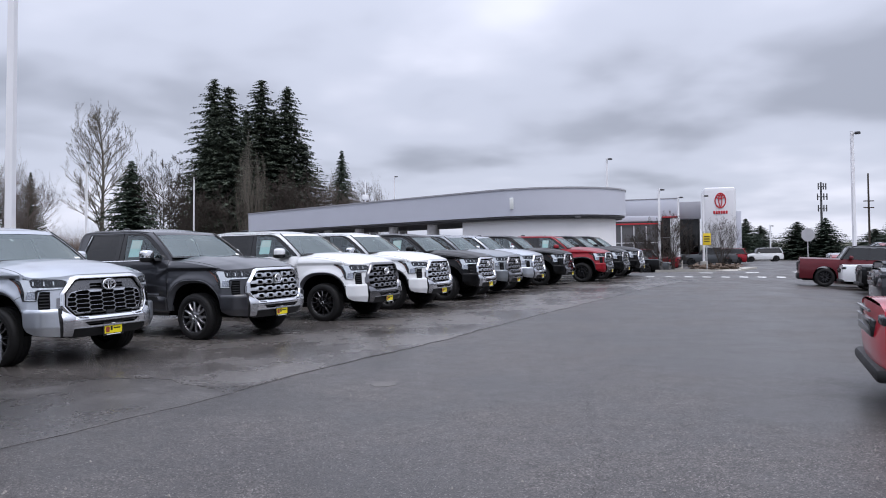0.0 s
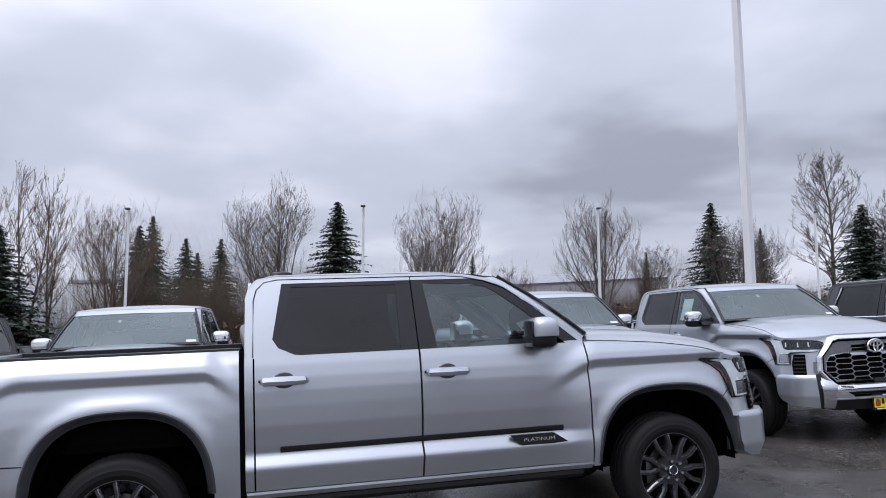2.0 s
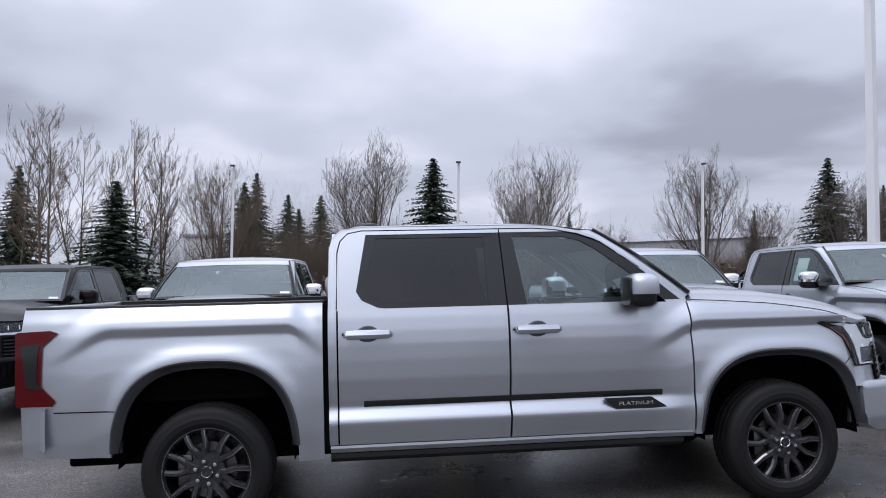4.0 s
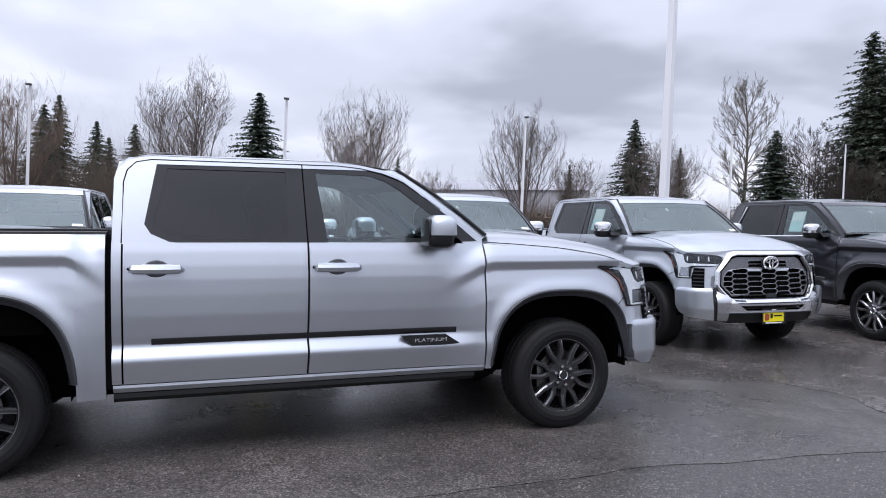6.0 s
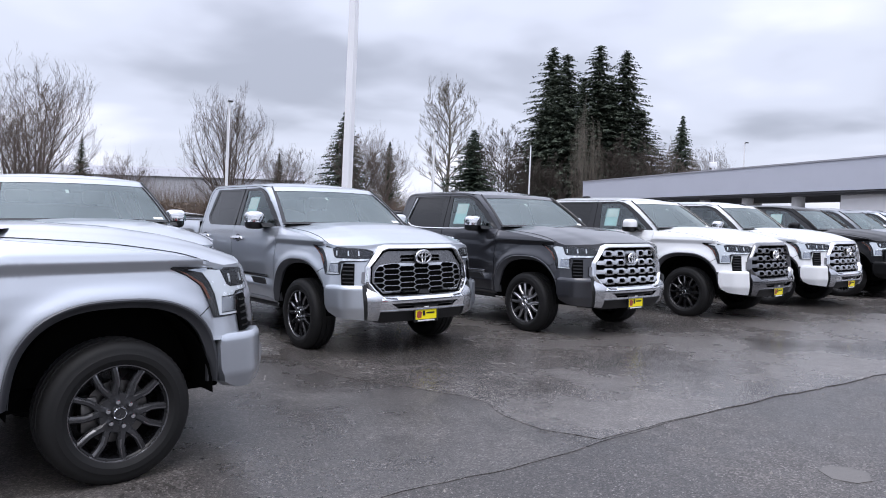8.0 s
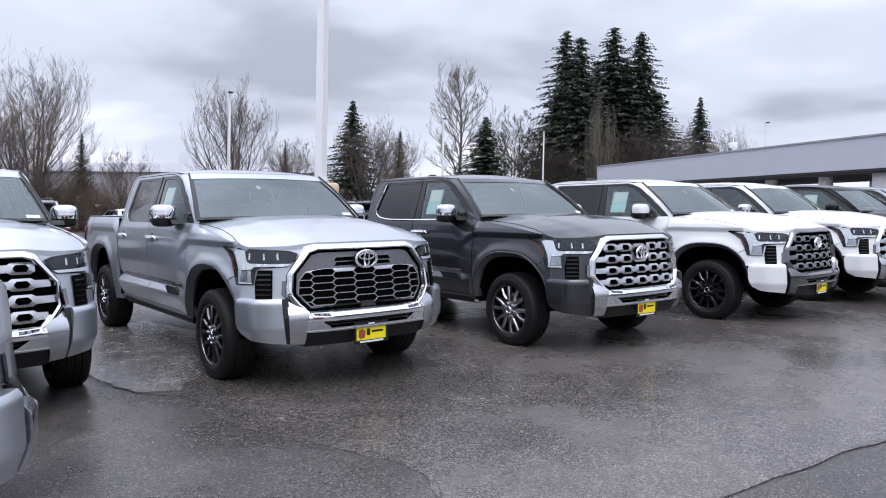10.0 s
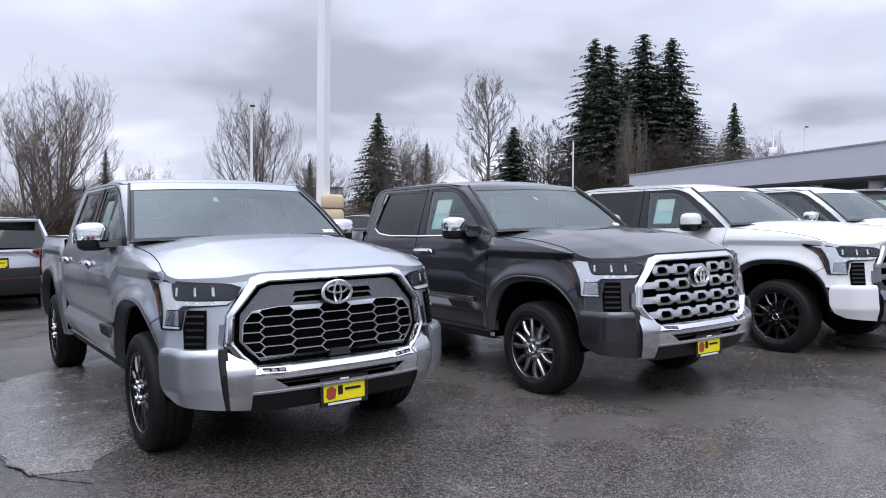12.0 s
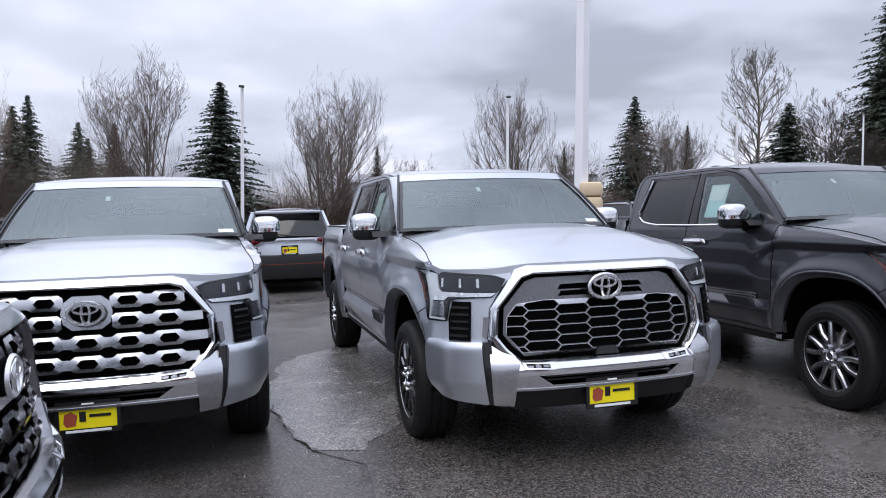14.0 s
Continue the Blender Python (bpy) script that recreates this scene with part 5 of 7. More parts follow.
def flat_sheet(pts, z, rng=None, wobble=0.0, step=0.15, fill=0.0):
    """A flat irregular sheet with a ragged rim."""
    rim = []
    for (a, b), (c, d) in zip(pts, pts[1:] + pts[:1]):
        n = max(1, int(math.hypot(c - a, d - b) / step))
        for i in range(n):
            x, y = a + (c - a) * i / n, b + (d - b) * i / n
            if rng:
                x, y = x + wobble * noise.noise((x * 1.7, y * 1.7, 3.1)) + wobble * 0.4 * noise.noise((x * 6, y * 6, 9)), y + wobble * noise.noise((x * 1.7, y * 1.7, 7.7)) + wobble * 0.4 * noise.noise((x * 6, y * 6, 2))
            rim.append((x, y))
    return Geo().plate(rim, [], lambda u, v, d: (u, v, ground_z(u, v) + z - d), 0.0035, fill)


XS = [-1500, -300, -58, -20, -9, -6, -3, 0, 3, 6, 8, 9, 10, 12, 14, 16, 18, 20, 24, 30, 75, 300, 1500]
YS = [-1500, -300, -60, -20, -12, -6, 0, 6, 12, 20, 30, 32, 34, 36, 38, 40, 42, 44, 46, 48, 50, 52, 54, 56, 58, 60, 70, 84, 88, 92, 96, 100, 112, 300, 1500]
tagged(part("ground", Geo().grid([[(x, y, ground_z(x, y) - 0.03) for x in XS] for y in YS]), SOIL), "brown winter ground beyond the car lot", "ground", "", "structure")
tagged(part("parking_lot", Geo().grid([[(x, y, ground_z(x, y)) for x in XS if -58 <= x <= 75] for y in YS if -60 <= y <= 112]), ASPHALT), "worn grey asphalt of the car lot, damp in places", "pavement", "", "structure")
# the newer strip of asphalt under the row, with a ragged seam along its edge
SEAM = [(-7.5, -4.0), (-5.2, 0.5), (-3.45, 4.5), (-3.0, 5.6), (-2.5, 6.5), (-2.12, 7.15), (-1.77, 7.92), (-1.25, 9.0), (-0.6, 10.2), (0.18, 11.5), (1.0, 13.2), (1.9, 15.0), (4.0, 19.0), (6.4, 23.5), (10.9, 31.0)]
PATCH = [(-8.8, 11.14), (-8.72, 10.64), (-8.14, 10.0), (-7.21, 9.48), (-6.25, 9.13), (-5.71, 9.06), (-5.32, 9.12), (-4.9, 8.92), (-4.38, 8.72), (-3.61, 8.60), (-3.06, 8.56), (-2.77, 8.45), (-2.54, 8.2), (-2.19, 7.97), (-1.79, 7.95)]
tagged(part("asphalt_strip", flat_sheet(SEAM + [(3.0, 36.0), (-20.0, 14.0), (-24.0, -4.0)], 0.004, True, 0.06, fill=2.0), NEWER), "older grey asphalt strip under the parked row", "pavement", "", "structure")
tagged(part("asphalt_patch", flat_sheet(PATCH + SEAM[7:] + [(3.0, 36.0), (-12.5, 16.0)], 0.008, True, 0.06, fill=2.0), SMOOTH), "smoother damp asphalt, sky sheen in its colour, ragged edge under the trucks", "pavement", "", "structure")
tagged(part("wet_sheen_patch", flat_sheet(PATCH[:6] + [(-5.5, 9.25), (-5.75, 9.7), (-6.6, 10.6), (-7.7, 11.4), (-8.9, 11.9)], 0.012, True, 0.13), WETSHEEN), "wet patch of asphalt between two trucks, the sky's sheen painted pale", "puddle", "", "structure")


def crack(pts, width, seed):
    """A thin ragged crack that lies on the asphalt."""
    rng = random.Random(seed)
    line = []
    for (a, b), (c, d) in zip(pts, pts[1:]):
        n = max(2, int(math.hypot(c - a, d - b) / 0.06))
        for i in range(n):
            line.append((a + (c - a) * i / n + rng.gauss(0, 0.016), b + (d - b) * i / n + rng.gauss(0, 0.016)))
    rows = []
    for i, (x, y) in enumerate(line):
        p, q = line[max(0, i - 1)], line[min(len(line) - 1, i + 1)]
        nx, ny = q[1] - p[1], p[0] - q[0]
        k = math.hypot(nx, ny) or 1
        w = width * rng.uniform(0.3, 1.0) * min(1, i / 4 + 0.1, (len(line) - 1 - i) / 4 + 0.1)
        rows.append([(x - nx / k * w, y - ny / k * w, ground_z(x, y) + 0.0165), (x + nx / k * w, y + ny / k * w, ground_z(x, y) + 0.0165)])
    return Geo().grid(rows)


for i, (pts, w) in enumerate([(SEAM[2:12], 0.0022), (PATCH[6:], 0.0026), (PATCH[2:7], 0.0050), ([(-0.5, 10.6), (-1.6, 11.2), (-1.9, 12.6)], 0.002), ([(-5.7, 9.06), (-5.4, 8.6), (-5.5, 8.2), (-5.2, 7.7)], 0.002), ([(0.9, 3.2), (1.4, 5.1), (1.7, 7.4), (2.9, 9.8)], 0.002)]):
    tagged(part("crack", crack(pts, w, i), TAR), "thin dark crack in the asphalt", "crack", "cracks in the asphalt", "structure")

tagged(part("pale_stain", flat_sheet([(-0.47, 8.0), (-0.40, 7.88), (-0.28, 7.86), (-0.19, 7.95), (-0.20, 8.10), (-0.32, 8.17), (-0.43, 8.12)], 0.004, True, 0.03, 0.05), STAIN), "pale dried stain on the asphalt", "stain", "", "structure")
rng = random.Random(5)
g = Geo()
for _ in range(900):
    x, y = rng.uniform(-6.5, 4.0), rng.uniform(2.2, 17.0)
    r, a = rng.choice((0.003, 0.003, 0.004, 0.005, 0.009)), rng.random() * 6.28
    ring = [(x + r * rng.uniform(0.7, 1.3) * math.cos(a + 1.26 * k), y + r * rng.uniform(0.7, 1.3) * math.sin(a + 1.26 * k)) for k in range(5)]
    g.add([(u, v, ground_z(x, y)) for u, v in ring] + [(x, y, ground_z(x, y) + 0.0128 + r * 0.35)], [(k, (k + 1) % 5, 5) for k in range(5)])
tagged(part("loose_grit", g, GRIT), "scattered pale grit and crumbs on the asphalt", "grit", "", "stuff")

# ---- the row of pickups ----
A = (-3.886, 5.873)  # front wheel facing the aisle
hA = 67.3
ca, sa = math.cos(radians(hA)), math.sin(radians(hA))
embA = (A[0] + 0.985 * ca - 0.98 * sa, A[1] + 0.985 * sa + 0.98 * ca)
pickup("silver pickup with black wheels parked across the others", embA, hA, SILVER, "chain", DARKCHROME, "grey", mirror=SILVER, handle=SILVER, frame_mat=DARKCHROME, badge=True, trim=GLOSSBLACK)
ROW = [
    ("silver pickup with a chrome chain grille", (-6.01, 7.80), -25, SILVER, "chain", CHROME, "bright", CHROME, False),
    ("silver pickup with a grey honeycomb grille and black wheels", (-4.288, 10.167), -24.8, SILVER, "hex", GUNMETAL, "black", CHROME, True),
    ("dark grey pickup with a chrome chain grille and bright wheels", (-2.551, 12.70), -25.8, DARKGREY, "chain", CHROME, "bright", CHROME, True),
    ("white pickup with a dark chain grille and black wheels", (-0.943, 15.61), -22.8, WHITE, "chain", DARKCHROME, "black", WHITE, True),
    ("white pickup with a chrome chain grille", (0.19, 18.2), -24, WHITE, "chain", CHROME, "bright", CHROME, False),
    ("black pickup with a chrome grille and yellow dealer card", (1.49, 20.9), -23, BLACK, "chain", CHROME, "black", BLACK, True),
    ("grey metallic pickup with a dark grille and yellow dealer card", (2.50, 23.35), -23, PALEGREY, "chain", DARKCHROME, "black", BLACK, False),
    ("silver pickup with a chrome chain grille far down the row", (3.56, 25.75), -23, SILVER, "chain", CHROME, "bright", CHROME, False),
    ("black pickup with a dark chrome grille", (4.96, 27.9), -23, BLACK, "chain", DARKCHROME, "black", CHROME, False),
    ("red pickup with black wheels and dark chrome grille", (6.9, 29.9), -23, RED, "chain", DARKCHROME, "black", RED, True),
    ("black pickup near the end of the row", (8.13, 32.2), -23, BLACK, "chain", DARKCHROME, "grey", BLACK, False),
    ("black pickup at the end of the row", (9.42, 34.6), -23, BLACK, "chain", CHROME, "black", BLACK, False),
    ("silver pickup behind the crosswise truck", (-7.4, 5.3), -24.6, SILVER, "chain", CHROME, "bright", CHROME, False),
    ("silver pickup with chrome mirrors, facing out", (-8.55, 2.95), -24.6, SILVER, "chain", CHROME, "bright", CHROME, False),
    ("black pickup with black mirrors, facing out", (-10.7, 0.45), -24, BLACK, "hex", GUNMETAL, "black", BLACK, True),
]
for label, at, h, body, kind, gm, wh, mi, st in ROW:
    dark = gm in (DARKCHROME,)
    pickup(label, at, h, body, kind, SATIN if gm is CHROME else gm, wh, mirror=mi, handle=CHROME if mi is CHROME else body, frame_mat=DARKCHROME if dark else CHROME, bumper=DARKCHROME if dark else CHROME, sticker=st, belt=CHROME if body is DARKGREY else None, trim=CHROME if mi is CHROME and body is DARKGREY else DARKCHROME)


# ---- lamp poles ----
def lamp_pole(x, y, h, w=0.085, arms=((1, 0),), base=True, label="pale grey square lamp pole on a concrete base", head=True, small=False):
    gz = ground_z(x, y)
    h -= gz
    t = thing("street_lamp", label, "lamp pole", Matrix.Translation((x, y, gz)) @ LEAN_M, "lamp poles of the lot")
    rows = [[(sx * r, sy * r, z) for sx, sy in ((-1, -1), (-0.8, -1), (0.8, -1), (1, -1), (1, -0.8), (1, 0.8), (1, 1), (0.8, 1), (-0.8, 1), (-1, 1), (-1, 0.8), (-1, -0.8))] for z, r in ((0.0, w), (h * 0.5, w * 0.92), (h, w * 0.82))]
    part("pole", Geo().grid(rows, True), POLEPAINT, t)
    if base:
        part("pole_base", Geo().lathe([(0.0, 0.75), (0.27, 0.75), (0.30, 0.72), (0.30, -0.12)], 24, "z"), CONCRETE, t)
    if head:
        for ax, ay in arms:
            m = Matrix.Rotation(math.atan2(ay, ax), 4, "Z")
            k = 0.45 if small else 1.0
            part("lamp_arm", Geo().box(0.0, 0.35 * k, -0.035, 0.035, h - 0.16, h - 0.08, 0.01).moved(m), POLEPAINT, t)
            part("lamp_head", Geo().box(0.3 * k, 0.95 * k, -0.17, 0.17, h - 0.17, h - 0.05, 0.03).moved(m), LAMPHEAD, t)
    return t


pole = lamp_pole(-9.5, 16.43, 8.85, 0.085, ((0.9, 0.3),))
wrap_m = Matrix.Translation((0.16, 0.06, 0)) @ Matrix.Rotation(radians(35), 4, "Z")
for z in (0.755, 1.0, 1.245, 1.49, 1.735):
    part("pole_wrap", cached(f"pole_wrap{z}", lambda: Geo().box(-0.19, 0.19, -0.17, 0.17, z, z + 0.24, 0.06)), CREAM, pole, "cream padded wrap", wrap_m)
for x, y, h in ((-54.3, 13.8, 10.4), (-45.6, 27.6, 10.1), (-39.6, 45.6, 10.1), (-33.2, 67.3, 10.1), (-33.8, 97.4, 11.6), (-6.8, 94.9, 11.0), (13.4, 60.7, 8.7), (23.0, 41.3, 7.6), (17.4, 59.8, 6.0), (21.2, 67.0, 5.8), (21.9, 62.5, 5.6), (44.3, 101.0, 3.8)):
    lamp_pole(x, y, h, 0.085, ((0.8, -0.5),), small=True)


# ---- buildings ----
def stadium(c, r, d, n=28):
    """A long outline with round ends: centre of the near end, radius, and the way to the far end."""
    d = Vector(d)
    a0 = math.atan2(d.y, d.x)
    pts = [(c[0] + r * math.cos(a0 + math.pi / 2 + math.pi * i / n), c[1] + r * math.sin(a0 + math.pi / 2 + math.pi * i / n)) for i in range(n + 1)]
    return pts + [(c[0] + d.x + r * math.cos(a0 - math.pi / 2), c[1] + d.y + r * math.sin(a0 - math.pi / 2)), (c[0] + d.x + r * math.cos(a0 + math.pi / 2), c[1] + d.y + r * math.sin(a0 + math.pi / 2))]


def prism(outline, z0, z1):
    return Geo().plate(outline, [], lambda u, v, d: (u, v, z1 - d), z1 - z0)


END, RUN = (6.3, 46.2), Vector((-19.6, 20.2))
canopy = thing("service_building", "low grey canopy building with a rounded end and white wall", "building", Matrix.Identity(4))
part("roof_fascia", prism(stadium(END, 5.0, RUN), 3.22, 4.70), FASCIA, canopy, "smooth grey metal fascia band")
part("roof_edge", prism(stadium(END, 5.05, RUN), 4.704, 4.79), GREYWALL, canopy)
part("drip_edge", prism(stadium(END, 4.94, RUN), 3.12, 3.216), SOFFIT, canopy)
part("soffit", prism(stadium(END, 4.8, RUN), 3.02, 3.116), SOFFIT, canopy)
part("wall", prism(stadium(END, 4.4, RUN * 0.10), -0.9, 3.016), STUCCO, canopy, "off-white rendered wall")
for i in range(6):
    for off in (-3.8, 3.8):
        q = Vector(END) + RUN * (0.22 + 0.14 * i) + Vector((-RUN.y, RUN.x)).normalized() * -off
        part("column", cached("round_column", lambda: Geo().lathe([(0.0, 3.0), (0.34, 3.0), (0.34, 0.0)], 20, "z")), STUCCO, canopy, "", Matrix.Translation((q.x, q.y, 0.01)))
for a in (-118, -75):
    p = Vector((END[0] + 5.04 * math.cos(radians(a)), END[1] + 5.04 * math.sin(radians(a))))
    part("wall_lamp", Geo().box(-0.10, 0.10, -0.09, 0.09, 3.62, 4.25, 0.03).moved(Matrix.Translation((p.x, p.y, 0)) @ Matrix.Rotation(radians(a + 90), 4, "Z")) if a == -118 else Geo().box(-0.16, 0.16, -0.2, 0.05, 2.98, 3.12, 0.02).moved(Matrix.Translation((p.x, p.y + 0.2, 0))), PAPER if a == -118 else LAMPHEAD, canopy)
part("roof_mast", Geo().tube([(-6.5, 60.5, 4.6), (-6.5, 60.5, 7.2)], 0.05, 6).box(-6.75, -6.25, 60.3, 60.7, 5.6, 6.0, 0.05), POLEPAINT, canopy)

show = thing("showroom", "grey glass-fronted car showroom with a white sign tower", "building", Matrix.Translation((26.5, 84.2, 0)) @ Matrix.Rotation(radians(-15.4), 4, "Z"))
part("upper_wall", Geo().box(-9.5, 0.0, 0, 12, 4.62, 6.65, 0.05), FASCIA, show)
part("upper_wall", Geo().box(0.004, 2.75, 4.5, 12, 4.4, 6.5, 0.05), GREYWALL, show)
part("coping", Geo().box(-9.55, 0.05, -0.05, 12.05, 6.654, 6.75, 0.02), GREYWALL, show)
part("red_band", Geo().box(-9.5, 0.02, -0.07, 0.0, 4.50, 4.66), SIGNRED, show)
part("red_band", Geo().box(0.01, 0.08, 0.0, 4.4, 4.30, 4.54), SIGNRED, show)
part("lower_wall", Geo().box(-9.3, 2.7, 6.0, 12, -0.9, 4.39), SOFFIT, show)
part("return_wall", Geo().box(-0.12, 0.0, 1.0, 5.9, -0.9, 4.39), SOFFIT, show)
part("column", Geo().box(-0.85, 0.0, 0.02, 0.9, -0.9, 4.41, 0.03), TOWERWHITE, show)
part("column", Geo().box(-9.4, -8.7, 0.02, 0.7, -0.9, 4.41, 0.03), FASCIA, show)
for i in range(6):
    part("mullion", Geo().box(-7.45 + 1.32 * i, -7.37 + 1.32 * i, 0.75, 0.86, -0.8, 4.61), GREYWALL, show)
    part("pane", Geo().box(-8.69 + 1.32 * i, -7.46 + 1.32 * i, 0.80, 0.82, -0.8, 4.61), SHOPGLASS, show)
part("transom", Geo().box(-8.69, -0.87, 0.74, 0.79, 2.2, 2.28), GREYWALL, show)
for i in range(2):
    part("pane", Geo().box(0.1 + 1.25 * i, 1.28 + 1.25 * i, 5.6, 5.62, -0.8, 4.39), SHOPGLASS, show)
part("sign_tower", Geo().box(2.75, 6.2, -0.3, 3.4, -1.0, 7.75, 0.35), TOWERWHITE, show, "white rounded sign tower")
part("tower_fin", Geo().box(6.204, 6.9, 1.4, 3.0, -1.0, 5.1, 0.05), FASCIA, show)
EX, EZ = 4.55, 6.25
oval = lambda a, b, dz=0.0: [(EX + a * math.cos(i * 0.2618), EZ + dz + b * math.sin(i * 0.2618)) for i in range(24)]
part("sign_emblem", Geo().plate(oval(0.62, 0.88), [oval(0.50, 0.73)], lambda u, v, d: (u, -0.38 + d, v), 0.07), SIGNRED, show, "red ring emblem")
part("sign_emblem", Geo().plate(oval(0.22, 0.74), [oval(0.11, 0.60)], lambda u, v, d: (u, -0.39 + d, v), 0.08), SIGNRED, show)
part("sign_emblem", Geo().plate(oval(0.52, 0.24, 0.42), [oval(0.40, 0.13, 0.42)], lambda u, v, d: (u, -0.40 + d, v), 0.09), SIGNRED, show)
for i in range(6):
    part("sign_bar", Geo().box(EX - 0.76 + 0.26 * i, EX - 0.56 + 0.26 * i, -0.37, -0.305, 4.75, 5.10, 0.02), SIGNRED, show)
side = thing("service_annex", "low dark glazed annex beside the canopy", "building", Matrix.Translation((16.5, 68, -0.8)))
part("wall", Geo().box(-2.6, 3.4, 0.1, 6, 0.0, 4.4, 0.05), SOFFIT, side)
part("roof_band", Geo().box(-2.7, 3.5, 0.0, 6.1, 4.404, 4.9, 0.03), FASCIA, side)
part("red_band", Geo().box(-2.7, 3.5, -0.06, 0.0, 4.12, 4.24), SIGNRED, side)
for i in range(6):
    part("mullion", Geo().box(-2.6 + 1.15 * i, -2.5 + 1.15 * i, 0.02, 0.098, 0.0, 3.99), TOWERWHITE, side)
for z in (1.2, 2.4):
    part("rail", Geo().box(-2.6, 3.3, 0.04, 0.096, z, z + 0.07), TOWERWHITE, side)

ware = thing("warehouse", "long pale warehouse behind the trees", "building", Matrix.Translation((-120, 34, 0)) @ Matrix.Rotation(radians(75), 4, "Z"))
part("wall", Geo().box(-11, 11, -10, 10, 0, 9.0, 0.1), TOWERWHITE, ware)
part("roof_edge", Geo().box(-11.2, 11.2, -10.2, 10.2, 9.004, 9.5, 0.05), GREYWALL, ware)
part("door", Geo().box(-8, -4, -10.06, -9.9, 0, 4.5), GREYWALL, ware)
ware2 = thing("warehouse", "pale low industrial roof far behind the trees", "building", Matrix.Translation((-108, 106, 0)) @ Matrix.Rotation(radians(42), 4, "Z"))
part("wall", Geo().box(-24, 24, -8, 8, 0, 8.2, 0.1), GREYWALL, ware2)
part("roof", Geo().grid([[(x, y, z) for y, z in ((-8.5, 8.2), (0, 10.2), (8.5, 8.2))] for x in (-24.5, 24.5)]), GREYWALL, ware2)

# white markings of the crossing and a pale kerb island before the showroom
for i, (x, y) in enumerate([(9.41, 33.7), (10.44, 34.21), (11.41, 34.47), (12.27, 34.57), (13.23, 34.83), (14.17, 35.0), (15.07, 35.1), (16.06, 35.24)]):
    tagged(part("road_marking", flat_sheet([(x - 0.20, y - 0.28), (x + 0.14, y - 0.46), (x + 0.42, y + 0.28), (x + 0.08, y + 0.46)], 0.009, True, 0.04, 0.3), LINE), "worn white crossing bar on asphalt", "road marking", "crossing bars", "structure")
for x, y in [(13.57, 38.15), (15.97, 38.22), (18.45, 38.28)]:
    tagged(part("road_marking", flat_sheet([(x - 0.35, y - 0.2), (x + 0.25, y - 0.4), (x + 0.45, y + 0.3), (x - 0.15, y + 0.5)], 0.009, True, 0.04, 0.3), LINE), "worn white crossing bar on asphalt", "road marking", "crossing bars", "structure")
KERB = [(12.2, 42.5), (14.2, 41.2), (17.5, 47), (23.5, 58.5), (27, 64), (23, 64), (18.5, 56)]
tagged(part("kerb_island", Geo().plate(KERB, [], lambda u, v, d: (u, v, ground_z(u, v) + 0.15 - d), 0.5, 1.5), CONCRETE), "pale concrete kerb island", "kerb", "", "structure")
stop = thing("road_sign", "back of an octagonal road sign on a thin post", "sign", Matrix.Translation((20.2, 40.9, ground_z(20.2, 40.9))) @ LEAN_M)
part("post", Geo().tube([(0, 0, 0), (0, 0, 2.2)], 0.03, 8), SIGNBACK, stop)
part("sign_board", Geo().plate([(0.39 * math.cos(radians(22.5 + 45 * i)), 1.93 + 0.39 * math.sin(radians(22.5 + 45 * i))) for i in range(8)], [], lambda u, v, d: (u, -0.06 + d, v), 0.02), SIGNBACK, stop)
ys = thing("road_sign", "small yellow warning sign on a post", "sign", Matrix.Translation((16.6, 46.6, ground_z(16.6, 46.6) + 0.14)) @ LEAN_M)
part("post", Geo().tube([(0, 0, 0), (0, 0, 2.6)], 0.035, 8), SIGNBACK, ys)
sb = part("sign_board", Geo().box(-0.25, 0.25, -0.07, -0.045, 1.6, 2.35, 0.01), SIGNYELLOW, ys)
for z in (2.1, 1.95, 1.8):
    part("sign_bar", Geo().box(-0.17, 0.17, -0.078, -0.071, z, z + 0.07), BLACKPL, sb)
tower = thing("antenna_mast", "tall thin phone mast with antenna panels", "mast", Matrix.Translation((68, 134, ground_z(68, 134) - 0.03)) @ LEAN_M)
part("mast", Geo().tube([(0, 0, 0), (0, 0, 13.4)], [0.26, 0.16], 8), LAMPHEAD, tower)
for z, w in ((12.6, 1.0), (10.7, 1.25), (8.6, 1.1)):
    part("antenna_frame", Geo().box(-w * 0.7, w * 0.7, -0.34, -0.26, z - 0.06, z + 0.06), LAMPHEAD, tower)
    for k in (-1.5, -0.5, 0.5, 1.5):
        part("antenna_panel", Geo().box(k * w * 0.45 - 0.10, k * w * 0.45 + 0.10, -0.5, -0.345, z - 0.6, z + 0.6, 0.03), LAMPHEAD, tower)
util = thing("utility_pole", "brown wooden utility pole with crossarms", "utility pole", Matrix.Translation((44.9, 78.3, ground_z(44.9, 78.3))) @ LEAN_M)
part("pole", Geo().tube([(0, 0, 0), (0, 0, 9.4)], [0.13, 0.08], 8), BARK, util)
for z in (6.4, 5.7):
    part("crossarm", Geo().box(-0.55, 0.55, -0.05, 0.05, z, z + 0.10), BARK, util)


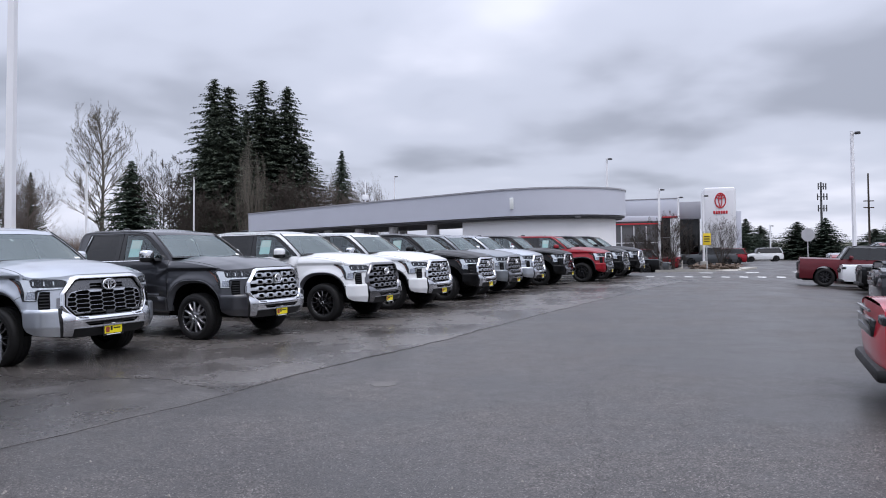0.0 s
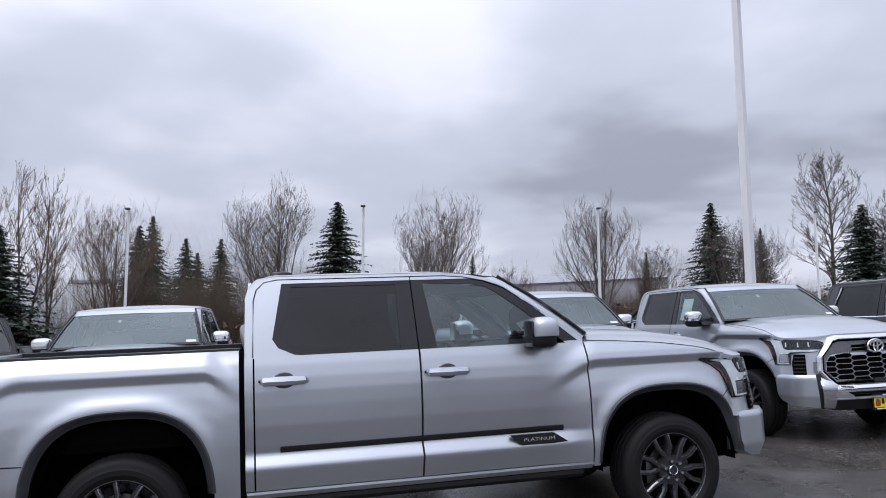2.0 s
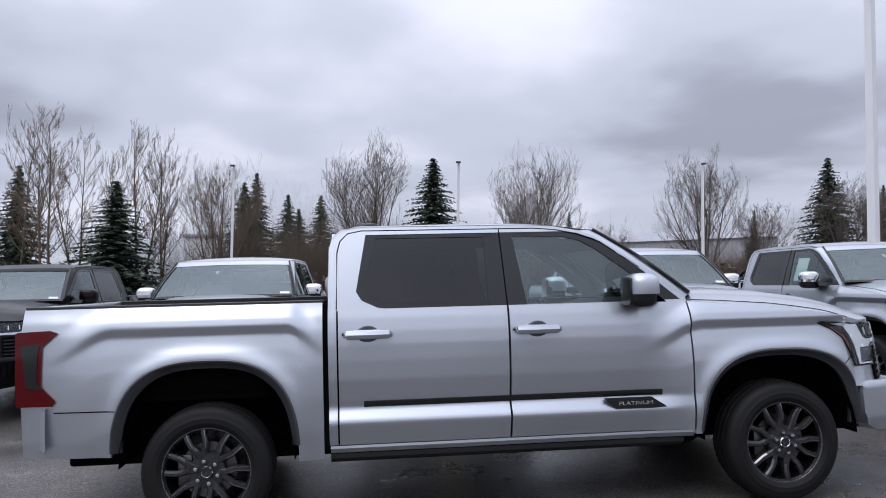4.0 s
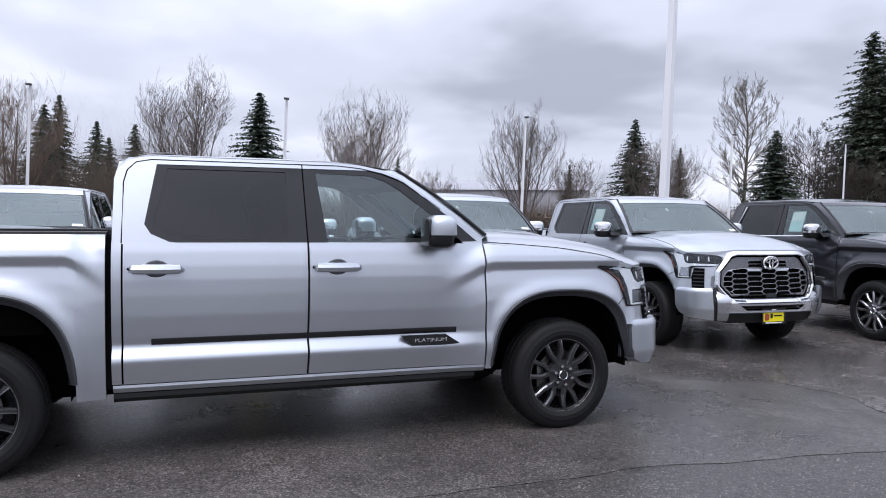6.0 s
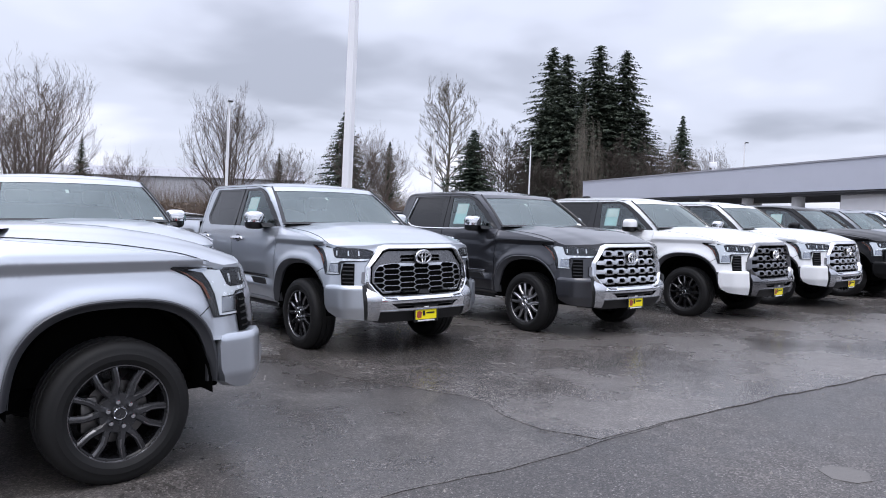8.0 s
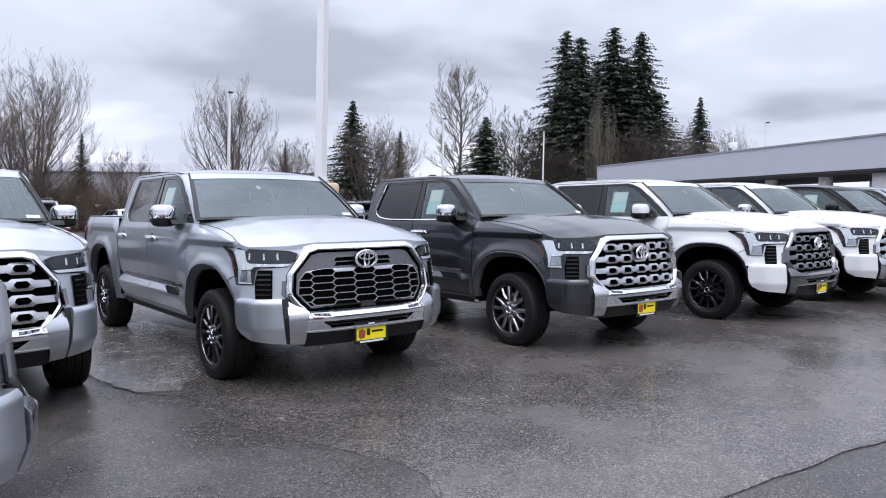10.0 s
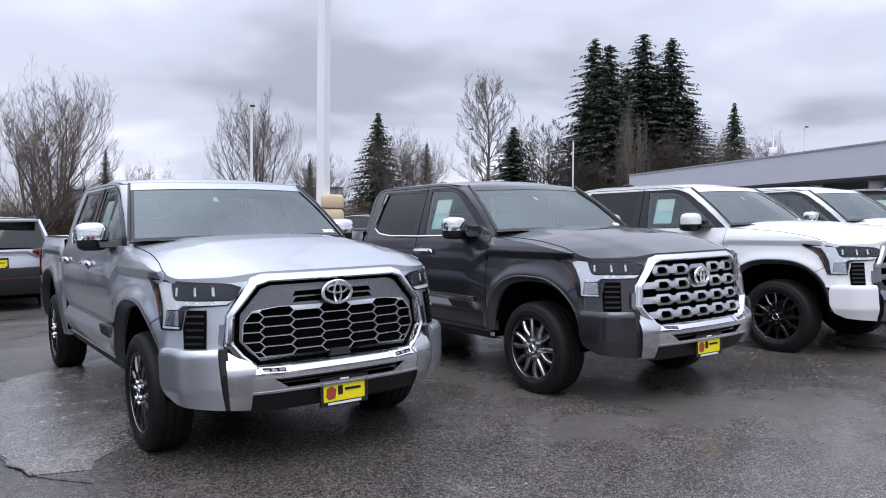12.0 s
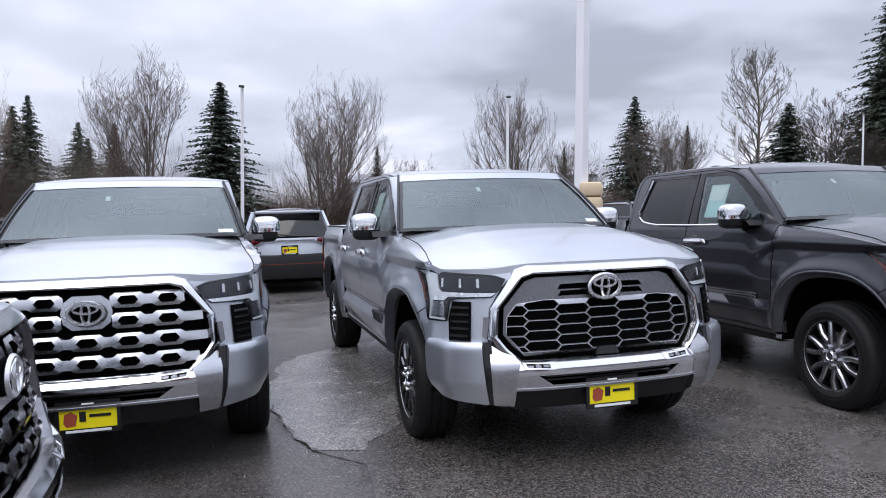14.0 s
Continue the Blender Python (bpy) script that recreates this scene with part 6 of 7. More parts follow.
# ---- other cars ----
def car(label, at, heading, body, length=4.6, width=1.84, height=1.68, kind="suv", category="car", group="other parked cars", roof_mat=None, plate=True, boxy=0.0, lower=None, screen=None, hood_mat=None):
    """A plainer car: x ahead from its middle."""
    L, W = length / 2, width / 2
    belt = {"suv": 1.08, "sedan": 0.95, "pickup": 1.12}[kind]
    hood = belt - 0.04 + boxy * 0.06
    t = thing(kind if kind != "pickup" else "pickup_truck", label, category, standing(at[0], at[1], heading), group)
    ax_f, ax_r, wr = L - 0.92, -L + 0.95, 0.36 if kind != "sedan" else 0.33
    key = f"{kind}{length}{width}{height}{boxy}{screen}"

    def arch2(x):
        for c in (ax_f, ax_r):
            u = abs(x - c) / (wr + 0.07)
            if u < 1:
                return 0.32 + (wr * 2 + 0.08 - 0.32) * math.sqrt(max(0, 1 - u ** 2.4))
        return None

    def wide(x):
        e = abs(x) / L
        return W * (1 - (0.16 - 0.08 * boxy) * max(0, (e - 0.62) / 0.38) ** 2.2)

    def belt_at(x):
        if kind == "pickup":
            return belt
        return belt + (0.02 if x < 0 else -0.10 * smooth(0.2, L, x) * (1 - boxy))

    def yy(x, z):
        k = (z - 0.28) / (belt - 0.28)
        return wide(x) * (0.93 + 0.07 * math.sin(math.pi * min(1, max(0, k * 0.85 + 0.12)))) - 0.05 * max(0, k - 0.8)

    def shell(sign):
        xs = sorted({round(-L + 0.02 + (length - 0.04) * i / 70, 4) for i in range(71)} | {round(c + s * (wr + 0.07) * q, 4) for c in (ax_f, ax_r) for s in (-1, 1) for q in (1.001, 0.999, 0.985, 0.95)})
        cols = []
        for x in xs:
            zb = max(0.30, arch2(x) or 0)
            zt = belt_at(x)
            col = [(x, sign * (yy(x, zb) - 0.08), zb)] + [(x, sign * yy(x, zb + (zt - zb) * i / 10), zb + (zt - zb) * i / 10) for i in range(11)]
            col += [(x, sign * (yy(x, zt) - 0.06), zt + 0.015), (x, sign * W * 0.5, zt + 0.05), (x, 0.0, zt + 0.06)]
            cols.append(col)
        return Geo().grid(cols)

    def shells():
        a, b = shell(1), shell(-1)
        a.add(b.v, b.f)
        return a
    part("body", cached("car_body" + key, shells), body, t)

    def ends(sgn):
        rows = []
        for i in range(13):
            z = 0.30 + (belt_at(sgn * L) - 0.28) * i / 12
            bul = 0.07 * math.sin(math.pi * min(1, i / 12 * 0.9 + 0.1))
            rows.append([(sgn * (L - 0.03 + bul * (1 - abs(u) ** 3)), u * yy(sgn * (L - 0.02), z), z) for u in [-1 + 0.125 * k for k in range(17)]])
        return Geo().grid(rows)
    part("nose", cached("car_nose" + key, lambda: ends(1)), hood_mat or body, t)
    if hood_mat:
        part("hood", cached("car_hood" + key, lambda: Geo().grid([[(x, u * (W - 0.12), belt_at(x) + 0.028 + 0.055 * (1 - u * u)) for u in [-1 + 0.2 * i for i in range(11)]] for x in [1.1 + (L - 1.1) * i / 8 for i in range(9)]])), hood_mat, t)
    part("tail", cached("car_tail" + key, lambda: ends(-1)), body, t)
    part("front_bumper", cached("car_fb" + key, lambda: Geo().box(L - 0.10, L + 0.055, -W * 0.84, W * 0.84, 0.25, 0.50 if kind != "sedan" else 0.37, 0.04)), lower or BLACKPL, t)
    part("rear_bumper", cached("car_rb" + key, lambda: Geo().box(-L - 0.06, -L + 0.1, -W * 0.88, W * 0.88, 0.30, 0.80 if kind == "suv" else 0.6, 0.05)), lower or BLACKPL, t)
    part("grille", cached("car_gr" + key, lambda: Geo().box(L - 0.02, L + 0.052, -W * 0.48, W * 0.48, 0.60, hood - 0.16, 0.02)), GLOSSBLACK, t)
    for z in (0.66, 0.74, 0.82):
        part("grille_bar", cached(f"car_gb{key}{z}", lambda: Geo().box(L + 0.04, L + 0.062, -W * 0.46, W * 0.46, z, z + 0.02)), DARKCHROME, t)
    part("underbody", cached("car_ub" + key, lambda: Geo().box(-L + 0.15, L - 0.15, -W * 0.72, W * 0.72, 0.22, 0.60)), VOIDBLACK, t)
    # cabin
    x_ws0, x_ws1 = {"suv": (0.95, 0.25), "sedan": (0.85, 0.15), "pickup": (1.0, 0.35)}[kind]
    if screen:
        x_ws0, x_ws1 = screen
    x_r1, x_r0 = {"suv": (-L + 0.42, -L + 0.12), "sedan": (-1.0, -1.65), "pickup": (-1.05, -1.2)}[kind]
    if boxy and not screen:
        x_ws1 = x_ws0 - 0.35
    zr = height - 0.06

    def ring(k):
        x0, x1 = x_r0 + (x_r1 - x_r0) * k, x_ws0 + (x_ws1 - x_ws0) * k
        w = (W * 0.94) + (W * 0.74 - W * 0.94) * k
        z = belt + 0.02 + (zr - belt - 0.02) * k
        return [(x0, -w, z), (x0 - 0.05 * k, 0, z + 0.02 * k), (x0, w, z), (x1, w, z), (x1 + 0.08, 0, z + 0.02 * k), (x1, -w, z)]
    part("cabin_glass", cached("car_glass" + key, lambda: Geo().grid([ring(0), ring(0.35), ring(0.7), ring(1.0)], True)), GLASSDARK, t, "dark car glass")
    part("cabin_lining", cached("car_lining" + key, lambda: Geo().box(x_r0 + 0.25, x_ws0 - 0.45, -W * 0.7, W * 0.7, 0.6, belt + 0.10, 0.03)), DASH, t)

    def roof():
        rows = []
        for i in range(15):
            u = i / 14
            x = x_r1 - 0.06 + (x_ws1 - x_r1 + 0.12) * u
            rows.append([(x, s * W * 0.755, zr - 0.02 + (0.06 * (1 - s * s) + 0.035 * math.sin(math.pi * u)) * 1.0 + 0.02) for s in [-1 + 0.2 * k for k in range(11)]])
        return Geo().grid(rows)
    part("roof", cached("car_roof" + key, roof), roof_mat or body, t)
    a, b = ring(0), ring(1.0)
    for i in (0, 2, 3, 5):
        part("pillar", cached(f"car_pillar{key}{i}", lambda: Geo().tube([a[i], b[i]], 0.045, 6)), body if i in (0, 2) else GLOSSBLACK, t)
    for s in (-1, 1):
        part("pillar", cached(f"car_bp{key}{s}", lambda: Geo().tube([(-0.15, s * W * 0.945, belt), (-0.22, s * W * 0.75, zr)], 0.035, 6)), GLOSSBLACK, t)
        part("roof_rail", cached(f"car_rr{key}{s}", lambda: Geo().tube([(x_r1 + 0.1, s * W * 0.70, zr + 0.03), (x_r1 + 0.3, s * W * 0.70, zr + 0.085), (x_ws1 - 0.3, s * W * 0.70, zr + 0.085), (x_ws1 - 0.1, s * W * 0.70, zr + 0.03)], 0.018, 6)), BLACKPL, t) if kind == "suv" else None
        part("headlight", cached(f"car_hl{key}{s}", lambda: Geo().blob((L - 0.10, s * W * 0.70, hood - 0.14), (0.11, W * 0.17, 0.05), 0.5)), LAMPHOUSE, t)
        part("tail_lamp", cached(f"car_tl{key}{s}", lambda: Geo().blob((-L + 0.05, s * W * 0.78, belt - 0.02), (0.10, W * 0.20, 0.055), 0.5)), REDLENS, t)
        part("mirror", cached(f"car_mi{key}{s}", lambda: Geo().blob((x_ws0 - 0.35, s * (W + 0.09), belt + 0.09), (0.07, 0.11, 0.075), 0.55)), body, t)
        for c in (ax_f, ax_r):
            w = part("wheel", cached("rim_" + ("l" if s > 0 else "r"), lambda: None), RIMBLACK, t, "", Matrix.Translation((c, s * (W - 0.02), wr)) @ Matrix.Scale(wr / 0.408, 4))
            part("tyre", cached("tyre_" + ("l" if s > 0 else "r"), lambda: None), RUBBER, w)
            for i in range(6):
                part("spoke", cached("spoke_" + ("l" if s > 0 else "r"), lambda: None), RIMGREY, w, "", Matrix.Rotation(radians(60 * i), 4, "Y"))
    if kind == "suv":
        def strip():
            top = [(-0.93, 0.965), (-0.72, 0.97), (-0.50, 1.055), (0.50, 1.055), (0.72, 0.97), (0.93, 0.965)]
            return Geo().plate([(u * W, z + 0.03) for u, z in top] + [(u * W, z - 0.012) for u, z in reversed(top)], [], lambda u, v, d: (-L - 0.055 + 0.10 * (u / W) ** 4 + d, u, v), 0.03, 0.1)
        part("tailgate_strip", cached("car_strip" + key, strip), SATIN, t, "bright strip across the tailgate")
        part("rear_wiper", cached("car_wiper" + key, lambda: Geo().tube([(-L + 0.10, -0.02, 1.17), (-L + 0.12, 0.42, 1.21)], 0.016, 6)), BLACKPL, t)
        part("spoiler", cached("car_spoiler" + key, lambda: Geo().box(x_r1 - 0.24, x_r1 + 0.05, -W * 0.70, W * 0.70, zr - 0.03, zr + 0.030, 0.015)), roof_mat or body, t)
        part("bumper_reflector", cached("car_reflector" + key, lambda: Geo().box(-L - 0.066, -L - 0.055, -W * 0.80, W * 0.80, 0.60, 0.612)), AMBER, t)
    if plate:
        licence_plate(t, -L - 0.05, 0.885, True)
    return t


# the second row, behind the pickups, noses away
car("silver compact suv with black bumpers seen from behind", (-16.8, 14.95), 153, SILVER, 4.6, 1.86, 1.70)
car("white sedan parked beside the silver suv", (-16.4, 18.1), 154, WHITE, 4.6, 1.82, 1.5, "sedan")
car("dark suv parked in the second row", (-14.9, 20.5), 154, BLACK)
car("dark grey car in the second row", (-13.4, 23.0), 154, DARKGREY)
car("white car in the second row", (-19.6, 13.2), 152, WHITE, 4.6, 1.82, 1.55, "sedan")
car("dark grey suv in the second row", (-21.1, 10.8), 152, DARKGREY)
car("dark red car in the second row", (-22.7, 8.4), 152, RED)
car("black car in the second row", (-24.2, 5.8), 152, BLACK, 4.6, 1.82, 1.55, "sedan")
# the row across the aisle
car("black sedan beside the red car", (6.3, 3.2), 157, BLACK, 4.7, 1.85, 1.45, "sedan")
car("bright red sedan with black grille", (6.45, 6.05), 157, BRIGHTRED, 4.7, 1.85, 1.30, "sedan", lower=BLACKPL)
car("black sedan with chrome grille", (8.9, 9.5), 157, BLACK, 4.8, 1.85, 1.45, "sedan")
car("dark blue-grey sedan across the aisle", (10.1, 12.4), 157, DARKGREY, 4.7, 1.85, 1.5, "sedan")
car("black suv with a chrome grille across the aisle", (11.7, 15.2), 157, BLACK)
car("dark grey suv with chrome trim", (13.3, 18.0), 157, DARKGREY)
car("silver suv across the aisle", (14.9, 20.8), 157, SILVER)
car("black sedan across the aisle", (15.9, 23.3), 157, BLACK, 4.8, 1.85, 1.45, "sedan")
car("white sedan across the aisle", (16.9, 26.3), 157, WHITE, 4.8, 1.85, 1.45, "sedan")
car("dark red boxy off-road suv with a black roof", (16.6, 29.4), 157, MAROON, 4.4, 1.85, 1.62, boxy=1.0, screen=(0.75, 0.45), roof_mat=BLACK)
car("white suv across the aisle", (19.6, 32.2), 157, WHITE)
car("red suv across the aisle", (21.0, 35.2), 157, RED)
car("silver sedan across the aisle", (22.6, 38.4), 157, SILVER, 4.7, 1.85, 1.5, "sedan")
# beyond the row
car("grey sedan beyond the row", (14.9, 56.6), -24, MIDGREY, 4.6, 1.82, 1.5, "sedan")
car("black suv beyond the end of the row", (12.6, 51.0), -24, BLACK)
car("red pickup parked beyond the row", (17.6, 64.3), -24, RED, 5.4, 1.95, 1.85, "pickup", "pickup truck")
car("dark grey pickup before the showroom", (26.9, 75.6), 165, MIDGREY, 5.4, 1.95, 1.85, "pickup", "pickup truck")
car("dark red suv before the showroom", (29.2, 77.8), 165, RED)
car("white suv by the far drive", (41.0, 96.0), 170, WHITE, 4.9, 1.9, 1.8, boxy=0.5)


# ---- trees ----
def conifer_mesh(seed, h, r, base=0.06, whorl=0.55, per=7, clump=0.6, droop=0.25, power=0.85, ragged=0.35):
    """Tiers of boughs, each feathered with short needle sprays, inside a ragged cone."""
    rng = random.Random(seed)
    v, f = [], []

    def leaf(p, e, wx, wy, wz):
        n = len(v)
        v.extend(((p[0] - wx, p[1] - wy, p[2] - wz), (p[0] + wx, p[1] + wy, p[2] + wz), e))
        f.append((n, n + 1, n + 2))

    z = h * base
    while z < h * 0.99:
        q = (z - h * base) / (h * (1 - base))
        ln = r * ((1 - q) ** power * 0.97 + 0.012)
        small = 0.42 + 0.58 * (1 - q)
        n = max(4, int(per * (0.45 + 0.55 * (1 - q))))
        a0 = rng.random() * 6.28
        for k in range(n):
            a = a0 + 6.283 * k / n + rng.uniform(-0.35, 0.35)
            l = ln * (1 + ragged * 0.25 - ragged * rng.random() ** 1.5)
            zz = z + rng.uniform(-0.5, 0.5) * whorl
            lift = rng.uniform(0.0, 0.22)
            m = max(3, int(l / (clump * small * 0.30)))
            for i in range(m):
                t = (i + rng.random()) / m
                d = l * t
                p = (d * math.cos(a), d * math.sin(a), zz - droop * d * t + lift * d * (1 - t))
                s = clump * small * rng.uniform(0.55, 1.1) * (1.1 - 0.55 * t)
                for side in (-1, 1, 0):
                    b = a + side * rng.uniform(0.5, 1.5) + rng.uniform(-0.3, 0.3)
                    o = s * (0.85 if side else 0.5)
                    leaf(p, (p[0] + o * math.cos(b), p[1] + o * math.sin(b), p[2] - s * rng.uniform(0.0, 0.65)), -math.sin(b) * s * 0.22, math.cos(b) * s * 0.22, rng.uniform(-0.25, 0.25) * s)
        z += whorl * rng.uniform(0.7, 1.2) * (0.4 + 0.6 * (1 - q))
    # the leader
    for _ in range(12):
        zt = h * rng.uniform(0.965, 0.995)
        b, s = rng.random() * 6.28, 0.018 * h
        leaf((0, 0, zt), (s * 0.5 * math.cos(b), s * 0.5 * math.sin(b), zt + s * rng.uniform(-0.3, 0.5)), 0.05 * s, 0.05 * s, 0.0)
    leaf((0, 0, h * 0.96), (0, 0, h), 0.006 * h, 0.0, 0.0)
    g = Geo()
    g.v, g.f = v, f
    return g


def plain_mesh(g, name):
    """A mesh straight from its lists, for leaf and twig work."""
    me = bpy.data.meshes.new(name)
    me.from_pydata(g.v, [], g.f)
    me.materials.append(None)
    return me


def tree_thing(kind, x, y, h, label, trunk_key, trunk, crown_key, crown, tmat, cmat, crown_name="crown", spin=0.0, group="trees beyond the lot", scale=1.0):
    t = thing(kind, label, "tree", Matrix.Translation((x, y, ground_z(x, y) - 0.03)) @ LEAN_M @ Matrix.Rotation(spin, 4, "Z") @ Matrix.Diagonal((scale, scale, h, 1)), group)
    if trunk_key not in MESHES:
        MESHES[trunk_key] = plain_mesh(trunk(), trunk_key)
    if crown_key not in MESHES:
        MESHES[crown_key] = plain_mesh(crown(), crown_key)
    part("trunk", MESHES[trunk_key], tmat, t)
    part(crown_name, MESHES[crown_key], cmat, t)
    return t


def conifer(x, y, h, r, seed, mat=None, label="dark green conifer", var="spruce", spin=0.0):
    """A tree of height h, set to fit the camera's view, from one of a few grown crowns."""
    H, R, kw = {"fir": (34.0, 8.2, dict(base=0.05, whorl=0.75, per=11, clump=1.7, droop=0.14, power=0.60, ragged=0.65)),
                "spruce": (12.0, 3.9, dict(base=0.02, whorl=0.34, per=13, clump=0.75, droop=0.10, power=0.85, ragged=0.5)),
                "thuja": (10.0, 2.3, dict(base=0.01, whorl=0.19, per=12, clump=0.32, droop=-0.35, power=0.95, ragged=0.2))}[var]
    return tree_thing("conifer_tree", x, y, h / H, label, f"trunk_{var}", lambda: Geo().tube([(0, 0, 0), (0.05, 0, H * 0.5), (0, 0, H * 0.97)], [H * 0.014, H * 0.009, 0.02], 7),
                      f"crown_{var}_{seed}", lambda: conifer_mesh(seed, H, R, **kw), BARK, mat or SPRUCE, spin=spin, scale=r / R)


def bare_mesh(seed, h, spread=0.3, stems=1, n1=22, n2=9, n3=6, n4=0, first=0.15, rise=0.9, thin=1.0, tilt=0.12, reach=1.0):
    """Straight stems with ascending limbs that fork into finer and finer twigs inside an oval crown; spread: the crown's half width over its height."""
    rng = random.Random(seed)
    tr, g = Geo(), Geo()
    counts = (n1, n2, n3, n4)

    def limb(p, d, ln, r, lev):
        seg = (5, 3, 2, 2, 1)[lev]
        pts, rad, dd = [p], [r], d.copy()
        for i in range(seg):
            wob = (0.04, 0.05, 0.09, 0.12, 0.1)[lev]
            dd = (dd + Vector((rng.gauss(0, wob), rng.gauss(0, wob), rng.gauss(0.02 + 0.05 * (lev > 0), wob * 0.5)))).normalized()
            pts.append(pts[-1] + dd * ln / seg)
            rad.append(max(0.004 * thin, r * (1 - 0.85 * (i + 1) / seg)))
        (tr if lev == 0 else g).tube(pts, rad, 6 if lev == 0 else 4 if lev == 1 else 3, False)
        n = counts[lev] if lev < 4 else 0
        for i in range(n):
            t = first + (1 - first) * (i + rng.random()) / n if lev == 0 else rng.uniform(0.18, 0.98)
            k = min(seg - 1, int(t * seg))
            b = pts[k].lerp(pts[k + 1], t * seg - k)
            along = (pts[k + 1] - pts[k]).normalized()
            a = rng.random() * 6.283
            if lev == 0:
                out = spread * h * math.sqrt(max(0.04, 1 - ((t - 0.42) / 0.62) ** 2)) * rng.uniform(0.6, 1.08) * reach
                up = rise * (0.55 + 0.9 * t) * rng.uniform(0.75, 1.3)
                nd = Vector((math.cos(a), math.sin(a), up)).normalized()
                nl = min(out / max(0.25, math.hypot(nd.x, nd.y)), (1.04 - t) * h / max(0.3, nd.z) + 0.10 * h)
            else:
                side = along.cross(Vector((math.cos(a), math.sin(a), 0.3))).normalized()
                nd = (along + side * rng.uniform(0.32, 0.70) + Vector((0, 0, 0.22))).normalized()
                nl = ln * rng.uniform(0.28, 0.50) * (1.15 - 0.55 * t)
            limb(b, nd, nl, max(0.0055 * thin, rad[k] * (0.42 if lev == 0 else 0.55)), lev + 1)
    for s in range(stems):
        a = 2.4 * s + rng.uniform(-0.3, 0.3)
        q = (s + 0.5) / stems
        d = Vector((math.cos(a) * tilt * 1.7 * q, math.sin(a) * tilt * 1.7 * q, 1)).normalized() if stems > 1 else Vector((0.01, 0.02, 1)).normalized()
        limb(Vector((math.cos(a) * 0.12 * (stems > 1), math.sin(a) * 0.12 * (stems > 1), 0)), d, h * rng.uniform(0.92, 1.0) * (1 - 0.3 * q * (stems > 1)), h * (0.0125 if stems == 1 else 0.0085), 0)
    # the grown crown is brought to its stated size
    high = sorted(z for _, _, z in g.v)[int(len(g.v) * 0.998)]
    wide = sorted(math.hypot(x, y) for x, y, _ in g.v)[int(len(g.v) * 0.97)]
    kz, kr = h / high, 1.12 * spread * h / wide
    oval = [(0.0, 0.25), (0.12, 0.50), (0.28, 0.88), (0.45, 1.05), (0.62, 0.98), (0.78, 0.76), (0.90, 0.48), (1.02, 0.14)]

    def drawn_in(x, y, z):
        q = math.hypot(x, y) * kr / (spread * h * curve_at(oval, z * kz / h))
        k = kr * (1 if q < 0.85 else (0.85 + (q - 0.85) * 0.5) / q)
        return x * k, y * k, z * kz
    for geo in (tr, g):
        geo.v = [drawn_in(*p) for p in geo.v]
    return tr, g


def bare_tree(x, y, h, seed, var="maple", mat=None, spin=0.0, label="leafless tree with fine upright twigs", wide=1.0):
    H = {"maple": 12.0, "cottonwood": 22.0, "poplar": 20.0, "multi": 12.0, "alder": 15.0, "dense": 13.0}[var]
    kw = {"maple": dict(spread=0.36, stems=5, n1=13, n2=9, n3=7, n4=1, first=0.18, rise=1.7, thin=0.95, tilt=0.15, reach=0.95),
          "cottonwood": dict(spread=0.23, n1=40, n2=11, n3=7, n4=2, first=0.20, rise=1.35, thin=2.0),
          "poplar": dict(spread=0.09, stems=5, n1=16, n2=6, n3=4, first=0.12, rise=3.4, thin=1.3, tilt=0.10),
          "multi": dict(spread=0.34, stems=6, n1=11, n2=9, n3=7, n4=1, first=0.14, rise=1.9, tilt=0.14, thin=0.95, reach=0.95),
          "alder": dict(spread=0.17, stems=2, n1=22, n2=7, n3=5, first=0.28, rise=1.3, tilt=0.08, thin=2.0),
          "dense": dict(spread=0.40, stems=3, n1=18, n2=10, n3=7, n4=2, first=0.10, rise=0.75, thin=2.0, tilt=0.2)}[var]
    key = f"bare_{var}_{seed}"
    if key not in MESHES:
        a, b = bare_mesh(seed, H, **kw)
        MESHES[key + "_trunk"], MESHES[key] = plain_mesh(a, key + "_trunk"), plain_mesh(b, key)
    return tree_thing("bare_tree", x, y, h / H, label, key + "_trunk", None, key, None, mat or TWIG, mat or TWIG, "crown", spin, scale=h / H * wide)


for i, (x, y, h, v) in enumerate([(-66.7, 0.4, 16.0, "alder"), (-64.7, 2.1, 16.1, "alder"), (-62.6, 4.3, 14.2, "alder"), (-66.5, 7.2, 14.0, "alder"), (-64.3, 8.9, 15.3, "alder"), (-62.1, 10.1, 14.4, "alder"), (-59.4, 14.0, 12.1, "multi"), (-60.5, 16.5, 9.0, "alder"),
                                  (-51.1, 23.6, 12.8, "multi"), (-50.8, 38.1, 12.8, "multi"), (-47.5, 34.5, 9.0, "multi"), (-45.5, 41.5, 6.2, "maple"), (-44.4, 51.1, 12.2, "multi"), (-43.2, 69.3, 11.5, "maple"), (-44.0, 58.5, 8.5, "maple"), (-44.0, 76.0, 10.5, "maple")]):
    bare_tree(x, y, h, i % 3 + 4, v, BRUSH if y < 15 else None, i * 1.3)
bare_tree(-49.3, 103.8, 23.0, 1, "cottonwood", TWIGPALE, 0.4, "tall pale leafless tree with a rounded crown", 1.05)
for i, (x, y, h) in enumerate([(-38.8, 100.8, 15.5), (-26.4, 122.2, 15.5), (-30.3, 126.5, 15.0), (-38.6, 113.6, 12.0), (-35.0, 114.8, 12.0), (-41.5, 112.0, 13.0)]):
    bare_tree(x, y, h, i % 2, "dense", BARK, i * 1.7, "dark leafless tree with a dense round crown")
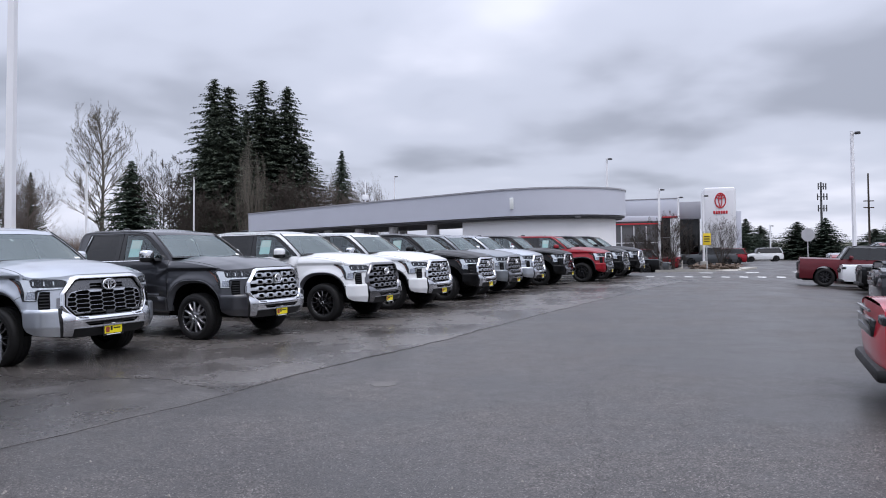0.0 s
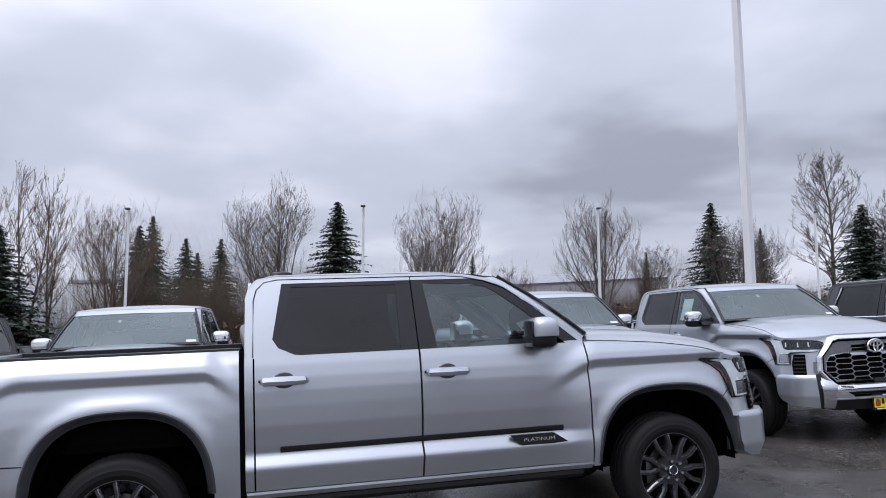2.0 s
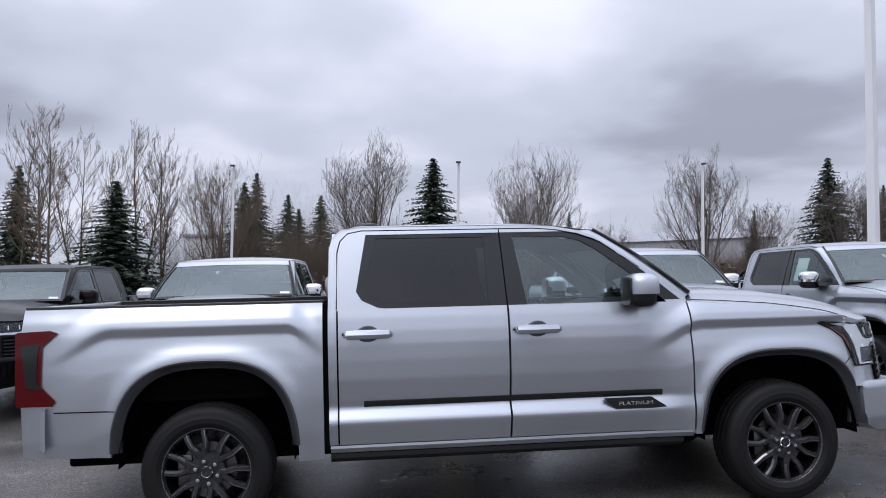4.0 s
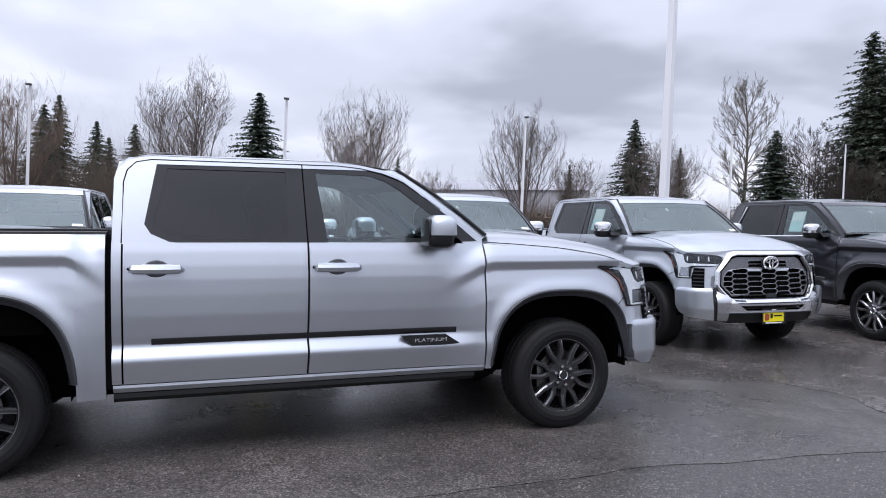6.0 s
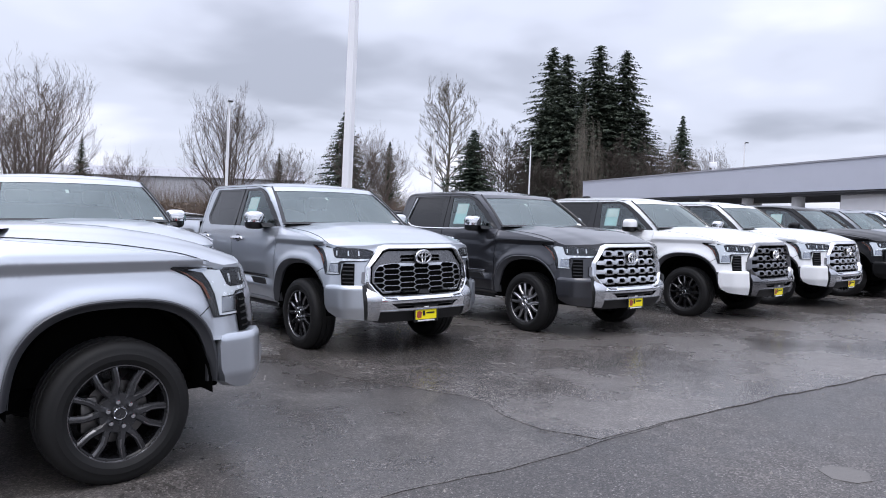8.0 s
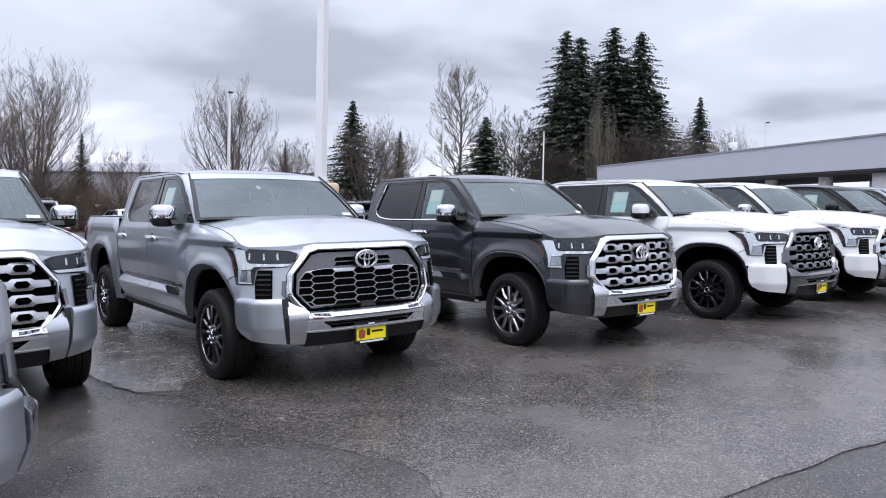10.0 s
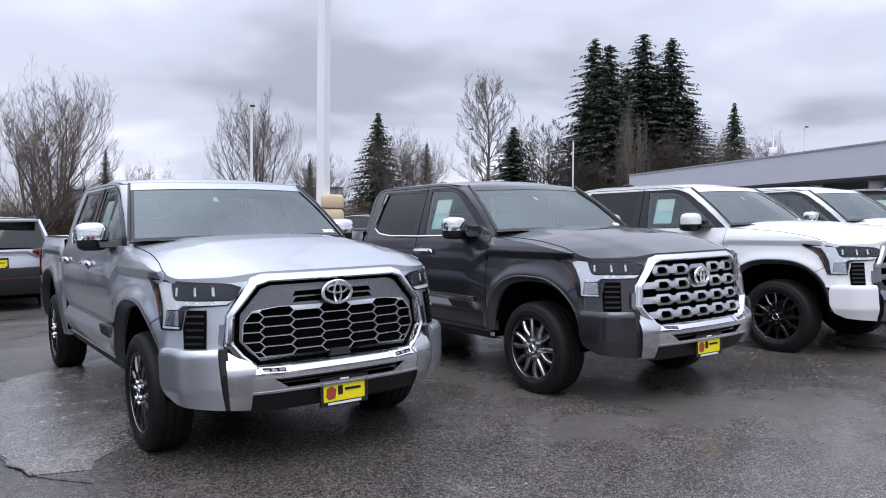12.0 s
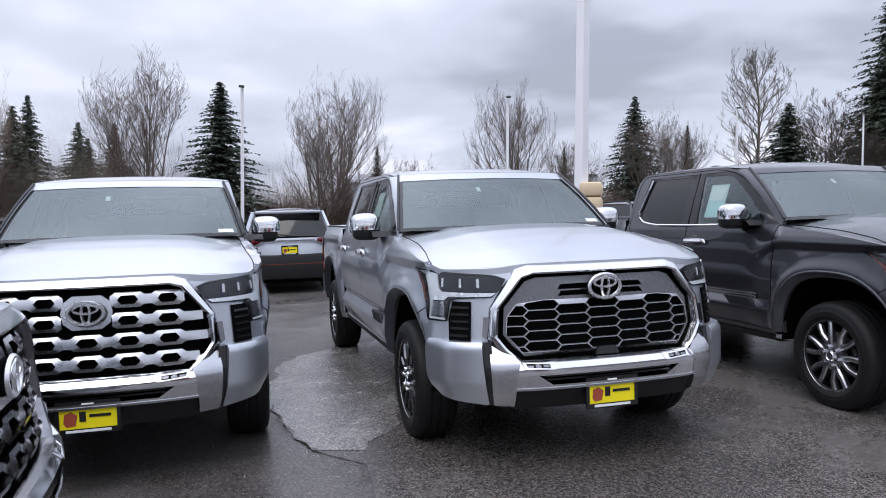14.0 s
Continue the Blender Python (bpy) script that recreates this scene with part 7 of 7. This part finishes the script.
for i, (x, y, h) in enumerate([(-32.5, 120.7, 22.0), (-34.6, 123.2, 19.5), (-31.0, 121.5, 18.0)]):
    bare_tree(x, y, h, i % 2, "poplar", TWIGPALE, i * 2.1, "leafless poplar with tall narrow stems", 0.8)
for i, (x, y, h) in enumerate([(-21.6, 128.3, 15.2), (-15.0, 129.2, 14.2), (-17.5, 128.0, 12.0)]):
    bare_tree(x, y, h, i % 3, "maple", None, i * 1.9)
bare_tree(22.7, 60.5, 4.6, 0, "maple", BARK, 0.6, "small leafless tree before the showroom")
for x, y, h in ((16.9, 58.0, 4.6), (18.6, 60.2, 5.0), (15.6, 59.0, 3.8)):
    bare_tree(x, y, h, 1, "dense", BARK, x, "brown leafless tree before the glass annex")

for x, y, h, r, s in [(-46.4, 144.7, 36.3, 6.6, 1), (-42.1, 139.8, 33.8, 6.0, 2), (-37.2, 145.3, 36.1, 6.8, 3), (-32.7, 148.5, 35.3, 6.6, 1), (-42.7, 154.2, 32.1, 6.5, 2), (-36.5, 152.0, 30.0, 6.5, 1), (-30.0, 150.5, 24.0, 6.5, 2), (-48.5, 146.0, 24.0, 6.5, 3)]:
    conifer(x, y, h, r * 1.55, s, FIR, "tall dark fir in a grove", "fir", x * 1.1)
for x, y, h, r, s in [(-83.0, 23.0, 14.4, 2.6, 1), (-83.3, 21.7, 13.4, 2.8, 2), (-101.1, 32.2, 14.4, 3.0, 1), (-90.3, 33.2, 13.2, 2.6, 2), (-92.5, 31.0, 11.5, 2.6, 1), (-51.8, 28.9, 11.5, 3.0, 2), (-45.6, 70.2, 13.0, 3.1, 1), (-41.7, 96.3, 14.0, 4.2, 2), (-19.4, 133.7, 19.8, 3.6, 1), (-80.7, -0.2, 13.6, 3.0, 1), (-60.5, 6.6, 9.8, 3.2, 2),
                      (47.0, 116.1, 6.4, 3.0, 1), (50.9, 119.9, 5.4, 3.4, 2), (44.5, 112, 5.0, 2.8, 2), (51.6, 108.7, 5.6, 4.0, 2), (54.4, 106.1, 6.0, 3.4, 1), (53.0, 87.1, 4.0, 3.2, 1), (47.6, 77.8, 5.4, 2.2, 2), (51.8, 81.3, 4.4, 2.8, 1), (58, 100, 4.2, 4.0, 2), (40.5, 108, 3.6, 3.4, 1)]:
    conifer(x, y, h, r * 1.65, s, SPRUCE, "dark green spruce at the edge of the lot", "spruce", x * 0.7)
for x, y, h, r in [(-52.2, 42.9, 7.6, 1.5), (-46.8, 60.7, 7.7, 1.6), (-53.0, 92.6, 12.3, 2.7)]:
    conifer(x, y, h, r * 1.3, 5, THUJA, "narrow cone-shaped dark evergreen tree", "thuja", x)

# the brown thicket along the lot's edge
rng = random.Random(11)
EDGE = [(-74, -14), (-68, 0), (-62, 12), (-55, 26), (-50, 42), (-47, 58), (-47, 76), (-48, 96), (-40, 112), (-28, 124), (-10, 133)]
g = Geo()
for (a, b), (c, d) in zip(EDGE, EDGE[1:]):
    ln = math.hypot(c - a, d - b)
    for i in range(int(ln * (260 if b < 30 else 130))):
        t = rng.random()
        x, y = a + (c - a) * t + rng.gauss(0, 1.8), b + (d - b) * t + rng.gauss(0, 1.8)
        h = abs(rng.gauss(2.4, 1.1)) * (1.9 if b < 14 else 1.2 if b < 30 else 1.0) + 0.4
        for _ in range(3):
            lx, ly = rng.gauss(0, 0.22) * h, rng.gauss(0, 0.22) * h
            w = 0.007 + 0.007 * rng.random()
            g.add([(x - w, y, -0.03), (x + w, y, -0.03), (x + lx * 0.4 - w * 0.7, y + ly * 0.4, h * 0.55), (x + lx * 0.4 + w * 0.7, y + ly * 0.4, h * 0.55), (x + lx, y + ly, h)], [(0, 1, 3, 2), (2, 3, 4)])
tagged(part("thicket", plain_mesh(g, "thicket"), BRUSH), "brown leafless thicket along the edge of the lot", "shrubs", "", "stuff")
g = Geo()
for (a, b), (c, d) in zip(EDGE, EDGE[1:]):
    for i in range(int(math.hypot(c - a, d - b) * 260)):
        t = rng.random()
        x, y, z = a + (c - a) * t + rng.gauss(0, 1.5), b + (d - b) * t + rng.gauss(0, 1.5), min(2.4, abs(rng.gauss(0, 1.1)))
        s = rng.uniform(0.08, 0.28)
        g.add([(x + rng.gauss(0, s), y + rng.gauss(0, s), z + rng.gauss(0, s * 0.7)) for _ in range(3)], [(0, 1, 2)])
tagged(part("undergrowth", plain_mesh(g, "undergrowth"), BRUSH), "low brown winter undergrowth", "shrubs", "", "stuff")
g = Geo()
for i in range(700):
    x, y, z = rng.uniform(20.2, 23.6), rng.uniform(59, 61.5), abs(rng.gauss(0.05, 0.16))
    s = 0.16
    g.add([(x + rng.gauss(0, s), y + rng.gauss(0, s), ground_z(x, y) + 0.15 + z + rng.gauss(0, s * 0.6)) for _ in range(3)], [(0, 1, 2)])
tagged(part("low_hedge", plain_mesh(g, "low_hedge"), BRUSH), "low brown hedge on the kerb island", "shrubs", "", "stuff")
